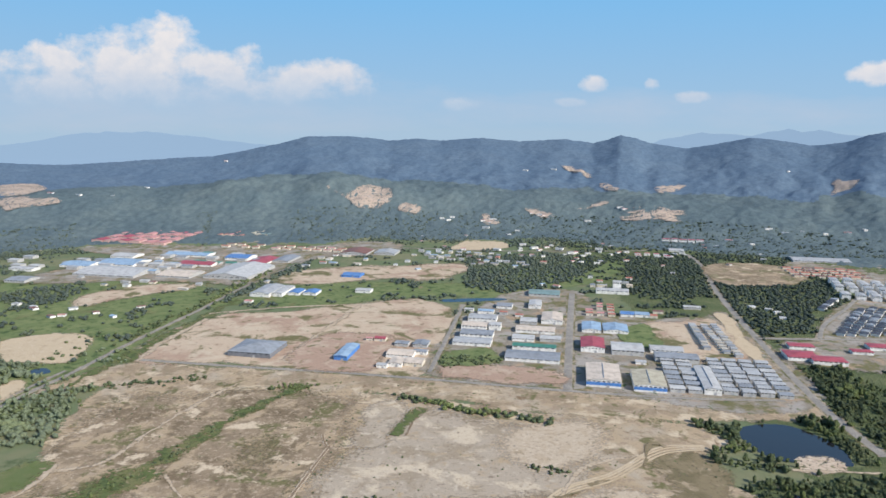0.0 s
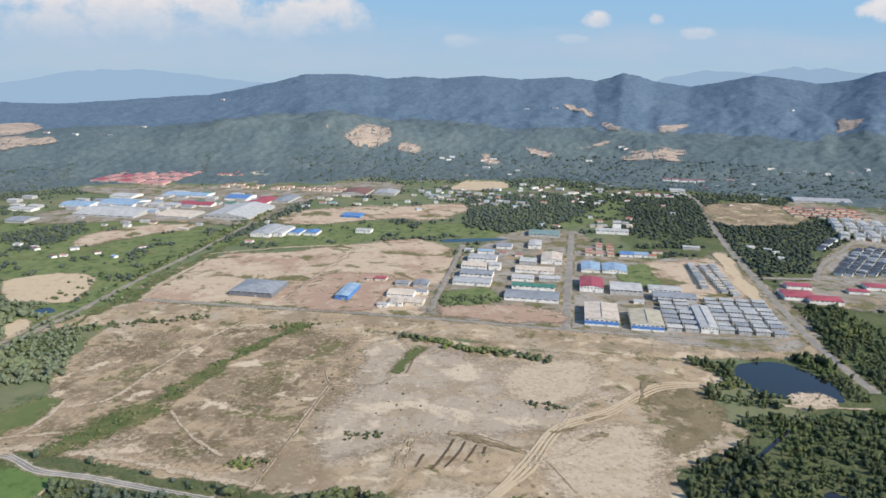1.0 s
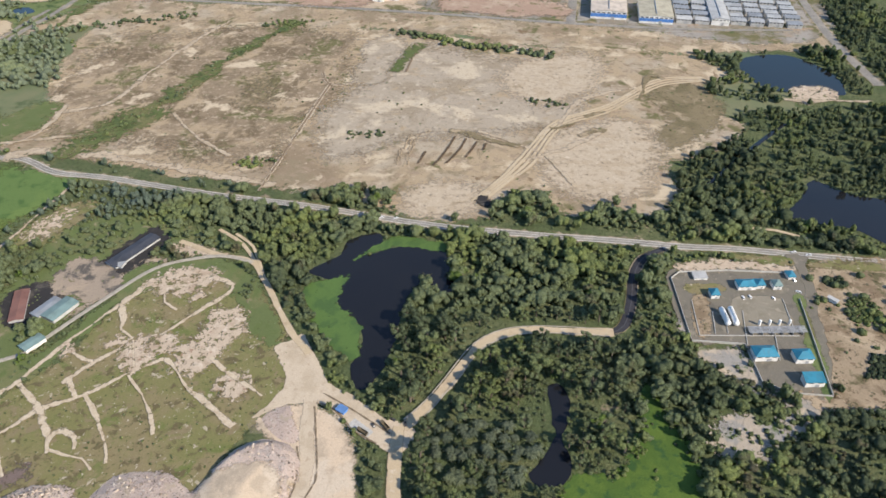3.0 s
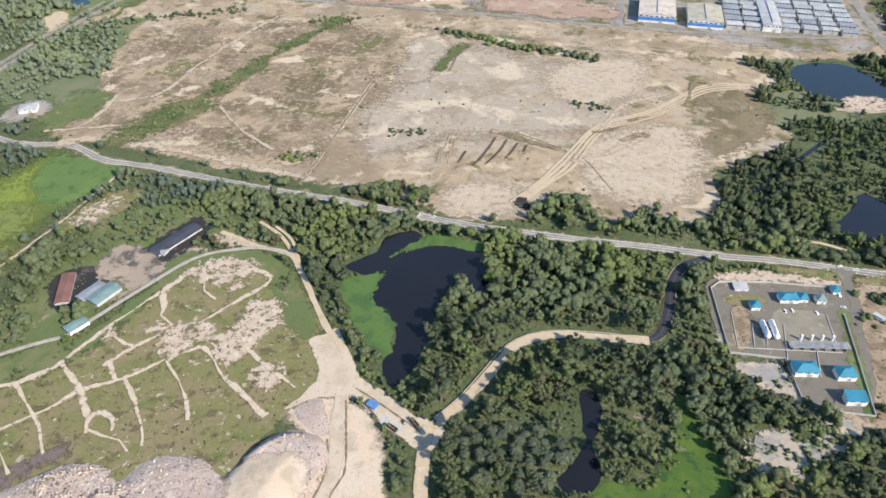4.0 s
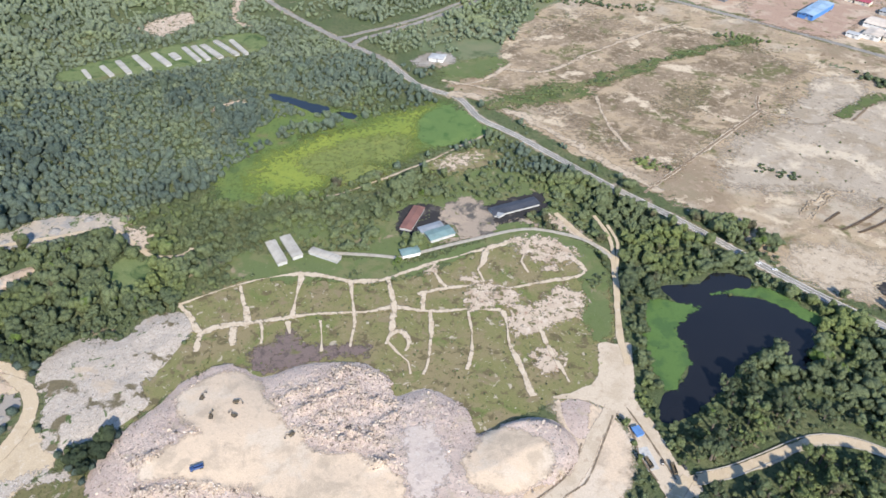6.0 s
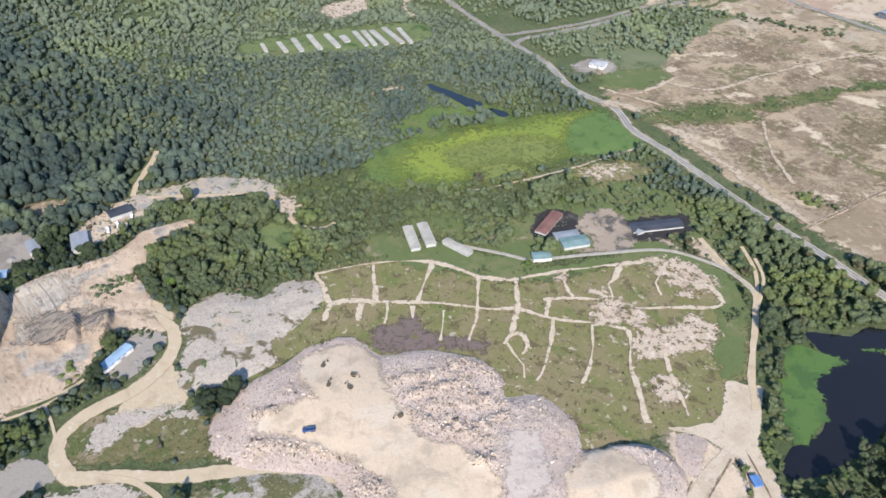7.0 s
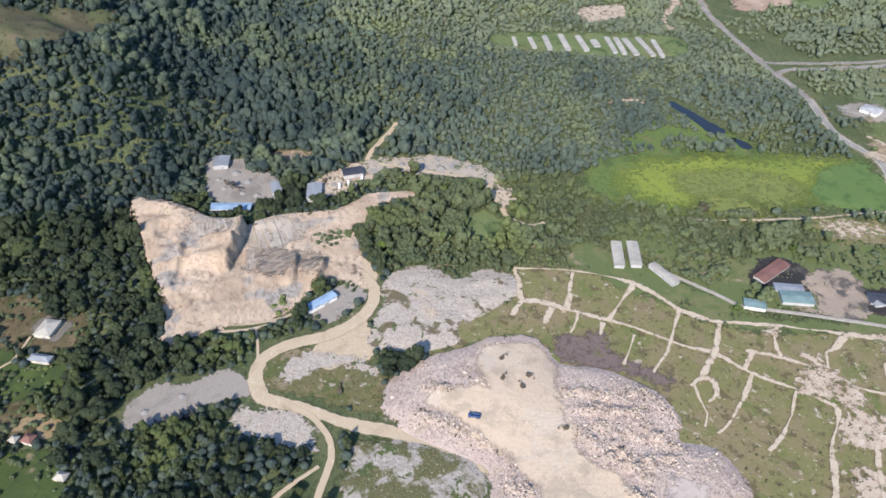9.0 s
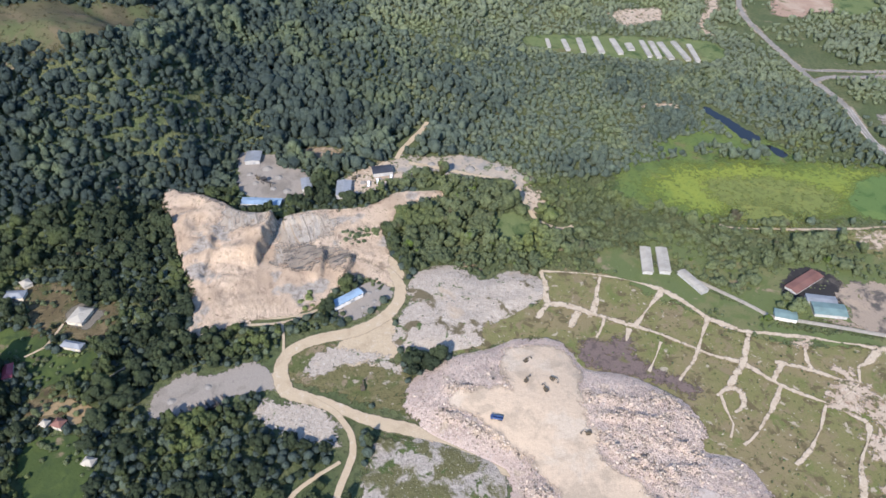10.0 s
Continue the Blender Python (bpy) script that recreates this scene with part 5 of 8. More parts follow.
patch("rocky_ground", [(199, 323), (212, 320), (229, 313), (243, 316), (237, 302), (226, 299), (209, 304), (196, 310)], 0.14, M_BANK, 3, 4, "pale rocky clearing below a plant", 0)
patch("brown_clearing", [(261, 340), (287, 336), (296, 327), (280, 320), (263, 325)], 0.14, M_SCRUBSAND, 3, 4, "brown sandy bank below a plant", 0)
patch("ditch_verge", [(294, 440), (301, 440), (281, 336), (275, 336)], 0.24, M_GRASS, 3, 2, "green ditch verge", 0)

# ---------------------------------------------------------------- tracks
SANDY = "pale sandy track"
M_FAINT = ground_mat("faint_wheel_track", (0.44, 0.36, 0.262), (((0.37, 0.295, 0.205), 0.06, 0.46, 0.62, 3), ((0.50, 0.415, 0.305), 0.2, 0.55, 0.7, 8)), amount=1.6, blend=0.48)
for line, wid in (([(-498, 83), (-465, 101), (-440, 102), (-415, 83), (-406, 53), (-406, 22), (-397, 1), (-379, -6), (-361, -4), (-350, 10), (-323, 42), (-289, 87), (-266, 111), (-250, 126), (-241, 139)], 10),
                  ([(-348, 12), (-330, 26), (-312, 32), (-295, 31), (-276, 20), (-261, 12)], 5), ([(-290, 21), (-276, -11), (-255, -27)], 3),
                  ([(-240, 522), (-198, 501), (-168, 492), (-150, 463), (-121, 408), (-101, 380)], 5), ([(-208, 540), (-182, 518), (-164, 490)], 3.5),
                  ([(-27, 310), (-12, 326), (5, 350), (22, 378), (36, 394), (67, 405), (107, 403), (136, 401)], 8),
                  ([(-29, 311), (-31, 290), (-30, 256), (-29, 219)], 8),
                  ([(-575, 258), (-541, 256), (-515, 253), (-499, 254), (-481, 270), (-482, 282)], 4.5), ([(-640, 165), (-620, 192), (-596, 222), (-572, 256)], 6), ([(-652, 155), (-672, 168), (-700, 194), (-722, 210)], 6),
                  ([(-433, 2), (-416, 1), (-401, -1)], 2), ([(-466, -62), (-452, -36), (-440, 0), (-438, 28)], 2.6), ([(-440, 32), (-434, 4), (-440, -27)], 2.5),
                  ([(-377, 619), (-388, 575), (-398, 528), (-410, 486), (-420, 457), (-433, 426), (-441, 415)], 2.6),
                  ([(-456, -190), (-462, -177), (-472, -171), (-486, -165)], 2), ([(-405, -144), (-414, -129), (-422, -115)], 1.3),
                  ([(-475, 676), (-418, 685), (-317, 659), (-220, 630), (-170, 617)], 10), *[([(36 + o_, 586), (65 + o_, 623), (93 + o_, 664 - o_), (137 + 0.5 * o_, 743 - o_), (203, 784 - 1.4 * o_), (280, 854 - 1.6 * o_), (343, 865 - o_)], 3.6) for o_ in (-6, -2.5, 2, 6)], ([(93, 664), (147, 694), (200, 743)], 6), ([(137, 743), (177, 808), (247, 840)], 5),
                  ([(-462, 774), (-405, 803), (-385, 894), (-353, 1000), (-322, 1077)], 6), ([(-486, 698), (-460, 726), (-457, 796)], 6), ([(-320, 773), (-278, 718), (-229, 674)], 4),
                  ([(43, 728), (92, 693), (115, 670), (137, 614)], 4), ([(-527, 1180), (-520, 1316), (-493, 1462)], 10), ([(-276, 1190), (-245, 1347), (-186, 1602)], 9),
                  ([(-506, 1503), (-361, 1566), (-199, 1601), (-157, 1577)], 8), ([(-503, 700), (-428, 717), (-389, 722)], 5),
                  ([(-191, 533), (-171, 513), (-155, 475)], 3), ([(272, 542), (312, 536), (338, 522)], 4), ([(425, 806), (479, 803), (532, 799)], 5)):
    ribbon("track", line, wid, 0.3, M_FAINT if line[0][1] > 600 else M_LANE, SANDY, wobble=0.6 if line[0][1] > 600 else 0.2, clear=1.5 + 0.55 * wid, drift=1.1 if line[0][1] > 600 else 0.35)
for off in (-4.6, 4.6):
    lane = [(-24, 313), (-9, 330), (6, 353), (22, 379), (35, 393), (53, 402), (75, 405), (103, 404), (130, 401)]
    ribbon("kerb", [(x_ - off * 0.5, y_ + off * 0.85) for x_, y_ in lane], 1.0, 0.42, M_CONCRETE, "pale concrete channel edge along a track", True, 1.0, category="kerb")
M_DUG = ground_mat("dug_dark_soil", (0.105, 0.072, 0.046), (((0.22, 0.165, 0.11), 0.2, 0.54, 0.66, 3),), amount=0.8)
M_DITCH = ground_mat("reddish_ditch_soil", (0.20, 0.145, 0.095), (((0.36, 0.29, 0.20), 0.15, 0.52, 0.64, 3), ((0.13, 0.09, 0.06), 0.3, 0.54, 0.66, 8)), amount=1.1)
M_PATH = ground_mat("worn_sandy_path", (0.50, 0.415, 0.305), (((0.40, 0.32, 0.22), 0.15, 0.5, 0.66, 3), ((0.57, 0.49, 0.38), 0.3, 0.55, 0.7, 8)), amount=1.5, blend=0.32)
M_HEDGE = ground_mat("rank_grass", (0.10, 0.125, 0.045), (((0.15, 0.15, 0.065), 0.03, 0.46, 0.6, 3), ((0.065, 0.09, 0.035), 0.08, 0.5, 0.64, 8), ((0.28, 0.22, 0.14), 0.05, 0.6, 0.68, 18)), amount=2.2, blend=0.3)
for line in ([(-141, 857), (-154, 785), (-168, 700), (-184, 605)], [(-156, 891), (-141, 852), (-97, 858)]):
    ribbon("ditch_bank", line, 4.6, 0.27, M_PATH, "pale thrown-up soil along a ditch", clear=None, wobble=0.5, drift=0.3)
    ribbon("ditch", line, 2.4, 0.3, M_DITCH, "shallow reddish drainage ditch", drift=0.4)
ribbon("ditch", [(-30, 976), (-47, 890)], 2.6, 0.3, M_DITCH, "shallow reddish drainage ditch")
patch("grass_verge", [(-418, 681), (-407, 706), (-391, 761), (-356, 787), (-328, 777), (-330, 748), (-360, 720), (-385, 685)], 0.26, M_HEDGE, 5, 12, "green grass beside a hedge in the field", None)
patch("pale_field", [(-111, 868), (-95, 991), (-59, 998), (-70, 877)], 0.2, M_PALE, 5, 9, "levelled pale gravel plot", None)
ribbon("lane", [(-167, 490), (-190, 499), (-215, 497), (-251, 482), (-284, 437), (-312, 393)] + [(-319, 381), (-342, 369), (-381, 346)], 4.2, 0.26, M_CONCRETE, "narrow pale concrete lane", True, 2, category="road")
ribbon("grass_hedge", [(-411, 670), (-385, 732), (-338, 810), (-290, 939), (-216, 1065)], 17, 0.28, M_HEDGE, "green grassy bank across the field", clear=None, wobble=0.9)
ribbon("grass_hedge", [(-62, 890), (-41, 956), (-26, 986)], 15, 0.28, M_HEDGE, "green grassy bank across the field", clear=None, wobble=0.3, drift=0.2)
ribbon("grass_hedge", [(-596, 1007), (-559, 1164), (-516, 1395), (-484, 1641)], 22, 0.2, M_HEDGE, "green highway verge", clear=None, wobble=0.9)
ribbon("berm", [(10, 730), (29, 723), (60, 705), (88, 693)], 10, 0.3, M_MUD, "low dark bank of turned soil", clear=None, wobble=0.4, drift=0.3)
for line in ([(16, 716), (6, 684), (-8, 653)], [(29, 711), (19, 682), (6, 658)], [(41, 704), (35, 688), (27, 670)], [(51, 700), (47, 685)], [(-17, 683), (-24, 658)]):
    ribbon("trench", line, 2.4, 0.32, M_DUG, "freshly dug dark trench in the sand", clear=None, drift=0.6)
patch("charcoal_ground", [(35, 594), (46, 592), (46, 579), (36, 582)], 0.3, M_COAL, 2, 3, "dark ash heap beside the road", None)

for line in ([(171, 761), (198, 775)], [(248, 812), (274, 874), (292, 866)], [(127, 732), (158, 746)], [(157, 716), (175, 729), (190, 726)]):
    ribbon("mud_streak", line, 6, 0.42, M_MUD, "dark mud beside a sandy track", clear=None, wobble=0.8)
# paths laid out over the capped cell
CAP_PATHS = ([(-430, 226), (-420, 249), (-407, 276), (-396, 291), (-376, 312), (-357, 323), (-333, 331), (-312, 350), (-306, 362), (-288, 398), (-264, 436), (-246, 467), (-230, 477), (-210, 479), (-192, 469), (-177, 460), (-180, 448), (-193, 433), (-214, 408), (-220, 401)],
             [(-220, 401), (-234, 397), (-252, 381), (-262, 371), (-278, 351)], [(-429, 226), (-409, 222), (-398, 216), (-389, 216), (-385, 226), (-372, 240), (-354, 259), (-330, 284), (-311, 298), (-294, 314), (-283, 327), (-265, 336), (-246, 347), (-234, 359), (-209, 376)],
             [(-389, 216), (-376, 199)], [(-373, 234), (-358, 220)], [(-360, 251), (-352, 246), (-342, 234)], [(-343, 264), (-331, 255)], [(-322, 280), (-310, 269), (-298, 255)], [(-407, 272), (-391, 260), (-367, 246)], [(-375, 312), (-360, 292), (-344, 271)],
             [(-334, 331), (-317, 313), (-304, 300), (-293, 287), (-283, 272)], [(-309, 350), (-292, 335), (-278, 318), (-267, 302), (-262, 290)], [(-274, 354), (-262, 338)], [(-257, 341), (-240, 319), (-227, 298), (-220, 282)], [(-232, 358), (-216, 340), (-204, 321), (-196, 305)],
             [(-264, 434), (-254, 414), (-254, 407), (-243, 397), (-239, 391), (-230, 366)], [(-247, 467), (-234, 453), (-229, 439), (-216, 429)], [(-287, 386), (-276, 377), (-262, 371)], [(-208, 375), (-195, 360), (-181, 342), (-167, 332), (-144, 311)], [(-175, 376), (-157, 359), (-140, 347), (-129, 338)],
             [(-265, 298), (-264, 306), (-258, 308), (-249, 303), (-245, 293)], [(-262, 293), (-250, 289), (-237, 286), (-228, 277)])
for line in CAP_PATHS:
    ribbon("path", line, 3.3, 0.3, M_PATH, "pale sandy path over brown grass", wobble=0.9, drift=0.7)
for spot, soft_ in (([(-206, 390), (-191, 392), (-185, 412), (-177, 423), (-164, 427), (-157, 419), (-154, 402), (-167, 392), (-165, 376), (-171, 366), (-184, 357), (-196, 362), (-203, 378)], 6), ([(-242, 394), (-232, 396), (-222, 388), (-226, 371), (-231, 363), (-240, 376)], 4), ([(-162, 354), (-154, 362), (-144, 357), (-142, 345), (-148, 337)], 4),
                    ([(-226, 390), (-220, 402), (-210, 399), (-214, 387)], 4), ([(-212, 444), (-200, 454), (-196, 444), (-205, 436)], 3), ([(-169, 345), (-160, 349), (-157, 343), (-164, 340)], 2), ([(-241, 464), (-219, 478), (-198, 467), (-216, 455)], 9),
                    ([(-258, 392), (-250, 400), (-243, 394), (-250, 386)], 6), ([(-292, 380), (-286, 390), (-280, 385), (-286, 376)], 6)):
    patch("bare_patch", spot, 0.25, M_BARE, 2.5, soft_, "bare pinkish sand on a grassed cell", None)

# town ground
patch("red_soil", [(-1, 1143), (18, 1187), (86, 1175), (194, 1150), (185, 1096), (18, 1110)], 0.2, M_REDSOIL, 8, 10, "bare reddish building plot", 0)
patch("red_soil", [(-257, 1191), (-242, 1328), (-160, 1371), (-101, 1335), (-117, 1167), (-210, 1149)], 0.2, M_REDSOIL, 8, 12, "bare reddish building plot", 0)
patch("scrub_plot", [(-1, 1186), (19, 1268), (93, 1278), (103, 1206), (47, 1173)], 0.22, M_GRASS, 8, 8, "green scrub plot", 0)
patch("grass_plot", [(353, 1310), (368, 1416), (428, 1462), (419, 1313)], 0.22, M_GRASS, 8, 5, "green plot between factories", 0)
patch("sand_lot", [(428, 1462), (545, 1490), (593, 1516), (569, 1225), (469, 1215), (419, 1313)], 0.2, M_UPPER, 7, 14, "bare sandy building site", 0)
patch("sand_lot", [(599, 1531), (635, 1533), (574, 1225), (557, 1084), (557, 1164)], 0.22, M_LANE, 8, 8, "bare sandy building site", 0)
patch("sand_lot", [(-825, 1283), (-784, 1322), (-679, 1308), (-632, 1176), (-691, 1158), (-756, 1171)], 0.2, M_LANE, 8, 16, "pale sand in green grassland", 0)
patch("sand_lot", [(-675, 1039), (-678, 1089), (-637, 1065), (-653, 1005)], 0.2, M_LANE, 8, 16, "pale sand in green grassland", 0)
patch("sand_lot", [(-835, 1622), (-797, 1745), (-663, 1806), (-626, 1742), (-731, 1656), (-804, 1585)], 0.2, M_UPPER, 8, 18, "bare pinkish building land", 0)
patch("sand_lot", [(-450, 1834), (-362, 2009), (-140, 2076), (62, 2108), (26, 1900), (-188, 1886), (-327, 1807)], 0.2, M_UPPER, 9, 22, "bare reddish building land", 0)
patch("sand_lot", [(31, 2418), (96, 2615), (200, 2597), (229, 2458), (127, 2390)], 0.25, M_LANE, 7, 12, "bare pale sandy cutting", 0)
patch("town_ground", [(-1137, 1791), (-1089, 1943), (-1022, 2173), (-724, 2479), (-374, 2535), (-169, 2500), (-173, 2289), (-391, 2170), (-483, 1905), (-514, 1795), (-783, 1813)], 0.18, M_TOWN, 14, 14, "mixed yards of a factory district", 0)
patch("town_ground", [(740, 1373), (858, 1554), (1070, 1790), (1130, 2009), (1055, 2087), (1106, 2229), (1454, 2305), (1446, 1952), (938, 1240), (762, 1172), (626, 1227), (662, 1350)], 0.18, M_TOWN, 14, 10, "paved housing estate ground", 0)
patch("brown_land", [(748, 1984), (837, 2181), (1028, 2176), (1046, 2004), (940, 1884), (769, 1873)], 0.18, M_BROWNFIELD, 12, 10, "brown open land", 0)
ribbon("road", [(626, 1368), (736, 1365), (884, 1371), (1037, 1378)], 11, 0.3, M_ASPHALT, "grey asphalt estate road", True, 2, category="road")
ribbon("road", [(752, 1373), (820, 1481), (955, 1636), (1077, 1791)], 9, 0.3, M_ASPHALT, "grey asphalt estate road", True, 2, category="road")
ribbon("road", [(-20, 1142), (15, 1379), (49, 1615)], 8, 0.3, M_ASPHALT, "grey asphalt estate road", True, 2, category="road")
ribbon("road", [(-391, 2272), (-162, 2402), (222, 2375), (611, 2405), (829, 2482)], 9, 0.3, M_ASPHALT, "grey asphalt road", True, 2, category="road")

# ---------------------------------------------------------------- building tools
M_GLASS = plain("dark_window_glass", (0.03, 0.04, 0.05), 0.15)
M_DOOR = plain("grey_roller_door", (0.32, 0.33, 0.34), 0.5)
M_CONC = plain("weathered_concrete", (0.42, 0.41, 0.38), 0.85, scale=0.5)
M_STEEL = plain("dull_steel", (0.4, 0.41, 0.42), 0.45, 0.7)
M_RUBBER = plain("black_rubber", (0.02, 0.02, 0.02), 0.85)
ROOFS, WALLS = {}, {}


def ribbed(name, col):
    """Corrugated sheet: fine ribs, stains and streaks."""
    m = Nodes(name, 0.58, 0.0, 0.25)
    c = m.mix(m.step(m.noise(0.08, 5, 0.6), 0.4, 0.68), col, tuple(v * 0.72 for v in col))
    c = m.mix(m.step(m.noise(0.5, 4, 0.7, 3, (1, 0.12, 1), 10), 0.52, 0.72), c, tuple(v * 0.6 + 0.04 for v in col))
    c = m.mix(m.math("MULTIPLY", m.each(), 0.3), c, m.mix(1.0, c, (0.72, 0.73, 0.76), "MULTIPLY"))
    m.color(c)
    return m.mat


for key, col in dict(beige=(0.56, 0.48, 0.39), olive=(0.42, 0.38, 0.28), white=(0.43, 0.43, 0.415), grey=(0.36, 0.37, 0.37), slate=(0.245, 0.265, 0.285), blue=(0.10, 0.21, 0.42), red=(0.34, 0.075, 0.095), green=(0.06, 0.2, 0.15),
                     skyblue=(0.26, 0.365, 0.475), teal=(0.03, 0.20, 0.29), rust=(0.20, 0.10, 0.078), brick=(0.40, 0.16, 0.11), dark=(0.052, 0.056, 0.068), pink=(0.5, 0.24, 0.22), seagreen=(0.17, 0.25, 0.24)).items():
    ROOFS[key] = ribbed(key + "_sheet_roof", col)
ROOFS["weathered"] = ribbed("weathered_sheet_roof", (0.40, 0.37, 0.31))
for key, col in dict(white=(0.70, 0.69, 0.66), cream=(0.6, 0.54, 0.44), grey=(0.4, 0.4, 0.39), blue=(0.07, 0.2, 0.5), dark=(0.16, 0.17, 0.19), pink=(0.55, 0.36, 0.32)).items():
    WALLS[key] = plain(key + "_wall", col, 0.75, scale=0.2)


def part(name, verts, faces, mat, parent, label=""):
    ob = new(name, mesh_of(name, verts, faces, (mat,)))
    ob.parent = parent
    if label:
        ob["label"] = label
    return ob


def box(x0, x1, y0, y1, z0, z1):
    v = [(x, y, z) for z in (z0, z1) for x, y in ((x0, y0), (x1, y0), (x1, y1), (x0, y1))]
    return v, [(3, 2, 1, 0), (4, 5, 6, 7), (0, 1, 5, 4), (1, 2, 6, 5), (2, 3, 7, 6), (3, 0, 4, 7)]


def join(*shapes):
    v, f = [], []
    for sv, sf in shapes:
        f += [tuple(i + len(v) for i in p) for p in sf]
        v += list(sv)
    return v, f


def roof_shape(w, d, h, rise, style, over=0.6, thick=0.25):
    """A closed roof slab over a w x d plan whose eaves stand at h."""
    x, y = w / 2 + over, d / 2 + over
    if style == "hip":
        r = max(min(x, y) * 1.0, 0.1)
        k = (x - r, 0) if x > y else (0, y - r)
        top = [(-x, -y, h), (x, -y, h), (x, y, h), (-x, y, h), (-k[0], -k[1], h + rise), (k[0], k[1], h + rise)]
        faces = [(0, 1, 5, 4), (1, 2, 5), (2, 3, 4, 5), (3, 0, 4)] if x > y else [(0, 1, 4), (1, 2, 5, 4), (2, 3, 5), (3, 0, 4, 5)]
        return top + [(-x, -y, h - thick), (x, -y, h - thick), (x, y, h - thick), (-x, y, h - thick)], faces + [(9, 8, 7, 6), (0, 6, 7, 1), (1, 7, 8, 2), (2, 8, 9, 3), (3, 9, 6, 0)]
    if style == "mono":
        v = [(-x, -y, h), (x, -y, h), (x, y, h + rise), (-x, y, h + rise)]
        v += [(a, b, c - thick) for a, b, c in v]
        return v, [(0, 1, 2, 3), (7, 6, 5, 4), (0, 4, 5, 1), (1, 5, 6, 2), (2, 6, 7, 3), (3, 7, 4, 0)]
    along_x = style == "gable_x" or (style == "gable" and w >= d)
    if along_x:
        ring = [(-y, h), (0, h + rise), (y, h), (y, h - thick), (0, h + rise - thick), (-y, h - thick)]
        v = [(-x, a, b) for a, b in ring] + [(x, a, b) for a, b in ring]
    else:
        ring = [(x, h), (0, h + rise), (-x, h), (-x, h - thick), (0, h + rise - thick), (x, h - thick)]
        v = [(a, -y, b) for a, b in ring] + [(a, y, b) for a, b in ring]
    f = [(i, i + 6, (i + 1) % 6 + 6, (i + 1) % 6) for i in range(6)]
    return v, f + [(0, 1, 4, 5), (1, 2, 3, 4), (11, 10, 7, 6), (10, 9, 8, 7)]


def wall_shape(w, d, h, rise, style):
    """Walls with their gables."""
    x, y = w / 2, d / 2
    v, f = box(-x, x, -y, y, -0.5, h - 0.05)
    if style.startswith("gable"):
        along_x = style == "gable_x" or (style == "gable" and w >= d)
        ends = [[(s * x, -y, h - 0.05), (s * x, y, h - 0.05), (s * x, 0, h + rise - 0.3)] for s in (-1, 1)] if along_x else \
               [[(-x, s * y, h - 0.05), (x, s * y, h - 0.05), (0, s * y, h + rise - 0.3)] for s in (-1, 1)]
        for e in ends:
            f.append((len(v), len(v) + 1, len(v) + 2))
            v += e
    return v, f


def building(x, y, w, d, h, rot, roof, wall, label, style="gable", rise=None, name="factory", category="building", group="", windows=True, vent=False, band=None, doors=1, z=0.0):
    """A house or hall: walls, roof, doors and windows, each of its own."""
    thing = new(name)
    thing.matrix_world = pose(x, y, z, 0, 0, rot)
    tagged(thing, label, category, group)
    rise = rise if rise is not None else min(w, d) * 0.07
    part("wall", *wall_shape(w, d, h, rise, style), WALLS[wall], thing)
    part("roof", *roof_shape(w, d, h, rise, style), ROOFS[roof], thing, roof + " roof")
    if band:
        part("cladding", *join(box(-w / 2 - 0.12, w / 2 + 0.12, -d / 2 - 0.12, -d / 2 - 0.02, h * 0.28, h * 0.72)), WALLS[band], thing, band + " wall cladding")
    for k in range(doors):
        cx = (k + 0.5) / doors * w - w / 2 + 0.12 * w
        part("door", *box(cx - min(2.2, w * 0.1), cx + min(2.2, w * 0.1), -d / 2 - 0.16, -d / 2 - 0.03, -0.2, min(4.5, h * 0.6)), M_DOOR, thing)
    if windows:
        n = max(2, min(7, int(w / 5)))
        for k in range(n):
            cx = (k + 0.5) / n * w - w / 2
            part("window", *box(cx - w / n * 0.3, cx + w / n * 0.3, -d / 2 - 0.1, -d / 2 - 0.03, h * 0.76, h * 0.9), M_GLASS, thing)
    if vent:
        lx, ly = (w * 0.42, 0.6) if (style == "gable_x" or (style == "gable" and w >= d)) else (0.6, d * 0.42)
        part("ridge_vent", *box(-lx, lx, -ly, ly, h + rise - 0.2, h + rise + 0.7), M_STEEL, thing)
    NO_TREES.append((np.array([(pose(x, y, 0, 0, 0, rot) @ Vector((sx * (w / 2 + 1), sy * (d / 2 + 1), 0)))[:2] for sx, sy in ((-1, -1), (1, -1), (1, 1), (-1, 1))]), 3))
    return thing


# ---------------------------------------------------------------- the industrial estate
ESTATE = "factories of the estate"
NAMES = dict(weathered="weathered grey", skyblue="light blue", seagreen="pale green", slate="blue-grey", dark="dark grey", olive="olive-beige", rust="rusty red", brick="brick red")


def factory(dims, roof, wall="white", **more):
    tint = NAMES.get(roof, roof)
    text = more.pop("label", f"{wall}-walled factory hall with a {tint} sheet-metal roof")
    return building(*dims, roof, wall, text, group=ESTATE, **more)


factory((266, 1125, 54, 87, 12, -10.3), "beige", "white", band="blue", vent=True, label="large factory hall with beige roof and blue-banded walls", rise=2)
factory((334, 1101, 50, 77, 11, -10.3), "olive", "white", band="blue", vent=True, label="large factory hall with olive roof and blue and white walls", rise=2)
factory((432, 1110, 26, 113, 10, -10.3), "white", "white", vent=True, label="long white factory hall with a pale ridged roof")
factory((419, 1226, 75, 34, 9, -10.3), "slate", "grey")
factory((417, 1277, 59, 32, 6.5, -10.3), "white", "white")
factory((284, 1297, 43, 68, 10, -10.3), "red", "white", label="crimson-roofed factory hall with a white porch")
factory((343, 1273, 57, 52, 10, -10.3), "white", "grey")
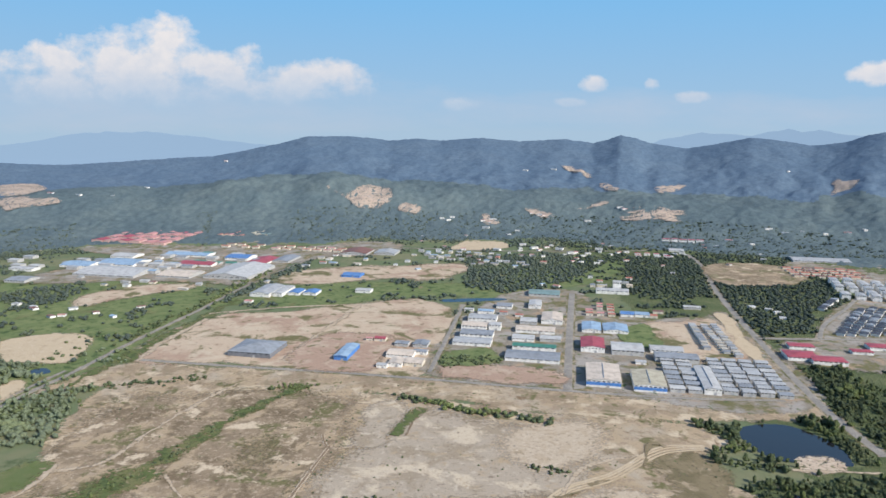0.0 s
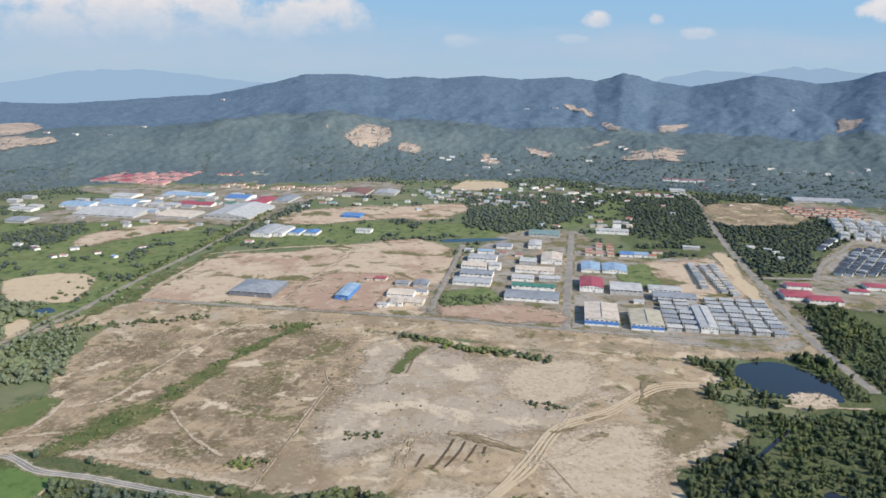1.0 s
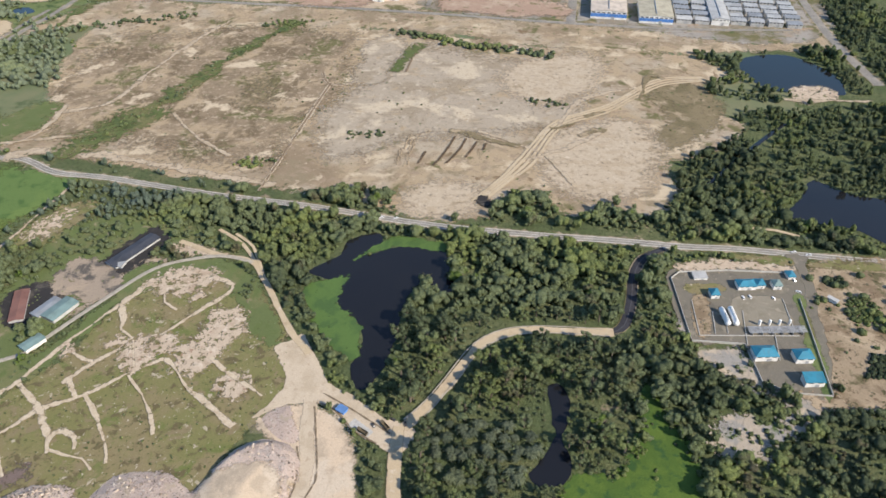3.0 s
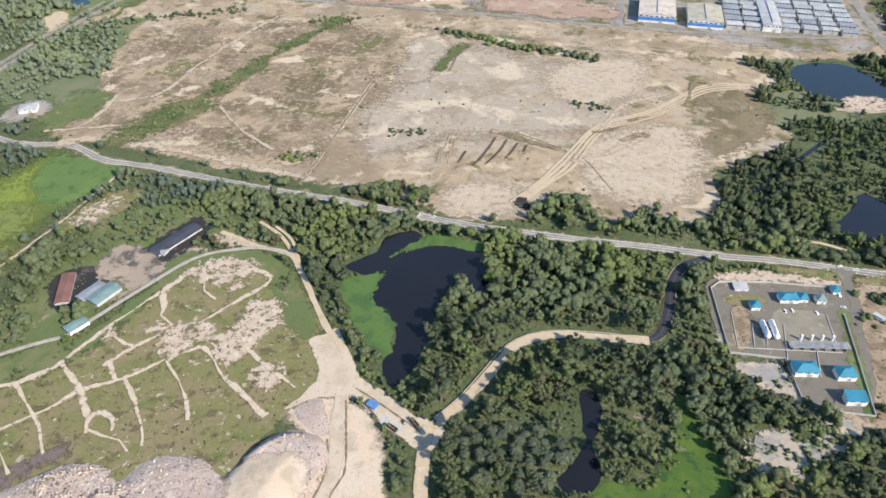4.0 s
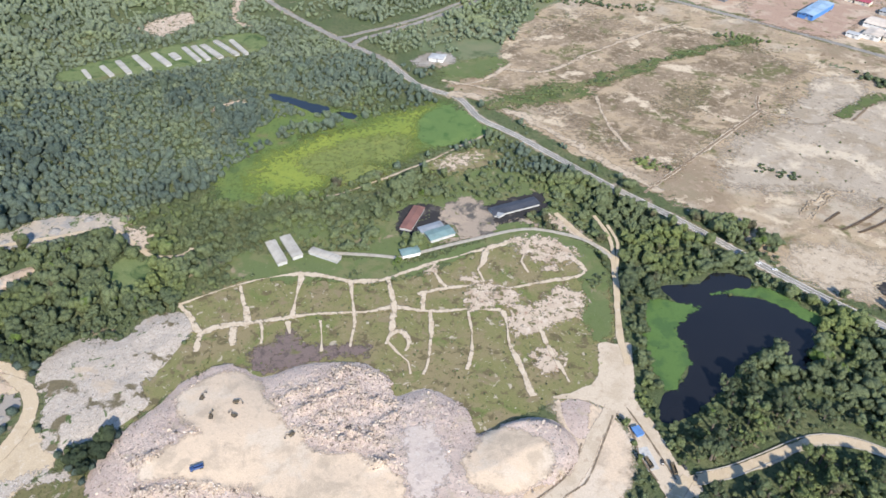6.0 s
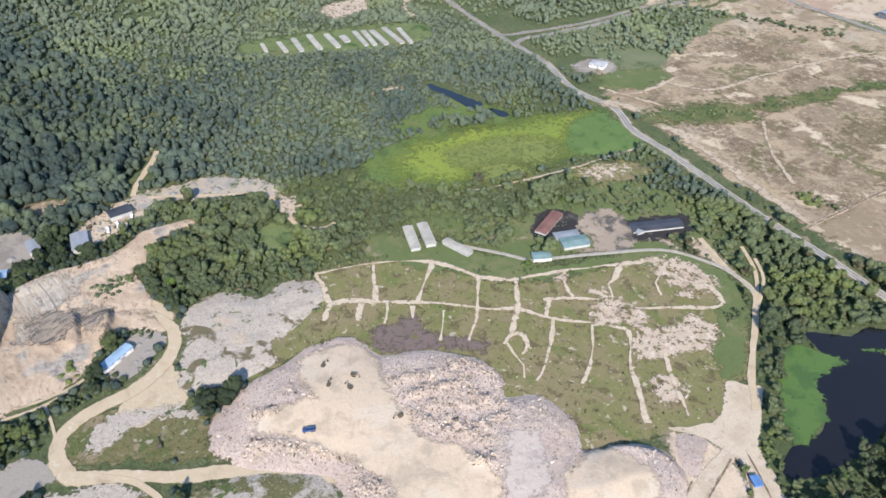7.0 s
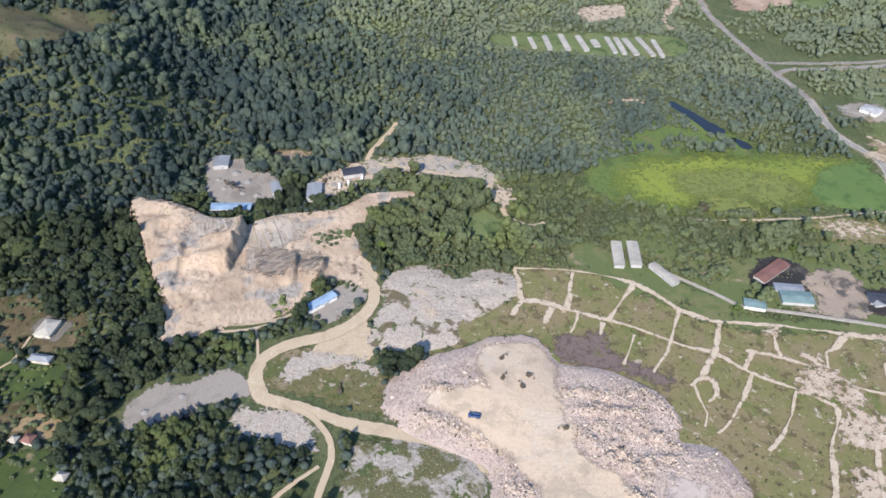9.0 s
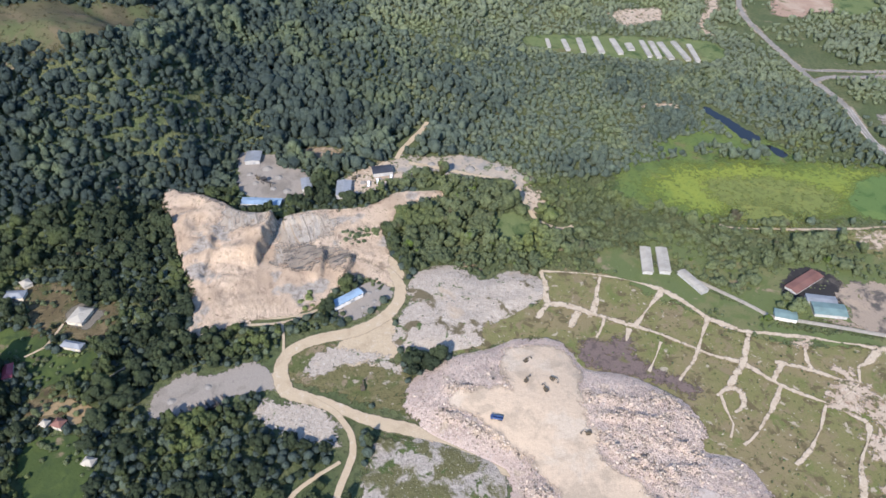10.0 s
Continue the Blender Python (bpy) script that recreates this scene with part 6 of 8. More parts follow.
factory((350, 1204, 18, 13, 5, -10.3), "white", "white", windows=False)
factory((308, 1425, 38, 62, 6.5, -10.3), "skyblue", "white")
factory((355, 1416, 49, 57, 6.5, -10.3), "skyblue", "white")
factory((59, 1313, 72, 38, 6.5, -10.3), "grey", "white")
factory((70, 1361, 64, 35, 9, -10.3), "slate", "white")
factory((68, 1421, 52, 35, 9, -10.3), "beige", "white")
factory((109, 1414, 24, 22, 12, -10.3), "white", "white")
factory((88, 1482, 60, 37, 9, -10.3), "grey", "white")
factory((163, 1226, 96, 49, 6.5, -10.3), "slate", "white", label="long hall with blue-grey roof and white walls")
factory((172, 1277, 80, 21, 9, -10.3), "green", "white")
factory((159, 1341, 42, 29, 6.5, -10.3), "white", "white")
factory((211, 1338, 40, 24, 6.5, -10.3), "white", "grey")
factory((190, 1401, 78, 36, 6.5, -10.3), "beige", "white")
factory((237, 1488, 44, 69, 9, -10.3), "beige", "white")
factory((184, 1467, 35, 34, 7, -10.3), "white", "grey")
factory((216, 1612, 28, 52, 9, -10.3), "white", "white")
factory((254, 1731, 75, 52, 7, -10.3), "seagreen", "grey")
factory((144, 1599, 35, 34, 6.5, -10.3), "slate", "white")
factory((98, 1544, 35, 19, 7, -10.3), "skyblue", "white")
factory((61, 1559, 20, 13, 6, -10.3), "white", "white")
factory((429, 1762, 80, 32, 9, -10.3), "white", "white", label="white factory with a tall tower beside the wood")
factory((446, 1784, 21, 8, 26, -10.3), "white", "white", style="mono", rise=1, label="tall white process tower of a factory")
factory((410, 1537, 29, 28, 6.5, -10.3), "blue", "white")
factory((442, 1534, 31, 27, 6.5, -10.3), "skyblue", "white")
factory((577, 1606, 38, 17, 6, -10.3), "white", "grey")
factory((-334, 1249, 80, 77, 9, -10.3), "slate", "dark", style="hip", rise=7, label="broad hall with a grey hipped roof and dark walls")
factory((-170, 1235, 24, 76, 9, -10.3), "skyblue", "blue", label="blue-walled hall with a pale blue roof")
factory((-72, 1233, 48, 35, 6.5, -10.3), "beige", "white")
factory((-77, 1184, 24, 32, 7, -10.3), "beige", "white")
factory((-46, 1186, 31, 30, 7, -10.3), "beige", "cream")
factory((-101, 1167, 18, 12, 6, -10.3), "white", "white")
factory((-74, 1294, 25, 19, 6.5, -10.3), "slate", "grey")
factory((-38, 1294, 27, 30, 6.5, -10.3), "slate", "grey")
factory((-38, 1244, 25, 15, 6.5, -10.3), "slate", "white")
factory((-117, 1321, 22, 16, 7, -10.3), "red", "cream")
factory((-138, 1322, 13, 8, 6, -10.3), "pink", "cream")
factory((-430, 1717, 49, 101, 9, -10.3), "grey", "white")
factory((-390, 1714, 24, 85, 9, -10.3), "white", "white")
factory((-358, 1712, 29, 47, 6.5, -10.3), "blue", "white")
factory((-320, 1711, 33, 41, 6.5, -10.3), "blue", "white")
factory((-195, 1736, 38, 27, 7, -10.3), "white", "white")
factory((-247, 1928, 51, 47, 6.5, -10.3), "blue", "blue")
factory((-900, 1930, 181, 122, 6.5, -10.3), "white", "grey")
factory((-1046, 2032, 91, 74, 6.5, -10.3), "skyblue", "white")
factory((-939, 2067, 115, 95, 6.5, -10.3), "skyblue", "white")
factory((-563, 1947, 127, 180, 9, -10.3), "white", "grey")
factory((-715, 1910, 95, 87, 6.5, -10.3), "beige", "grey")
factory((-717, 2064, 106, 57, 6.5, -10.3), "red", "white")
factory((-623, 2168, 74, 71, 9, -10.3), "blue", "white")
factory((-546, 2119, 64, 109, 6.5, -10.3), "red", "white")
factory((-1093, 1814, 58, 56, 6.5, -10.3), "slate", "grey")
factory((-1169, 1954, 73, 34, 6.5, -10.3), "white", "white")
factory((-980, 2181, 76, 61, 6.5, -10.3), "white", "white")
factory((-799, 2217, 142, 58, 6.5, -10.3), "skyblue", "white")
factory((-480, 2157, 52, 103, 6.5, -10.3), "slate", "grey")
factory((-280, 2306, 87, 97, 6.5, -10.3), "rust", "grey")
factory((-183, 2302, 70, 74, 6.5, -10.3), "grey", "grey")
factory((800, 2418, 48, 45, 6.5, -10.3), "white", "white")
factory((1208, 2257, 173, 72, 6.5, -10.3), "grey", "grey")

# rows of small workshops, one behind the other
TOWN = -10.3
ux, uy = Vector((math.cos(radians(TOWN)), math.sin(radians(TOWN)))), Vector((-math.sin(radians(TOWN)), math.cos(radians(TOWN))))
rows_rnd = random.Random(4)


def rows(corner, cols, step_x, lines, step_y, w, d, h, roofs, wall, label, name, group, style="gable", rot=TOWN, gap=0.06, category="building", windows=True):
    a, b = Vector((math.cos(radians(rot)), math.sin(radians(rot)))), Vector((-math.sin(radians(rot)), math.cos(radians(rot))))
    master = {}
    for i in range(cols):
        for j in range(lines):
            if rows_rnd.random() < gap:
                continue
            p = Vector(corner) + a * (i * step_x) + b * (j * step_y + rows_rnd.uniform(-1, 1))
            kind = rows_rnd.choice(roofs)
            if kind not in master:
                master[kind] = building(p.x, p.y, w, d, h, rot, kind, wall, label.format(NAMES.get(kind, kind)), style, name=name, category=category, group=group, windows=windows)
            else:
                c = copy_thing(master[kind], pose(p.x, p.y, 0, 0, 0, rot + rows_rnd.uniform(-1, 1)))
                c.scale = (rows_rnd.uniform(0.85, 1.06), rows_rnd.uniform(0.85, 1.06), rows_rnd.uniform(0.85, 1.2))


SHOP = "small workshop with a {} metal roof and grey walls"
rows((371.4, 1072.1), 2, 27, 7, 24, 22, 17, 7, ("slate", "grey", "grey", "white"), "grey", SHOP, "workshop", "workshops in rows")
rows((451.4, 1062.8), 4, 27, 8, 22, 22, 16, 7, ("slate", "grey", "grey", "white"), "grey", SHOP, "workshop", "workshops in rows")
def terrace(p, q, n, w, d, h, roofs, wall, label, group, windows=False):
    """Houses of one row, from p to q, each built on its own plot."""
    p, q = Vector(p), Vector(q)
    turn = math.degrees(math.atan2(q.y - p.y, q.x - p.x)) + 90
    master = {}
    for i in range(n):
        c = p + (q - p) * ((i + 0.5) / n)
        kind = rows_rnd.choice(roofs)
        if kind not in master:
            master[kind] = building(c.x, c.y, w, d, h, turn, kind, wall, label.format(NAMES.get(kind, kind)), name="terraced_house", group=group, windows=windows)
        else:
            k = copy_thing(master[kind], pose(c.x, c.y, 0, 0, 0, turn + rows_rnd.uniform(-1, 1)))
            k.scale = (rows_rnd.uniform(0.9, 1.1), rows_rnd.uniform(0.85, 1.0), rows_rnd.uniform(0.8, 1.2))


for p, q in (((526, 1461), (496, 1282)), ((548, 1454), (525, 1260)), ((570, 1459), (538, 1237))):
    terrace(p, q, 12, 12, 12, 6.5, ("grey", "slate", "weathered"), "grey", "half-built terraced house with a {} roof", "half-built houses")
rows((326.5, 1536.4), 3, 24, 4, 28, 15, 13, 7, ("pink", "brick"), "cream", "semi-detached house with a {} roof", "house", "pink-roofed houses", gap=0.2)
# housing estates
for p, q in (((803, 1392), (972, 1609)), ((822, 1388), (1010, 1625)), ((848, 1390), (1019, 1607)), ((872, 1390), (1040, 1600)), ((900, 1392), (1060, 1590)), ((875, 1604), (962, 1705)), ((930, 1400), (1080, 1580))):
    terrace(p, q, 13, 15, 17, 6, ("dark", "dark", "slate"), "white", "terraced house under a {} tiled roof", "dark-roofed terraces")
rows((1003.7, 1736.5), 6, 34, 5, 46, 20, 34, 14, ("white", "grey"), "white", "white apartment block with a {} roof", "apartment_block", "white apartment blocks", rot=-20, style="gable_y", gap=0.1)
rows((1016.4, 2001.8), 7, 30, 4, 40, 24, 18, 6, ("brick", "brick", "rust"), "cream", "house row with a {} tile roof", "terraced_house", "orange-roofed terraces", windows=False)
patch("estate_ground", [(-1156, 2267), (-1396, 2864), (-1078, 2968), (-819, 2293)], 0.2, M_TOWN, 14, 10, "ground of a housing estate", 8)
patch("estate_ground", [(-773, 2353), (-917, 2984), (-684, 3008), (-560, 2370)], 0.2, M_TOWN, 14, 10, "ground of a housing estate", 8)
rows((-1195.2, 2464.8), 6, 47, 4, 78, 42, 50, 10, ("pink", "pink", "red"), "pink", "low apartment block with a {} roof", "apartment_block", "red-roofed apartment blocks", gap=0.05, windows=False)
rows((-827.6, 2633.1), 5, 20, 3, 55, 16, 40, 8, ("pink", "brick"), "cream", "terraced block with a {} roof", "terraced_house", "pink terraces", windows=False)
rows((-736.4, 2670.5), 5, 20, 3, 50, 16, 36, 8, ("seagreen", "olive"), "cream", "terraced block with a {} roof", "terraced_house", "green-roofed terraces", windows=False)
rows((-734.2, 2379.8), 12, 36, 2, 44, 26, 16, 7, ("brick", "rust", "pink"), "cream", "terraced house with a {} roof", "terraced_house", "brick-roofed terraces", windows=False, gap=0.15)
rows((823.8, 2609.2), 5, 30, 1, 40, 27, 16, 16, ("red",), "white", "white apartment block with a red roof", "apartment_block", "far apartment blocks", gap=0)
rows((639.6, 2296.8), 4, 30, 2, 40, 18, 14, 7, ("pink", "red", "white"), "white", "small house with a {} roof", "house", "far houses", gap=0.2, windows=False)
rows((-1274.4, 2014.5), 9, 60, 3, 60, 34, 26, 8, ("grey", "slate", "white", "skyblue"), "grey", "factory hall with a {} sheet roof", "factory", "far factory halls", gap=0.4, windows=False)
rows((-879.3, 2042.1), 8, 50, 4, 70, 34, 30, 8, ("grey", "slate", "white", "red", "green"), "grey", "factory hall with a {} sheet roof", "factory", "far factory halls", gap=0.35, windows=False)
# smaller halls and houses crowded between the large ones
small_rnd = random.Random(21)
for corner, nx_, ny_, sx_, sy_ in (((-1052.8, 1796.2), 16, 9, 38, 62), ((-506.5, 2068.2), 8, 4, 34, 70), ((-146.1, 2168.3), 14, 4, 34, 60), ((354.5, 1848.2), 5, 3, 34, 50), ((121.7, 1447.2), 4, 4, 26, 40), ((421.7, 1531.5), 6, 2, 26, 34)):
    for i in range(nx_):
        for j in range(ny_):
            if small_rnd.random() < 0.55:
                continue
            p = Vector(corner) + ux * (i * sx_ + small_rnd.uniform(-9, 9)) + uy * (j * sy_ + small_rnd.uniform(-16, 16))
            if not free(np.array([p.x]), np.array([p.y]), 7.0)[0] and small_rnd.random() < 0.75:
                continue
            tint = small_rnd.choice(("white", "grey", "slate", "grey", "rust", "skyblue", "brick", "beige"))
            building(p.x, p.y, small_rnd.uniform(12, 26), small_rnd.uniform(10, 18), small_rnd.uniform(4, 6.5), TOWN + small_rnd.choice((0, 0, 90, 8)), tint, small_rnd.choice(("white", "grey", "cream")),
                     f"small building with a {NAMES.get(tint, tint)} metal roof", name="small_building", group="small town buildings", windows=False)
# red school
for dims in ((651, 1247, 53, 45, 8, -10.3), (686, 1218, 57, 33, 9, -10.3), (680, 1305, 45, 25, 8, -10.3), (779, 1276, 36, 19, 7, -10.3), (829, 1306, 40, 29, 8, -10.3)):
    building(*dims, "red", "white", "school building with a crimson roof and white walls", "hip", name="school", group="school buildings")
# scattered village houses between trees
house_rnd = random.Random(9)
for k, (hx, hy) in enumerate([(-906, 1537), (-807, 1469), (-825, 1459), (-748, 1496), (-697, 1465), (-897, 1522), (-813, 1527), (-957, 1560), (-450, 1615), (-673, 1550), (-141, 2094), (-71, 2029), (-44, 2277), (-7, 2323), (160, 2314), (260, 2378), (322, 2273), (402, 2311), (482, 2339), (553, 2322), (264, 1843), (298, 1824), (663, 2019), (723, 1624), (752, 1599), (749, 1524), (760, 1574), (884, 2166)]):
    building(hx, hy, house_rnd.uniform(12, 20), house_rnd.uniform(9, 13), 4.5, house_rnd.uniform(-40, 40), house_rnd.choice(("white", "grey", "pink", "rust", "skyblue")), "white",
             "village house with a metal roof among trees", name="house", group="village houses", windows=False)

for ha, hr in [(-0.12, 2955), (0.38, 2940), (0.7, 2980), (3.21, 2950), (3.72, 2930), (3.99, 2970), (7.05, 3055), (7.72, 3040), (8.04, 3030), (13.94, 3125), (14.29, 3105), (11.51, 3000), (3.45, 2850), (5.29, 2730), (5.96, 2815), (1.66, 2375), (4.41, 2380), (6.45, 2505), (7.37, 2440), (9.39, 2435), (10.3, 2360), (12.49, 2470), (23.63, 2780), (24.69, 3020), (25.83, 3000), (26.93, 3040), (28.38, 3045), (29.77, 3090), (30.78, 3140), (-28.89, 3425), (-27.13, 3335), (-24.92, 3305), (-22.6, 3495), (-16.91, 4345), (22.05, 2825), (8.7, 3900), (25.65, 4000), (6.49, 3920)]:
    hx, hy = hr * math.sin(radians(ha)), hr * math.cos(radians(ha))
    hz = float(far_relief(np.array([ha]), np.array([float(hr)]))[0]) + 3.0
    building(hx, hy, house_rnd.uniform(14, 30), house_rnd.uniform(10, 16), 6, house_rnd.uniform(-30, 30), house_rnd.choice(("white", "grey", "pink", "white")), "white",
             "pale house on a wooded slope", name="house", group="hillside houses", windows=False, z=hz)

for k in range(64):
    ha, hr = house_rnd.uniform(-2, 27), house_rnd.uniform(2180, 2720)
    hx, hy = hr * math.sin(radians(ha)), hr * math.cos(radians(ha))
    if free(np.array([hx]), np.array([hy]), 6.0)[0]:
        building(hx, hy, house_rnd.uniform(10, 20), house_rnd.uniform(8, 13), 5, house_rnd.uniform(-40, 40), house_rnd.choice(("white", "white", "grey", "pink", "brick")), "white",
                 "small pale house among the valley woods", name="house", group="valley houses", windows=False, z=max(0.0, float(far_relief(np.array([ha]), np.array([hr]))[0])))

# ---------------------------------------------------------------- sheds round the landfill
SHED = dict(name="shed", category="shed", windows=False)
for dims in ((-413.2, 320.1, 34.6, 8.6, 4, 154), (-408.3, 333.9, 33.7, 9.2, 4, 155)):
    building(*dims, "weathered", "grey", "long pale-grey-roofed livestock shed", group="livestock sheds", **SHED)
building(-375.4, 342.9, 29.8, 7.1, 4, -171, "weathered", "grey", "long pale-grey-roofed livestock shed beside a lane", group="livestock sheds", **SHED)
building(-346.5, 433.5, 11.0, 38.0, 3, 17, "rust", "grey", "open charcoal shed with a rusty red roof", **SHED)
building(-310.5, 428.0, 14.0, 25.0, 4, -27, "seagreen", "grey", "workshop shed with a pale teal roof", **SHED)
building(-323.0, 431.0, 9.0, 23.0, 3.4, -28, "slate", "grey", "lean-to with a dark grey roof beside a workshop", **SHED)
building(-316.2, 390.3, 9.4, 16.4, 4, -34, "seagreen", "white", "small office with pale teal roof and white walls", name="office", category="building")
building(-277.3, 506.4, 49.7, 13.2, 3, 59, "dark", "grey", "long black-roofed charcoal shed on sooty ground", **SHED)
building(-284.3, 487.6, 10.6, 7.3, 3, -16, "grey", "grey", "small grey-roofed lean-to on black ground", **SHED)
building(-442.9, 57.0, 27.8, 7.4, 5, 112, "skyblue", "white", "blue-roofed workshop beside the quarry", name="shed", category="shed")
for dims, tint in (((-697.8, 7.3, 15.5, 20.0, 5, 76), "slate"), ((-626.8, 53.2, 9.6, 19.7, 5, 85), "slate"), ((-607.0, 87.8, 14.0, 26.4, 5, 76), "slate"), ((-629.5, 133.1, 20.2, 13.9, 5, 85), "dark"), ((-609.5, 5.8, 39.2, 10.7, 4, 69), "skyblue")):
    building(*dims, tint, "grey", f"quarry-yard shed with a {NAMES[tint]} roof", group="quarry sheds", **SHED)
for dims, tint in (((-489.0, -152.0, 13.0, 17.0, 4, 62), "weathered"), ((-455.3, -154.9, 16.6, 6.2, 4, 60), "slate"), ((-532.2, -205.8, 16.2, 9.3, 4, 77), "slate"), ((-440.9, -198.3, 6.0, 14.6, 4, 94), "red"), ((-378.0, -157.5, 7.5, 6.4, 4, 55), "rust"), ((-382.0, -167.0, 5.0, 4.4, 3, 55), "weathered"), ((-546.0, -199.0, 9.0, 7.0, 4, 30), "weathered"), ((-339.1, -135.9, 7.5, 5.6, 3, 59), "weathered")):
    building(*dims, tint, "cream", f"village house with a {NAMES.get(tint, tint)} metal roof", "hip", name="house", group="kampung houses", rise=2)
for a in ((-893.9, 442.5, 28.4, 4.6, 3, -17), (-879.9, 463.5, 37.7, 5.8, 3, -14), (-872.5, 483.9, 48.5, 6.6, 3, -17), (-865.5, 507.5, 56.0, 7.4, 3, -16), (-853.0, 529.6, 52.3, 7.4, 3, -14), (-833.4, 564.9, 56.1, 6.0, 3, -17), (-826.3, 575.5, 56.0, 6.8, 3, -18), (-818.2, 587.7, 57.1, 7.6, 3, -14), (-811.3, 607.5, 65.0, 6.8, 3, -13), (-799.3, 620.0, 57.9, 6.1, 3, -20), (-846.0, 547.0, 22.0, 9.0, 3, -14)):
    building(*a, "weathered", "grey", "long grey-roofed poultry shed in a clearing", group="poultry sheds", **SHED)
building(-547.0, 750.6, 20.0, 17.0, 5, 19, "white", "white", "white house with a pale hipped roof", "hip", name="house", windows=True)
building(-70.0, 325.0, 6.5, 5.0, 3, -33, "blue", "blue", "small blue gate hut beside the truck yard", name="hut", category="hut", windows=False)
# ---------------------------------------------------------------- the gas plant
for dims, tint in (((245, 376, 17, 11, 6, 1), "teal"), ((273, 373, 13, 10, 6, 1), "teal"), ((258, 456, 15, 9, 5, 1), "teal"), ((270, 457, 7, 8, 5, 1), "teal"), ((284, 456, 7, 8, 5, 1), "seagreen"), ((228, 445, 7, 8, 5, 1), "teal")):
    building(*dims, tint, "white", "plant building with a teal-blue hipped roof", "hip", name="plant_building", group="plant buildings", rise=dims[3] * 0.3)
building(271, 349, 14, 8, 6, 1, "teal", "white", "plant building with a teal-blue sloped roof", "mono", name="plant_building", group="plant buildings", rise=2)
building(301, 469, 6, 8, 4, 1, "teal", "white", "small gatehouse with a blue roof", "hip", name="gatehouse", rise=1.5)
building(223, 469, 11, 8, 3, 1, "white", "white", "white site container beside a plant", "mono", name="container", category="container", rise=0.1, windows=False)
building(324, 437, 3, 8, 4, 40, "white", "white", "small white hut on bare sand", "gable", name="hut", category="hut", windows=False)


def tube(p, q, r, n=14, cap=0.0):
    """A round bar between two points; cap: length of domed ends."""
    p, q = Vector(p), Vector(q)
    ax = (q - p).normalized()
    s = ax.orthogonal().normalized()
    t = ax.cross(s)
    rings = [(p - ax * cap * k, r * math.sqrt(max(0.02, 1 - k * k))) for k in (1.0, 0.8, 0.45)] if cap else []
    rings += [(p, r), (q, r)]
    rings += [(q + ax * cap * k, r * math.sqrt(max(0.02, 1 - k * k))) for k in (0.45, 0.8, 1.0)] if cap else []
    v = [tuple(c + (s * math.cos(6.2832 * i / n) + t * math.sin(6.2832 * i / n)) * rr) for c, rr in rings for i in range(n)]
    f = [(k * n + i, k * n + (i + 1) % n, (k + 1) * n + (i + 1) % n, (k + 1) * n + i) for k in range(len(rings) - 1) for i in range(n)]
    return v, f + [tuple(range(n - 1, -1, -1)), tuple(range(len(v) - n, len(v)))]


M_WHITE = plain("white_tank_paint", (0.75, 0.75, 0.73), 0.4, dirt=0.2)
for (ax_, ay_), (bx_, by_) in (((227.6, 424.6), (228.0, 408.4)), ((235.0, 425.4), (234.5, 407.9))):
    tank = tagged(new("storage_tank"), "white horizontal gas storage tank on concrete saddles", "tank", "gas tanks")
    tank.matrix_world = pose(ax_, ay_, 0)
    q = Vector((bx_ - ax_, by_ - ay_, 0))
    part("vessel", *tube((0, 0, 4), (q.x, q.y, 4), 2.3, 20, 1.6), M_WHITE, tank)
    for k in (0.15, 0.5, 0.85):
        c = q * k
        part("saddle", *box(c.x - 1.8, c.x + 1.8, c.y - 0.5, c.y + 0.5, 0, 2.6), M_CONC, tank)
    part("walkway", *tube((q.x * 0.05, q.y * 0.05, 6.8), (q.x * 0.95, q.y * 0.95, 6.8), 0.25, 6), M_STEEL, tank)
    part("manhole", *tube((q.x * 0.5, q.y * 0.5, 6.1), (q.x * 0.5, q.y * 0.5, 7.2), 0.6, 10), M_STEEL, tank)


def wall_run(name, line, height, thick, mat, label):
    v, f = [], []
    for (ax_, ay_), (bx_, by_) in zip(line[:-1], line[1:]):
        e = Vector((bx_ - ax_, by_ - ay_, 0))
        n = Vector((-e.y, e.x, 0)).normalized() * thick / 2
        base = [(ax_ - n.x, ay_ - n.y), (bx_ - n.x, by_ - n.y), (bx_ + n.x, by_ + n.y), (ax_ + n.x, ay_ + n.y)]
        s = ([(a, b, z) for z in (0, height) for a, b in base], [(3, 2, 1, 0), (4, 5, 6, 7), (0, 1, 5, 4), (1, 2, 6, 5), (2, 3, 7, 6), (3, 0, 4, 7)])
        v, f = join((v, f), s)
    return tagged(new(name, mesh_of(name, v, f, (mat,))), label, "wall", kind="structure")


wall_run("plant_wall", [(298, 440), (281, 336), (251, 339), (235, 350), (235, 388), (195, 392), (198, 467), (207, 475), (249, 477), (305, 473)], 2.2, 0.4, M_CONC, "pale concrete boundary wall of a plant")
for line in ([(221, 425), (216, 400)], [(231, 426), (226, 400)], [(246, 426), (237, 387)], [(208, 439), (203, 398), (281, 397)], [(263, 401), (256, 371)], [(284, 440), (280, 407)]):
    wall_run("bund_wall", line, 1.2, 0.5, M_CONC, "low concrete bund wall between tanks")
pipes = tagged(new("pipe_rack"), "grey pipe rack with pumps and vessels", "pipework")
pipes.matrix_world = pose(249.8, 401.5, 0, 0, 0, 1)
for k in range(6):
    part("pipe", *tube((-8, k * 1.3 - 3, 3.2), (38, k * 1.3 - 3, 3.2), 0.35, 8), M_STEEL, pipes)
for k in range(6):
    part("post", *box(-6 + k * 8, -5.4 + k * 8, -4, 4.5, 0, 3), M_STEEL, pipes)
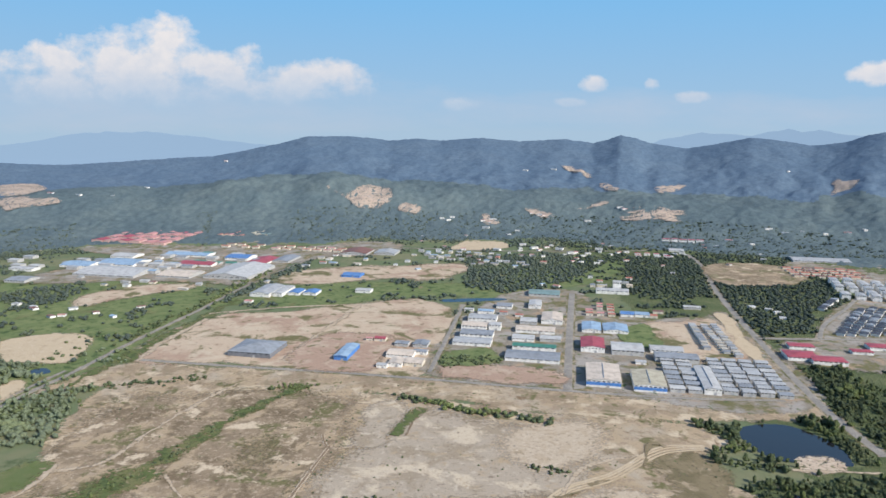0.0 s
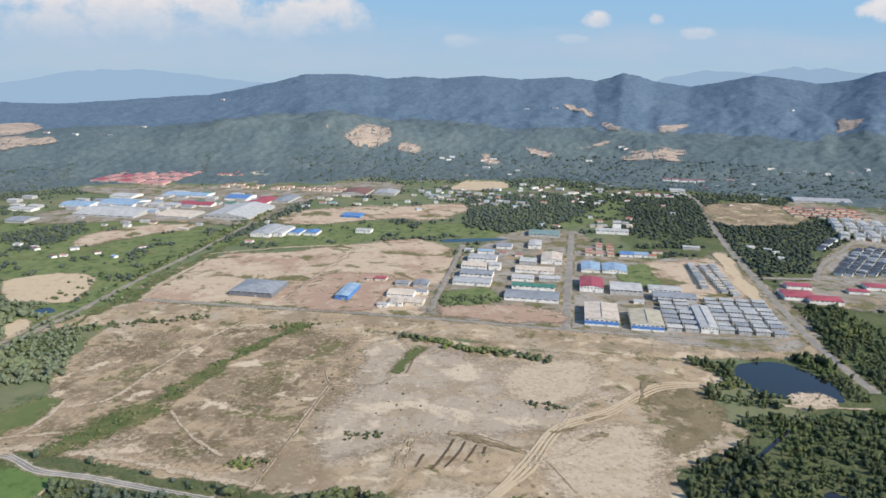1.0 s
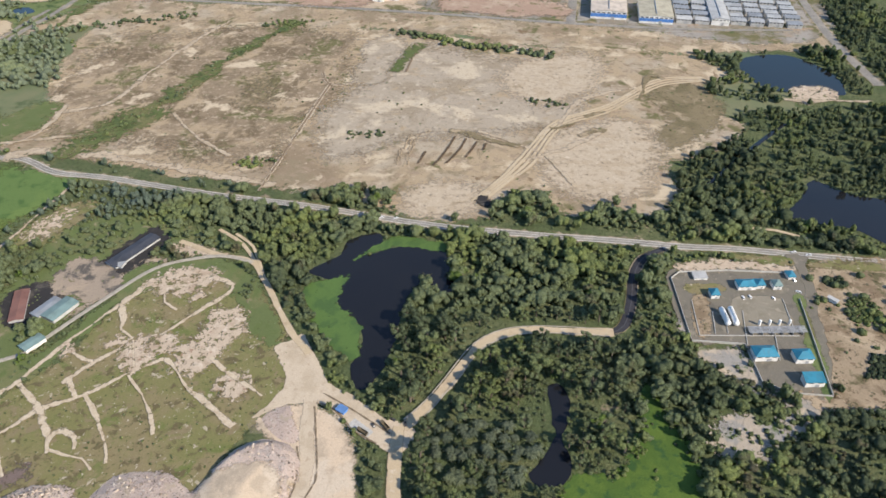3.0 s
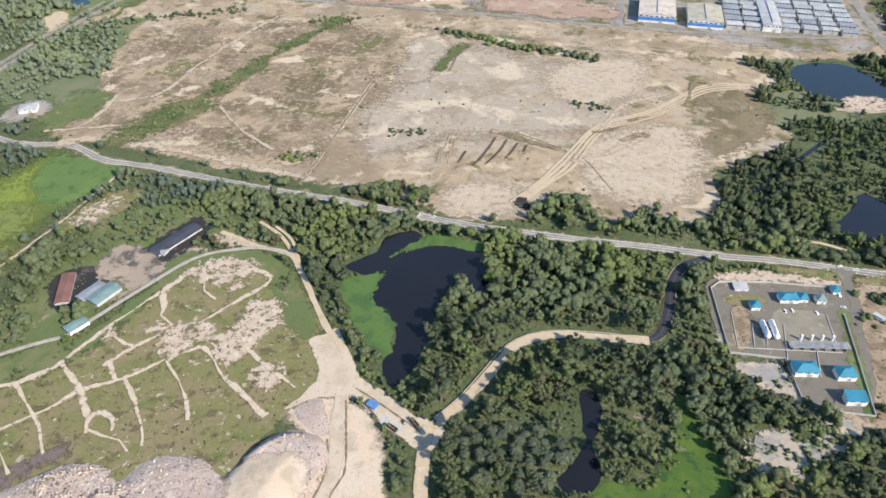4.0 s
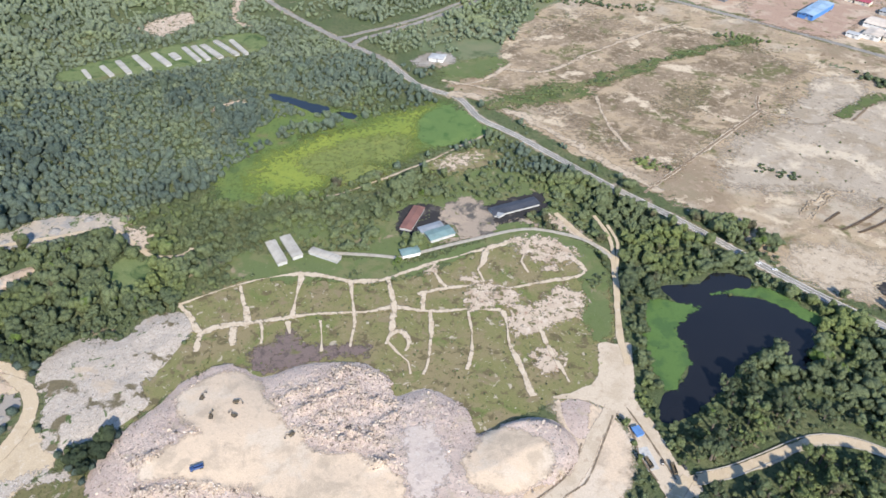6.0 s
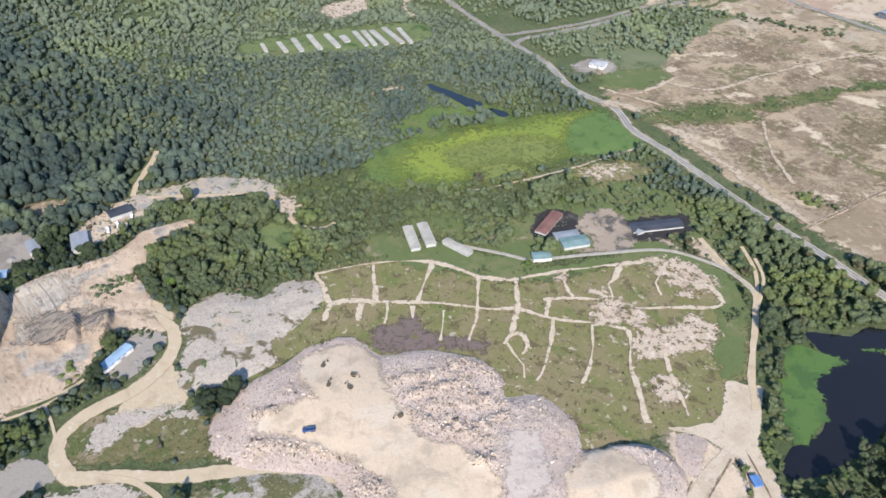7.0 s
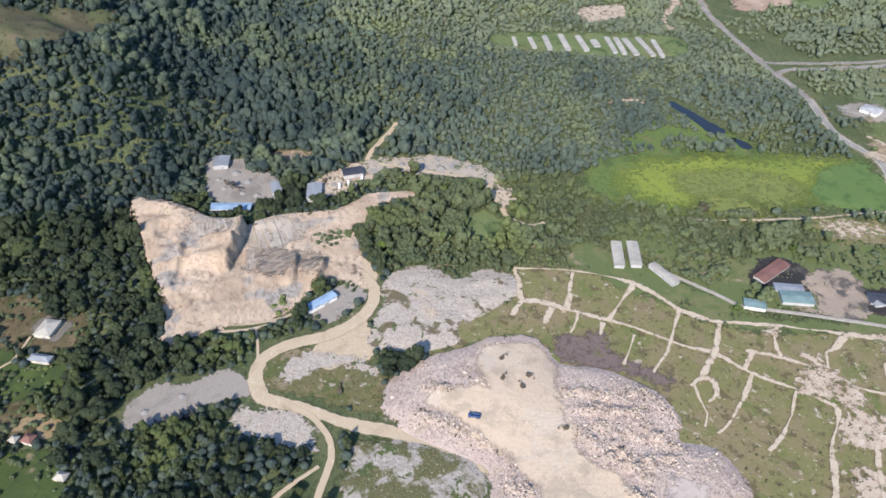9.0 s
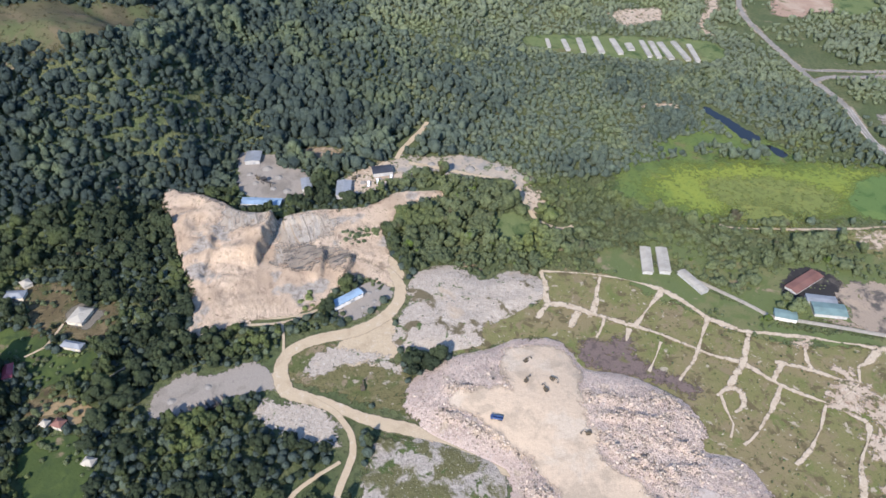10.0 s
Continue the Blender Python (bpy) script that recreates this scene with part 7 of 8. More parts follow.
for k in range(4):
    part("vessel", *tube((4 + k * 8, 8, 0.3), (4 + k * 8, 8, 5.5), 1.1, 12, 0.5), M_WHITE, pipes)

# concrete bins of the stockyard
M_DARKCONC = plain("dark_concrete", (0.06, 0.056, 0.053), 0.85, scale=0.5)
for k in range(6):
    bx_, by_ = -361.5 - 0.8 * k, -78.5 + 5.6 * k
    bin_ = tagged(new("storage_bin"), "open dark concrete storage bin beside stockpile", "bin", "row of storage bins")
    bin_.matrix_world = pose(bx_, by_, 0, 0, 0, 118)
    for sx in (-3, 3):
        part("side_wall", *box(sx - 0.25, sx + 0.25, -4, 4, 0, 3), M_DARKCONC, bin_)
    part("back_wall", *box(-2.7, 2.7, -4, -3.5, 0, 3), M_DARKCONC, bin_)
    part("floor_slab", *box(-2.7, 2.7, -3.5, 4, 0, 0.3), M_DARKCONC, bin_)

# ---------------------------------------------------------------- vehicles
M_NAVY = plain("dark_blue_paint", (0.04, 0.08, 0.2), 0.4)
M_DARKMETAL = plain("dirty_dark_steel", (0.06, 0.055, 0.05), 0.7)
M_CARWHITE = plain("white_car_paint", (0.75, 0.75, 0.75), 0.25, dirt=0.08)


M_MUDDY = plain("mud_covered_paint", (0.115, 0.09, 0.055), 0.7)


def excavator(x, y, z, rot):
    e = tagged(new("excavator"), "mud-darkened tracked excavator working on refuse", "excavator", "machines on the landfill")
    e.matrix_world = pose(x, y, z, 0, 0, rot)
    for s in (-1, 1):
        part("track", [(s * 1.3 + a, b, c) for a in (-0.4, 0.4) for b, c in ((-2.2, 0.45), (-1.8, 0), (1.8, 0), (2.2, 0.45), (1.8, 0.95), (-1.8, 0.95))],
             [(0, 1, 2, 3, 4, 5), (11, 10, 9, 8, 7, 6)] + [(i, i + 6, (i + 1) % 6 + 6, (i + 1) % 6) for i in range(6)], M_RUBBER, e)
    part("engine_housing", *box(-1.5, 1.5, -2.6, 0.6, 1.1, 2.5), M_MUDDY, e)
    cab = part("cab", *box(-1.5, -0.3, 0.6, 2.2, 1.1, 3.0), M_MUDDY, e)
    part("window", *box(-1.4, -0.4, 2.2, 2.24, 1.9, 2.9), M_GLASS, cab)
    part("counterweight", *box(-1.4, 1.4, -3.1, -2.6, 1.0, 2.2), M_DARKMETAL, e)
    part("boom", *tube((0.5, 0.8, 1.8), (0.5, 4.2, 4.4), 0.32, 6), M_MUDDY, e)
    part("stick", *tube((0.5, 4.2, 4.4), (0.5, 6.4, 1.9), 0.25, 6), M_MUDDY, e)
    part("bucket", *box(-0.1, 1.1, 5.9, 6.9, 0.5, 1.8), M_DARKMETAL, e)
    return e


def truck(x, y, z, rot, mat, label, group="trucks"):
    t = tagged(new("truck"), label, "truck", group)
    t.matrix_world = pose(x, y, z, 0, 0, rot)
    cab = part("cab", *box(-1.2, 1.2, 2.4, 4.3, 0.8, 3.0), mat, t)
    part("windscreen", *box(-1.05, 1.05, 4.3, 4.34, 1.9, 2.8), M_GLASS, cab)
    part("tipper_body", *join(box(-1.25, 1.25, -4.2, 2.1, 1.2, 1.45), box(-1.25, -1.1, -4.2, 2.1, 1.45, 2.9), box(1.1, 1.25, -4.2, 2.1, 1.45, 2.9), box(-1.1, 1.1, 1.9, 2.1, 1.45, 2.9), box(-1.1, 1.1, -4.2, -4.0, 1.45, 2.7)), mat, t)
    part("chassis", *box(-0.8, 0.8, -4.0, 4.2, 0.6, 1.15), M_DARKMETAL, t)
    for wy in (3.3, -1.8, -3.2):
        for s in (-1, 1):
            part("wheel", *tube((s * 0.85, wy, 0.5), (s * 1.2, wy, 0.5), 0.5, 10), M_RUBBER, t)
    return t


def car(x, y, rot, mat, label, z=0.3, group="parked cars"):
    c = tagged(new("car"), label, "car", group)
    c.matrix_world = pose(x, y, z, 0, 0, rot)
    part("body", [(sx * 0.9, b, h_) for sx in (-1, 1) for b, h_ in ((-2.2, 0.35), (2.2, 0.35), (2.2, 0.8), (1.2, 1.0), (-2.2, 1.0))], [(0, 1, 2, 3, 4), (9, 8, 7, 6, 5)] + [(i, i + 5, (i + 1) % 5 + 5, (i + 1) % 5) for i in range(5)], mat, c)
    part("cabin", [(sx * (0.8 - 0.1 * (h_ > 1.2)), b, h_) for sx in (-1, 1) for b, h_ in ((-1.9, 1.0), (1.1, 1.0), (0.4, 1.5), (-1.4, 1.5))], [(0, 1, 2, 3), (7, 6, 5, 4)] + [(i, i + 4, (i + 1) % 4 + 4, (i + 1) % 4) for i in range(4)], M_GLASS, c)
    part("roof_panel", *box(-0.7, 0.7, -1.4, 0.4, 1.5, 1.55), mat, c)
    for wy in (-1.35, 1.35):
        for s in (-1, 1):
            part("wheel", *tube((s * 0.7, wy, 0.32), (s * 0.92, wy, 0.32), 0.32, 10), M_RUBBER, c)
    return c


def on_mound(px_, py_):
    return float(mound_height(np.array([px_]), np.array([py_]))[0]) + 0.7


for (ex, ey), er in zip([(-331, 170), (-308, 181), (-312, 162), (-300, 172), (-256, 183)], (20, -60, 40, 100, 170)):
    excavator(ex, ey, on_mound(ex, ey), er).scale = (0.75, 0.75, 0.75)
tx, ty = -287.4, 129.7
truck(tx, ty, on_mound(tx, ty), 150, M_NAVY, "dark blue tipper truck on the landfill")
for (tx, ty), tr in zip([(-54, 306), (-39, 311)], (55, 40)):
    truck(tx, ty, 0.4, tr, M_MUDDY, "dark muddy tipper truck parked beside the haul road")
part_slab = tagged(new("weighbridge", mesh_of("weighbridge", *box(-9, 9, -4, 4, 0, 0.5), (M_CONC,))), "grey concrete weighbridge slab", "weighbridge")
part_slab.matrix_world = pose(-56, 309.5, 0.1, 0, 0, -40)
for (cx, cy), cr in zip([(303, 464), (301, 449), (252, 442), (277, 441), (258, 443), (330, 499)], (10, 60, 5, 8, 5, 85)):
    car(cx, cy, cr, M_CARWHITE, "white car parked in a plant yard")
for (cx, cy), cr in zip([(-57, 558), (-43, 557), (318, 503)], (105, 105, 96)):
    car(cx, cy, cr, M_CARWHITE, "white car on the country road", 0.35, "cars on the road")
for (cx, cy), cr in zip([(-47, 312), (-34, 317), (-25, 313)], (30, 60, 10)):
    car(cx, cy, cr, M_DARKMETAL, "dark pickup parked on sand", 0.4)

# stockpiles and plant in the stone yards
M_STONE = plain("crushed_grey_stone", (0.25, 0.235, 0.21), 0.9, scale=0.8)


def stockpile(x, y, r, h, mat, label):
    rnd_ = np.random.RandomState(int(abs(x * 7 + y * 3)))
    v, f, n = [(0, 0, h)], [], 14
    for k, (q, z) in enumerate(((0.3, 0.72), (0.62, 0.4), (1.0, 0.0))):
        v += [(math.cos(6.283 * i / n) * r * q * (0.85 + 0.3 * rnd_.rand()), math.sin(6.283 * i / n) * r * q * (0.85 + 0.3 * rnd_.rand()), h * z * (0.85 + 0.3 * rnd_.rand()) - 0.1) for i in range(n)]
    f = [(0, 1 + i, 1 + (i + 1) % n) for i in range(n)] + [(1 + k * n + i, 1 + (k + 1) * n + i, 1 + (k + 1) * n + (i + 1) % n, 1 + k * n + (i + 1) % n) for k in (0, 1) for i in range(n)]
    ob = tagged(new("stockpile", mesh_of("stockpile", v, f, (mat,), True)), label, "stockpile", "stockpiles in the yards")
    ob.matrix_world = pose(x, y, 0.3)


for (qx, qy), qr in zip([(-675, 19), (-654, 28), (-650, 4), (-625, 33), (-669, 0), (-634, 20), (-617, 110), (-619, 128), (-610, 96), (-630, 187), (-609, 224), (-599, 253)], (6, 5, 4, 5, 4, 4, 4, 3, 4, 5, 6, 5)):
    stockpile(qx, qy, qr, qr * 0.5, M_STONE, "heap of crushed grey stone in a quarry yard")
for (qx, qy), qr in zip([(-377, -84), (-383, -58), (-448, 77), (-436, 79), (-432, 68), (-449, 84)], (4, 3.5, 3, 3, 2.5, 3)):
    stockpile(qx, qy, qr, qr * 0.4, M_STONE, "heap of grey rubble in a yard")
crusher = tagged(new("stone_crusher"), "rusty stone crusher with a conveyor in a quarry yard", "machine")
crusher.matrix_world = pose(-647.7, 12.6, 0.3, 0, 0, 20)
part("hopper", [(-3, -3, 6), (3, -3, 6), (3, 3, 6), (-3, 3, 6), (-1, -1, 3), (1, -1, 3), (1, 1, 3), (-1, 1, 3)], [(0, 1, 2, 3), (0, 4, 5, 1), (1, 5, 6, 2), (2, 6, 7, 3), (3, 7, 4, 0), (7, 6, 5, 4)], M_DARKMETAL, crusher)
part("frame", *join(*[box(a - 0.3, a + 0.3, b - 0.3, b + 0.3, 0, 4) for a in (-2, 2) for b in (-2, 2)]), M_DARKMETAL, crusher)
part("conveyor", *tube((1, 0, 2.5), (13, 2, 5.5), 0.6, 6), M_DARKMETAL, crusher)
part("conveyor_leg", *box(10.5, 11, 1.4, 2, 0, 4.8), M_DARKMETAL, crusher)
for (ex, ey), er in zip([(-657, 8), (-627, 103), (-347, 49)], (120, 30, 80)):
    digger = excavator(ex, ey, 0.4, er)
    digger["label"] = "mud-darkened excavator parked on bare ground"
for (tx, ty), tr in zip([(-610, 114), (-612, 124), (-615, 139)], (75, 80, 70)):
    truck(tx, ty, 0.4, tr, M_CARWHITE, "white tipper truck parked in a quarry yard")

# loose refuse lying on the mound
rr = np.random.RandomState(3)
lo, hi = MOUND_LINE.min(0), MOUND_LINE.max(0)
dx, dy = lo[0] + rr.rand(60000) * (hi[0] - lo[0]), lo[1] + rr.rand(60000) * (hi[1] - lo[1])
heap_dist = np.min([line_dist(line, dx, dy) for line in HEAPS], axis=0)
calm_dist = np.min([signed(zone, dx, dy) for zone in SANDS + LOBES], axis=0)
sel = (signed(MOUND_LINE, dx, dy) < -4) & (rr.rand(60000) < (0.9 * np.exp(-(heap_dist / 5.5) ** 2) + 0.07) * (calm_dist > 0.5))
dx, dy = dx[sel], dy[sel]
dz = mound_height(dx, dy) + 0.2
chunk_v, chunk_f = box(-0.5, 0.5, -0.5, 0.5, -0.4, 0.5)
cv, cf, ct = [], [], []
for x_, y_, z_ in zip(dx, dy, dz):
    s_ = rr.rand(3) ** 2 * (2.5, 1.6, 1.3) + 0.4
    m_ = Euler(rr.rand(3) * 3).to_matrix()
    k_ = len(cv)
    cv += [tuple(m_ @ Vector((a * s_[0], b * s_[1], c * s_[2])) + Vector((x_, y_, z_))) for a, b, c in chunk_v]
    cf += [tuple(i + k_ for i in p) for p in chunk_f]
m = Nodes("mixed_refuse", 0.8)
m.color(m.mix(m.step(m.island(), 0.85, 1.0), m.mix(m.step(m.island(), 0.0, 0.6), (0.10, 0.078, 0.062), (0.46, 0.375, 0.295)), (0.55, 0.485, 0.41)))
tagged(new("refuse", mesh_of("refuse", cv, cf, (m.mat,))), "loose mixed refuse on the landfill", "refuse", kind="stuff")

# ---------------------------------------------------------------- the ground sheet
az = np.concatenate([np.arange(-180, -116, 3.0), np.arange(-116, -40, 0.8), np.arange(-40, 40, 0.22), np.arange(40, 180, 3.0)])
rad = np.concatenate([[0.01], np.arange(60, 2400, 20), np.arange(2400, 4860, 15)])
AZ, RR = np.meshgrid(az, rad)
GX, GY = RR * np.sin(np.radians(AZ)), RR * np.cos(np.radians(AZ))
wood = canopy(AZ, RR, GX, GY)
GZ = relief(GX, GY) + far_relief(AZ, RR) + wood * np.where(RR < 3700, 10, 7) * np.random.RandomState(2).rand(*GX.shape)
na, nr = len(az), len(rad)
ids = np.arange(na * nr).reshape(nr, na)
nxt = np.roll(ids, -1, 1)
quads = np.stack([ids[:-1], ids[1:], nxt[1:], nxt[:-1]], -1).reshape(-1, 4)
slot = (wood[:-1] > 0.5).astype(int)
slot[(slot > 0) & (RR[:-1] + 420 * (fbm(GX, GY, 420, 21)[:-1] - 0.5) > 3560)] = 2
slot[(slot == 0) & (RR[:-1] < 1000) & (GY[:-1] < 760)] = 3
slot[(slot == 0) & (GX[:-1] < -650) & (RR[:-1] < 2000) & (GY[:-1] < 1050)] = 3
# Darker undergrowth ground stands for the dim eastern side.
slot[(slot == 0) & (GX[:-1] > 430) & (RR[:-1] < 2600)] = 3
slot = slot.reshape(-1)
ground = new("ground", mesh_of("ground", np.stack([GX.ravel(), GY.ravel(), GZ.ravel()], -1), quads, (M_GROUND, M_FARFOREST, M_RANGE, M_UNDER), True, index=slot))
tagged(ground, "green valley floor rising to forested mountains tinted blue for haze", "ground", kind="structure")


# open grass on the shoulder of the nearest hill
SHOULDER = [(-834, -240), (-836, -205), (-861, -157), (-895, -70), (-875, -77), (-807, -107), (-781, -133), (-768, -164), (-786, -215), (-790, -240)]
patch("grass_slope", SHOULDER, 2.5, M_HEATH_GREEN, 4, 8, "olive grass slope above the wood", None, lambda gx_, gy_, d_: relief(gx_, gy_))

# bare cuttings on the far slopes
def scar(pts, mat, label):
    """A cleared patch lying on the far slope, from (azimuth, range) pairs."""
    xy = [(r * math.sin(radians(a)), r * math.cos(radians(a))) for a, r in pts]
    lift = lambda x, y, d: far_relief(np.degrees(np.arctan2(x, y)), np.hypot(x, y)) + 7
    patch("hillside_cutting", xy, 0, mat, 5, 9, label, None, lift, 3.2)


for pts, mat, text in (([(-9.24, 3180), (-8.36, 3130), (-6.58, 3030), (-4.32, 3090), (-4.09, 3150), (-5.22, 3230), (-6.57, 3195), (-7.69, 3140)], M_SCAR, "bare pinkish quarry cut into a wooded hill"), ([(-7.24, 3175), (-6.12, 3250), (-5.13, 3230), (-5.9, 3150)], M_SCAR, "bare sandy cutting in woods"),
                       ([(-3.41, 3050), (-1.82, 3050), (-2.04, 2990), (-3.32, 3005)], M_SCAR, "bare cutting in woods"), ([(-31.9, 3925), (-29.89, 3970), (-29.4, 3765), (-30.62, 3470), (-31.95, 3670)], M_SCAR, "bare sandy cutting in woods"), ([(-31.8, 3480), (-29.95, 3380), (-28.4, 3295), (-29.99, 3275), (-31.7, 3270)], M_SCAR, "bare sandy cutting in woods"),
                       ([(9.67, 3995), (10.9, 3890), (11.56, 3845), (11.36, 3785), (10.03, 3900)], M_SCAR, "landslip on a mountain slope"), ([(12.47, 3625), (13.64, 3485), (13.57, 3420), (12.61, 3555)], M_SCAR, "landslip on a mountain slope"),
                       ([(16.45, 3585), (17.13, 3660), (18.56, 3700), (17.98, 3620), (16.96, 3535)], M_SCAR, "bare sandy cutting in woods"), ([(28.67, 3865), (29.44, 3820), (30.11, 3790), (29.5, 3695), (28.49, 3630), (28.62, 3760)], M_SCAR, "bare rock quarry on a slope"),
                       *[([(14.5, r_ - 4), (16.4, r_ + 14), (18.5, r_ + 6), (18.4, r_ - 2), (16.4, r_ + 5), (14.6, r_ - 12)], M_SCAR, "terraced clearing in woods") for r_ in (3024, 3052, 3080, 3106)], ([(6.59, 3090), (8.61, 3050), (8.18, 3025), (6.82, 3060)], M_SCAR, "bare clearing in woods"), ([(10.81, 3120), (12.75, 3185), (13.1, 3165), (11.47, 3120)], M_SCAR, "bare cutting in woods"),
                       ([(2.98, 3005), (3.66, 3020), (4.45, 2905), (3.45, 2895)], M_SCAR, "bare clearing in woods")):
    scar(pts, mat, text)

# ---------------------------------------------------------------- woods
BELOW = [(-2200, -900), (-2200, 1000), (-1150, 870), (-960, 800), (-830, 750), (-720, 717), (-600, 705)] + [(-508, 658), (-398, 630), (-290, 607), (-215, 587)] + [(-186, 582), (-40, 547), (92, 524), (218, 507), (340, 491), (458, 475), (417, 336), (178, 83), (-194, 87)] + [(-300, -400)]
WOODS = [BELOW, [(-896, 842), (-889, 936), (-888, 1137), (-810, 1347), (-620, 1096), (-672, 910), (-710, 798), (-773, 803)],  [(267, 683), (306, 734), (366, 776), (534, 791), (610, 709), (479, 488), (262, 512), (213, 520), (198, 546), (232, 594)], [(331, 983), (442, 1005), (579, 964), (543, 822), (474, 791), (375, 803), (334, 829), (374, 888)],
         [(-697, 1035), (-568, 1068), (-393, 1114), (-374, 1078), (-521, 1034), (-520, 951), (-512, 844), (-607, 861)], [(-681, 748), (-650, 951), (-571, 1070), (-511, 943), (-538, 868), (-575, 786), (-606, 725)], [(-139, 601), (-101, 616), (-42, 600), (-46, 566), (-96, 574)],
         [(41, 556), (72, 599), (106, 599), (110, 546)], [(137, 545), (154, 578), (188, 583), (203, 549), (221, 536)], [(603, 1181), (800, 1234), (816, 1069), (606, 774), (572, 862), (591, 1014)]]
ALLOW = [[(-139, 601), (-101, 616), (-42, 600), (-46, 566), (-96, 574)], [(41, 556), (72, 599), (106, 599), (110, 546)], [(137, 545), (154, 578), (188, 583), (203, 549), (221, 536)]]

# thinner growth: bushes and small trees on grass
SCRUB = [[(-449, 345), (-419, 384), (-370, 418), (-372, 451), (-353, 536), (-281, 568), (-222, 554), (-192, 517), (-234, 508), (-274, 494), (-285, 468), (-301, 433), (-315, 397), (-344, 374), (-402, 353), (-438, 330)], [(13, 408), (52, 422), (112, 429), (131, 409), (126, 396), (73, 402), (36, 382), (13, 355)]]


PALMS = [(0, 333), (20, 332), (40, 320), (62, 306), (70, 292), (67, 262), (11, 256), (-3, 269), (-7, 304)]


def union(polys, x, y):
    d = np.full(x.shape, 1e9)
    for p in polys:
        d = np.minimum(d, signed(p, x, y))
    return d


x, y, rnd = scatter(-1750, 700, -520, 1250, 7.7, 1)
azim, dist = np.degrees(np.arctan2(x, y)), np.hypot(x, y)
ok = (dist < 1750) & (azim > -122) & (azim < 54) & (dist > 130)
x, y, azim, dist = x[ok], y[ok], azim[ok], dist[ok]
inside = union(WOODS, x, y) < 8 * (vnoise(x, y, 12, 5) - 0.5)
hilly = (y < 240) & (x < -300)
ok = (inside & (rnd.rand(len(x)) < np.where(hilly, 0.98, 0.88))) | ((vnoise(x, y, 40, 6) > 0.62) & (rnd.rand(len(x)) < 0.4))
ok &= hilly | (vnoise(x, y, 33, 14) > 0.24) | (rnd.rand(len(x)) < 0.35)
x, y, dist = x[ok], y[ok], dist[ok]
ok = free(x, y) | (union(ALLOW, x, y) < 0) & (np.abs(x) < 400)
x, y, dist = x[ok], y[ok], dist[ok]
ok = (union(SCRUB, x, y) > 0) | (rnd.rand(len(x)) < 0.75 + 0.25 * (vnoise(x, y, 26, 31) > 0.5))
x, y, dist = x[ok], y[ok], dist[ok]
big = vnoise(x, y, 60, 2)
r = 1.9 + 2.9 * rnd.rand(len(x)) ** 1.3 + 3.4 * np.clip(big - 0.42, 0, 1) * 2 * rnd.rand(len(x))
h = r * (1.0 + 0.6 * rnd.rand(len(x)))
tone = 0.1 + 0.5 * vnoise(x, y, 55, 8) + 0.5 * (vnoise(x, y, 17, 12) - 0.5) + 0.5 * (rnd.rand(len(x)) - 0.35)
# Tone also paints haze farther off and shade at the south and east.
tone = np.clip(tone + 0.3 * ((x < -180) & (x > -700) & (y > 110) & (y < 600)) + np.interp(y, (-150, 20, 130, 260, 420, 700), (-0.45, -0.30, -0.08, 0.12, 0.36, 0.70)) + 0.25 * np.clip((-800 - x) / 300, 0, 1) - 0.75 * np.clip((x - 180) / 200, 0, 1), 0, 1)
r = r * (0.78 + 1.0 * rnd.rand(len(x)) ** 2.2)
h = h * (0.8 + 0.5 * rnd.rand(len(x)))
dense = np.clip((280 - y) / 60, 0, 1) * np.clip((-300 - x) / 60, 0, 1)
dense = dense * np.where(dist < 640, 0.55, 1.0)
slope = np.clip((160 - y) / 60, 0, 1) * np.clip((-560 - x) / 60, 0, 1)
r, h = r * (1 + 0.2 * dense + 0.35 * slope), h * (1 + 0.3 * dense + 0.25 * slope)
r = r * np.where(dist > 950, 0.98, np.where(dist > 640, 0.95, 1.0))
thin = union(SCRUB, x, y) < 0
r, h, tone = np.where(thin, r * 0.9, r), np.where(thin, h * 0.85, h), np.clip(tone + 0.25 * thin, 0, 1)
pos = np.stack([x, y, relief(x, y)], -1)
keep = (signed(PALMS, x, y) > 0) | (rnd.rand(len(x)) < 0.3)
x, y, r, h, tone, dist, pos = x[keep], y[keep], r[keep], h[keep], tone[keep], dist[keep], pos[keep]
keep = signed(SHOULDER, x, y) > 4 * (vnoise(x, y, 15, 9) - 0.5)
x, y, r, h, tone, dist, pos = x[keep], y[keep], r[keep], h[keep], tone[keep], dist[keep], pos[keep]
lone = np.zeros(len(x), bool)
stand = np.where((x > -40) & (x < 130) & (y > 240) & (y < 420))[0]
lone[stand[np.argsort(np.hypot(x[stand], y[stand]))[:260]]] = True
near = (dist < 640) & ~lone
for grove, leaf, text in ((near & (y > 120), M_LEAF_CLEAR, "dense green tropical trees and undergrowth"), (near & (y <= 120), M_LEAF_DARK, "dense dark tropical trees round a village")):
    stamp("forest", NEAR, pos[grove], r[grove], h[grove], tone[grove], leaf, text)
# a belt of tall trees, added just out of view to shade the village's edge
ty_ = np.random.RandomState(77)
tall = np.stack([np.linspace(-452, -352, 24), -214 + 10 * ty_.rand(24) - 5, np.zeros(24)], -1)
stamp("forest", NEAR, tall, 6 + 2.5 * ty_.rand(24), 15 + 5 * ty_.rand(24), 0.4 * ty_.rand(24), M_LEAF_DARK, "tall dark trees added to shade the village's edge")
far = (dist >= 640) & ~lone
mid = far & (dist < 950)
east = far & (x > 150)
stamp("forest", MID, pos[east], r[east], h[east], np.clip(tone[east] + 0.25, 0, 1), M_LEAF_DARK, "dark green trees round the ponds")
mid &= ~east
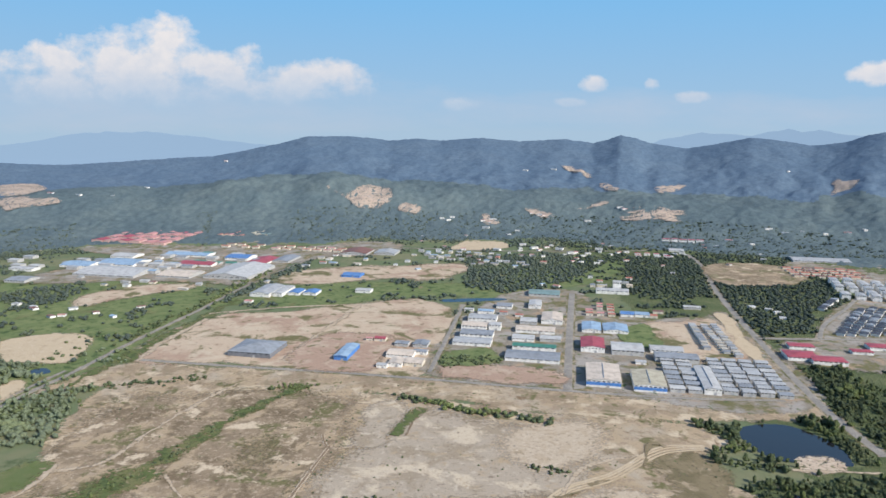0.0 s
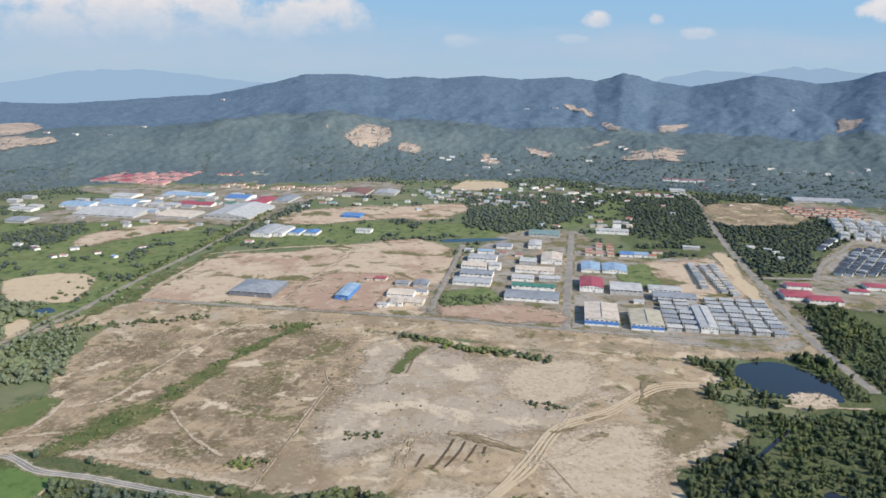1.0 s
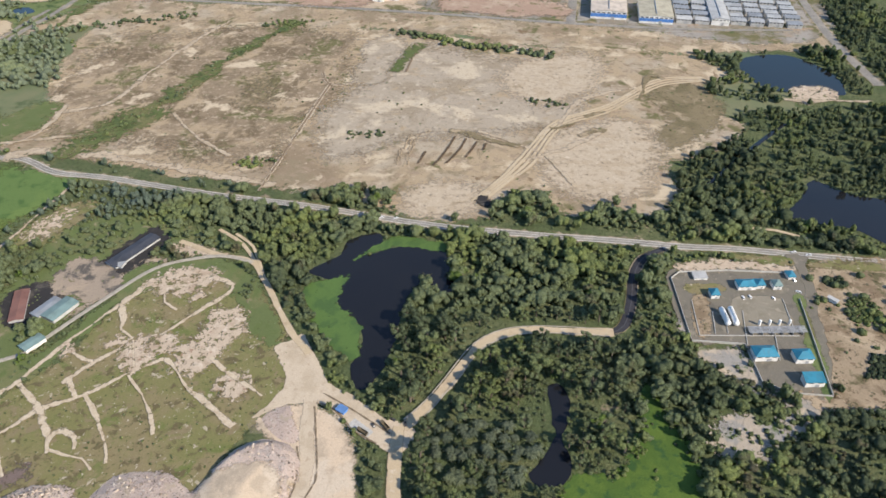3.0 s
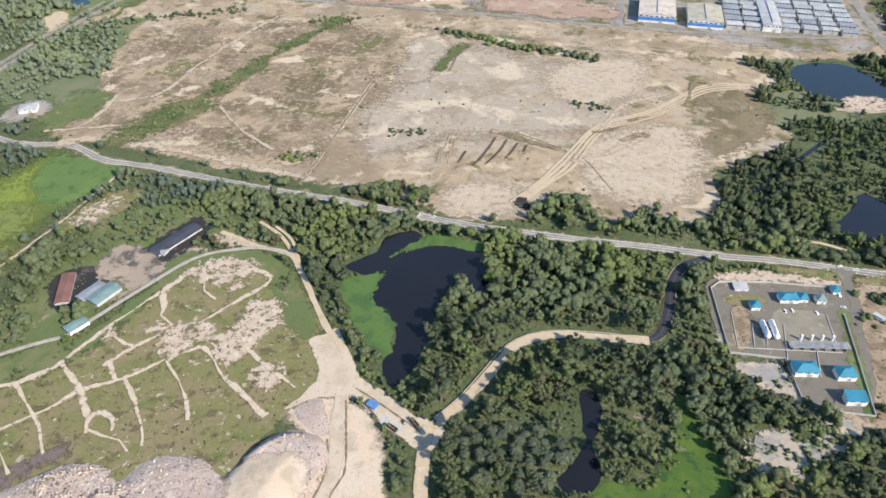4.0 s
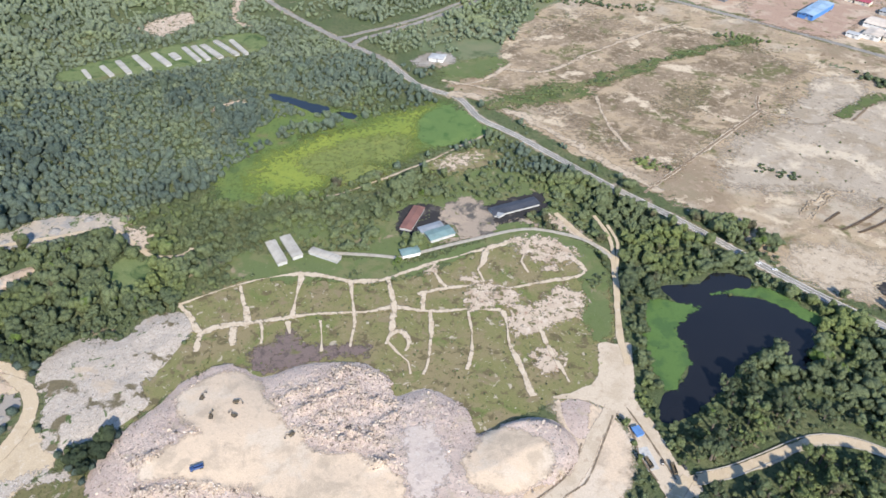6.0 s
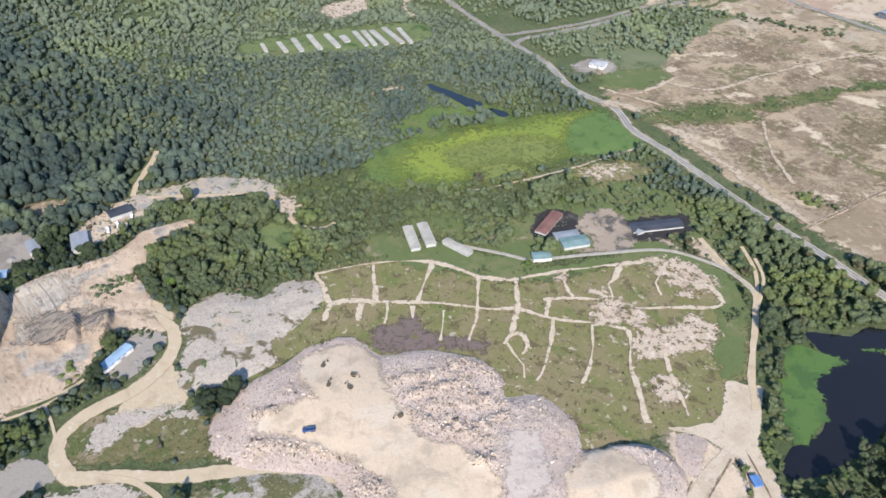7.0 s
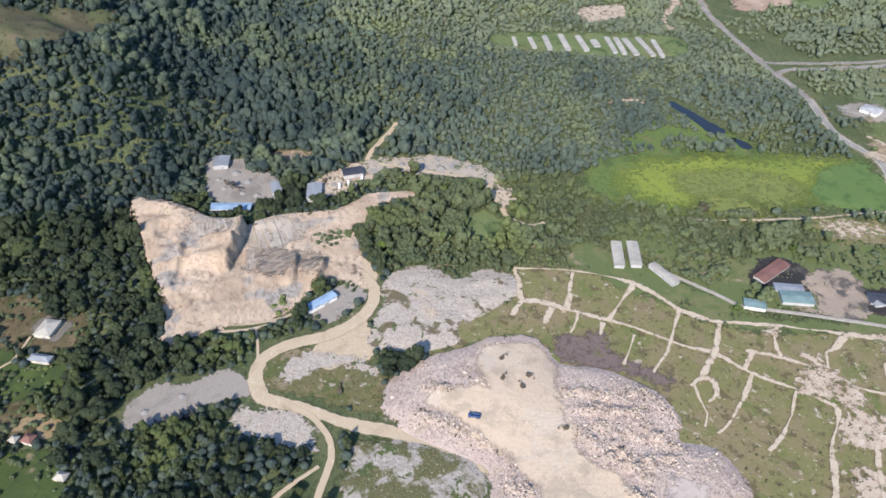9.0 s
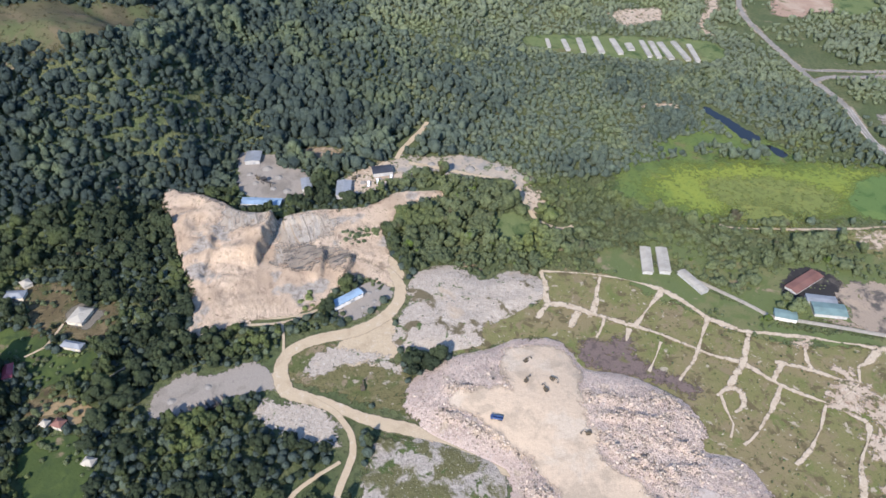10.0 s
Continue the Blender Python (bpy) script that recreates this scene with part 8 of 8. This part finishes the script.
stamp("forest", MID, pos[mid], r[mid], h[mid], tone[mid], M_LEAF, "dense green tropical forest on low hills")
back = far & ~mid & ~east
# Same forest in two painted tones: darker shaded hills, paler hazy part.
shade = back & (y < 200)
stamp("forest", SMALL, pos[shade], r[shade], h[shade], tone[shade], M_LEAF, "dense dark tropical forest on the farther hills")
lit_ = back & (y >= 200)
stamp("forest", SMALL, pos[lit_], r[lit_], h[lit_], tone[lit_], M_LEAF_BACK, "tropical forest beyond the meadow with painted pale haze")

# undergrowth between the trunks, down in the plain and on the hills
for box_, gap_, leaf, text in (((-560, 520, 120, 640), 6.3, M_LEAF_CLEAR, "low green undergrowth at the wood's edge"), ((-1150, -280, -420, 160), 6.0, M_LEAF, "dark undergrowth below hill trees"), ((-1000, -430, 200, 720), 6.6, M_LEAF_BACK, "undergrowth between forest trees with painted pale haze")):
    ux_, uy_, rnd3 = scatter(*box_, gap_, 17)
    ok = (union(WOODS, ux_, uy_) < 6) & ((box_[1] > 0) | (ux_ < -560) | (uy_ < 120))
    ux_, uy_ = ux_[ok], uy_[ok]
    ok = free(ux_, uy_, -1.5) & (signed(SHOULDER, ux_, uy_) > 0) & (rnd3.rand(len(ux_)) < 0.85)
    ux_, uy_ = ux_[ok], uy_[ok]
    ur = (1.0 + 1.6 * rnd3.rand(len(ux_))) * (1.1 if leaf is M_LEAF_CLEAR else 1.9)
    stamp("undergrowth", TINY, np.stack([ux_, uy_, relief(ux_, uy_)], -1), ur, ur * 0.9, np.clip((0.25 if leaf is M_LEAF_CLEAR else 0.0) + 0.6 * rnd3.rand(len(ux_)), 0, 1), leaf, text, "undergrowth")

# feathery palms standing among the broad-leaved trees
def palm(seed):
    rnd_ = np.random.RandomState(seed)
    tree = tagged(new("palm_tree"), "grey-green feathery palm in a damp wood", "palm", "palms in the near wood")
    part("trunk", *join(tube((0, 0, -0.4), (0.1, 0.05, 2.4), 0.3, 7), tube((0.1, 0.05, 2.4), (0.15, 0.1, 5.0), 0.24, 7)), M_BARK, tree, "stout grey palm trunk")
    v, f = [], []
    for k in range(15):
        a, up, long_ = 6.283 * k / 15 + rnd_.rand() * 0.3, 0.25 + 0.9 * rnd_.rand(), 3.2 + 1.0 * rnd_.rand()
        side = np.array((-math.sin(a), math.cos(a), 0))
        base = len(v)
        for j in range(5):
            u = j / 4
            c = np.array((math.cos(a), math.sin(a), 0)) * long_ * u + np.array((0.15, 0.1, 5.0 + up * 2.2 * u - 3.2 * u * u))
            half = side * (0.12 + 0.62 * math.sin(math.pi * min(1, 0.12 + 0.85 * u)))
            v += [tuple(c - half - (0, 0, 0.25)), tuple(c), tuple(c + half - (0, 0, 0.25))]
        for j in range(4):
            for q in (0, 1):
                i = base + 3 * j + q
                f.append((i, i + 1, i + 4, i + 3))
    part("crown", v, f, M_PALM, tree, "arching grey-green fronds")
    return tree


px_, py_, rnd4 = scatter(-20, 90, 205, 315, 8.6, 23)
ok = (signed(PALMS, px_, py_) < 0) & free(px_, py_)
palms = [palm(k) for k in range(3)]
for k, (qx, qy) in enumerate(zip(px_[ok], py_[ok])):
    size = 0.95 + 0.5 * rnd4.rand()
    m4 = pose(qx, qy, 0, 0, 0, rnd4.rand() * 360) @ Matrix.Diagonal((size, size, size, 1))
    if k < 3:
        palms[k].matrix_basis = m4
    else:
        copy_thing(palms[k % 3], Matrix()).matrix_basis = m4

# single trees of the near stand
masters = []
for k in range(5):
    tree = tagged(new("tree"), "leafy broad-crowned tropical tree in a dense stand", "tree", "trees of the near stand")
    shapes = []
    tr = np.random.RandomState(40 + k)
    trunk = [tube((0, 0, -0.5), (0.1, 0.1, 3.2), 0.32, 7), tube((0.1, 0.1, 3.2), (0.2, 0.0, 6.0), 0.2, 6)]
    crown_v, crown_f = [], []
    for j in range(6):
        a, l = 6.283 * j / 6 + tr.rand(), 1.2 + 1.4 * tr.rand()
        c = np.array((math.cos(a) * l, math.sin(a) * l, 4.2 + 2.6 * tr.rand()))
        trunk.append(tube((0.1, 0.1, 2.6 + 0.3 * j), tuple(c), 0.1, 5))
        lv, lf = leaf_ball(100 + 7 * k + j, 26, 2)
        crown_f.append(lf + sum(len(q) for q in crown_v))
        crown_v.append(lv * (1.3 + 0.6 * tr.rand()) + c)
    part("trunk", *join(*trunk), M_BARK, tree, "grey branching trunk")
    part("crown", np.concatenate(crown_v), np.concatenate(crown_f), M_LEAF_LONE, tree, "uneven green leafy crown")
    masters.append(tree)
first = set()
for i in np.where(lone)[0]:
    k = int(rnd.randint(5))
    s = r[i] / 3.3
    m4 = pose(pos[i, 0], pos[i, 1], pos[i, 2], 0, 0, rnd.rand() * 360) @ Matrix.Diagonal((s, s, s * 1.05, 1))
    if k not in first:
        masters[k].matrix_basis = m4
        first.add(k)
    else:
        c = copy_thing(masters[k], Matrix())
        c.matrix_basis = m4

# bushes and hedges in the open field
HEDGES = (([(-445, -78), (-480, -72), (-516, -77), (-570, -84), (-640, -98)], 70, 5, 4.6), ([(-408, 675), (-383, 725), (-338, 810), (-290, 939), (-216, 1065)], 55, 7, 2.6), ([(-60, 1029), (-10, 1007), (46, 975)], 70, 9, 4.6), ([(54, 975), (102, 964), (150, 935)], 70, 9, 4.6), ([(-105, 723), (-67, 722)], 40, 7, 2.2),
          ([(-210, 656), (-181, 662)], 36, 9, 3.0), ([(110, 806), (157, 790)], 40, 8, 2.4), ([(-478, 682), (-438, 676)], 30, 9, 3), ([(-253, 1077), (-199, 1065)], 30, 9, 3), ([(-1, 1202), (88, 1205)], 120, 26, 3.5),
          ([(-595, 1312), (-566, 1436), (-528, 1698), (-502, 1983)], 240, 22, 5), ([(-609, 933), (-586, 974), (-543, 986)], 60, 25, 5), ([(-336, 629), (-255, 609), (-189, 597)], 50, 8, 3), ([(328, 450), (357, 423), (403, 398)], 50, 30, 4),
          ([(-393, 1100), (-481, 1071), (-564, 1043)], 90, 16, 3.5), ([(-248, 492), (-201, 505), (-171, 494)], 40, 6, 2.4), ([(203, 821), (223, 813)], 8, 6, 2), ([(-263, 1054), (-213, 1068)], 30, 8, 3), ([(-661, 1175), (-644, 1348)], 30, 30, 4),
          ([(-453, 28), (-425, 37), (-423, 52)], 60, 8, 2.8), ([(-438, 8), (-414, 32)], 30, 6, 2.2), ([(-455, 93), (-465, 75)], 16, 4, 1.8), ([(-529, 73), (-527, 98)], 40, 9, 2.8), ([(141, 350), (146, 310), (141, 266)], 14, 14, 2.0), ([(200, 300), (226, 306), (255, 322)], 60, 9, 2.4), ([(200, 345), (225, 350), (250, 330)], 70, 9, 2.6), ([(310, 440), (345, 400), (330, 350)], 30, 18, 2.2),
          ([(-301, 433), (-311, 371), (-341, 338)], 40, 4, 1.6), ([(-165, 462), (-165, 446)], 14, 6, 2.2), ([(-449, -197), (-445, -165), (-433, -128)], 60, 22, 2.4), ([(-394, -182), (-400, -134), (-420, -108)], 70, 18, 2.6), ([(-362, -175), (-349, -135), (-316, -130)], 40, 14, 2.6),
          ([(-507, -196), (-536, -151), (-484, -126)], 60, 16, 2.6))
bx, by, br = [], [], []
for line, n, spread, size in HEDGES:
    pts = smooth_line(line, 3.0)
    pk = rnd.randint(0, len(pts), n)
    bx.append(pts[pk, 0] + rnd.normal(size=n) * spread * 0.6), by.append(pts[pk, 1] + rnd.normal(size=n) * spread * 0.6), br.append(size * (0.55 + 0.75 * rnd.rand(n)))
n = 1500
fx, fy = -500 + rnd.rand(n) * 850, 560 + rnd.rand(n) * 560
sel = vnoise(fx, fy, 70, 4) + 0.35 * (vnoise(fx, fy, 12, 9) - 0.5) > 0.66
bx.append(fx[sel]), by.append(fy[sel]), br.append(0.7 + 1.1 * rnd.rand(int(sel.sum())) ** 2)
cx, cy = -440 + rnd.rand(500) * 330, 210 + rnd.rand(500) * 280
bx.append(cx), by.append(cy), br.append(0.5 + 0.6 * rnd.rand(500))
bx, by, br = np.concatenate(bx), np.concatenate(by), np.concatenate(br)
ok = np.ones(len(bx), bool)
for line, half in NO_TREE_LINES:
    ok &= line_dist(line, bx, by) > half
ok &= signed(MOUND_LINE, bx, by) > 3
bx, by, br = bx[ok], by[ok], br[ok]
stamp("bushes", TINY, np.stack([bx, by, bx * 0], -1), br, br * 0.9, rnd.rand(len(bx)), M_LEAF_CLEAR, "scattered green bushes on open ground", "bushes")
for thicket in ([(336, 438), (355, 445), (360, 428), (351, 413), (338, 409), (329, 416)], [(328, 376), (343, 378), (329, 352), (314, 354)], [(328, 469), (346, 466), (343, 455), (329, 455)]):
    kx, ky, rnd5 = scatter(300, 370, 340, 480, 2.6, 5)
    ok = signed(thicket, kx, ky) < 1.5 * (rnd5.rand(len(kx)) - 0.3)
    kx, ky = kx[ok], ky[ok]
    kr = 1.4 + 1.4 * rnd5.rand(len(kx))
    stamp("bushes", TINY, np.stack([kx, ky, kx * 0], -1), kr, kr * 0.9, 0.5 * rnd5.rand(len(kx)), M_LEAF_DARK, "dark thicket on sandy ground beside a plant", "bushes")

# rows of small spoil heaps beside the trenches
sx, sy = [], []
for row in ([(-13, 730), (-40, 712)], [(-36, 722), (-40, 690)], [(-41, 690), (-51, 655)], [(-34, 709), (-35, 655)], [(-44, 691), (-46, 655)], [(-23, 725), (-34, 691)], [(-30, 700), (-40, 652)]):
    k = np.arange(0, 1, 0.08)
    sx.append(row[0][0] + (row[1][0] - row[0][0]) * k + rnd.normal(size=len(k))), sy.append(row[0][1] + (row[1][1] - row[0][1]) * k + rnd.normal(size=len(k)))
sx, sy = np.concatenate(sx), np.concatenate(sy)
sr = 0.9 + 0.9 * rnd.rand(len(sx))
stamp("spoil_heaps", [leaf_ball(90 + k, 0, 1) for k in range(4)], np.stack([sx, sy, sx * 0], -1), sr, sr * 0.55, rnd.rand(len(sx)), M_CREAM_SOLID, "rows of small sandy spoil heaps", "spoil heaps")

# far woods between the houses and at the hills' foot
FARWOODS = [[(54, 1809), (75, 2255), (333, 2349), (557, 2259), (348, 1898), (164, 1725)], [(448, 1742), (602, 2294), (886, 2263), (694, 1719), (556, 1723)], [(687, 1737), (799, 1911), (935, 1782), (757, 1405), (640, 1400), (669, 1621)], [(1010, 1787), (918, 1720), (891, 1780), (990, 1923), (1067, 1892)],
            [(-1061, 1667), (-926, 1804), (-878, 1708), (-870, 1565), (-994, 1558)], [(-511, 1558), (-523, 1829), (-474, 2071), (-400, 2219), (-391, 1990), (-474, 1701)]]
x, y, rnd2 = scatter(-1900, 1900, 1150, 3100, 12.4, 7)
azim, dist = np.degrees(np.arctan2(x, y)), np.hypot(x, y)
ok = (np.abs(azim) < 36) & (dist < 3050) & (dist > 1150)
x, y, dist = x[ok], y[ok], dist[ok]
inside = union(FARWOODS, x, y) < 0
foot = dist > 2350 + 250 * fbm(x, y, 260, 3)
ok = (inside & (rnd2.rand(len(x)) < 0.9)) | (foot & (rnd2.rand(len(x)) < 0.55)) | ((vnoise(x, y, 45, 9) + 0.3 * np.clip(x / 900, 0, 1) > 0.74) & (rnd2.rand(len(x)) < 0.75)) | (rnd2.rand(len(x)) < 0.015)
x, y, inside = x[ok], y[ok], inside[ok]
ok = free(x, y)
x, y = x[ok], y[ok]
r = 4.0 + 3.0 * rnd2.rand(len(x))
fz = far_relief(np.degrees(np.arctan2(x, y)), np.hypot(x, y))
tone = rnd2.rand(len(x))
east = x > 420
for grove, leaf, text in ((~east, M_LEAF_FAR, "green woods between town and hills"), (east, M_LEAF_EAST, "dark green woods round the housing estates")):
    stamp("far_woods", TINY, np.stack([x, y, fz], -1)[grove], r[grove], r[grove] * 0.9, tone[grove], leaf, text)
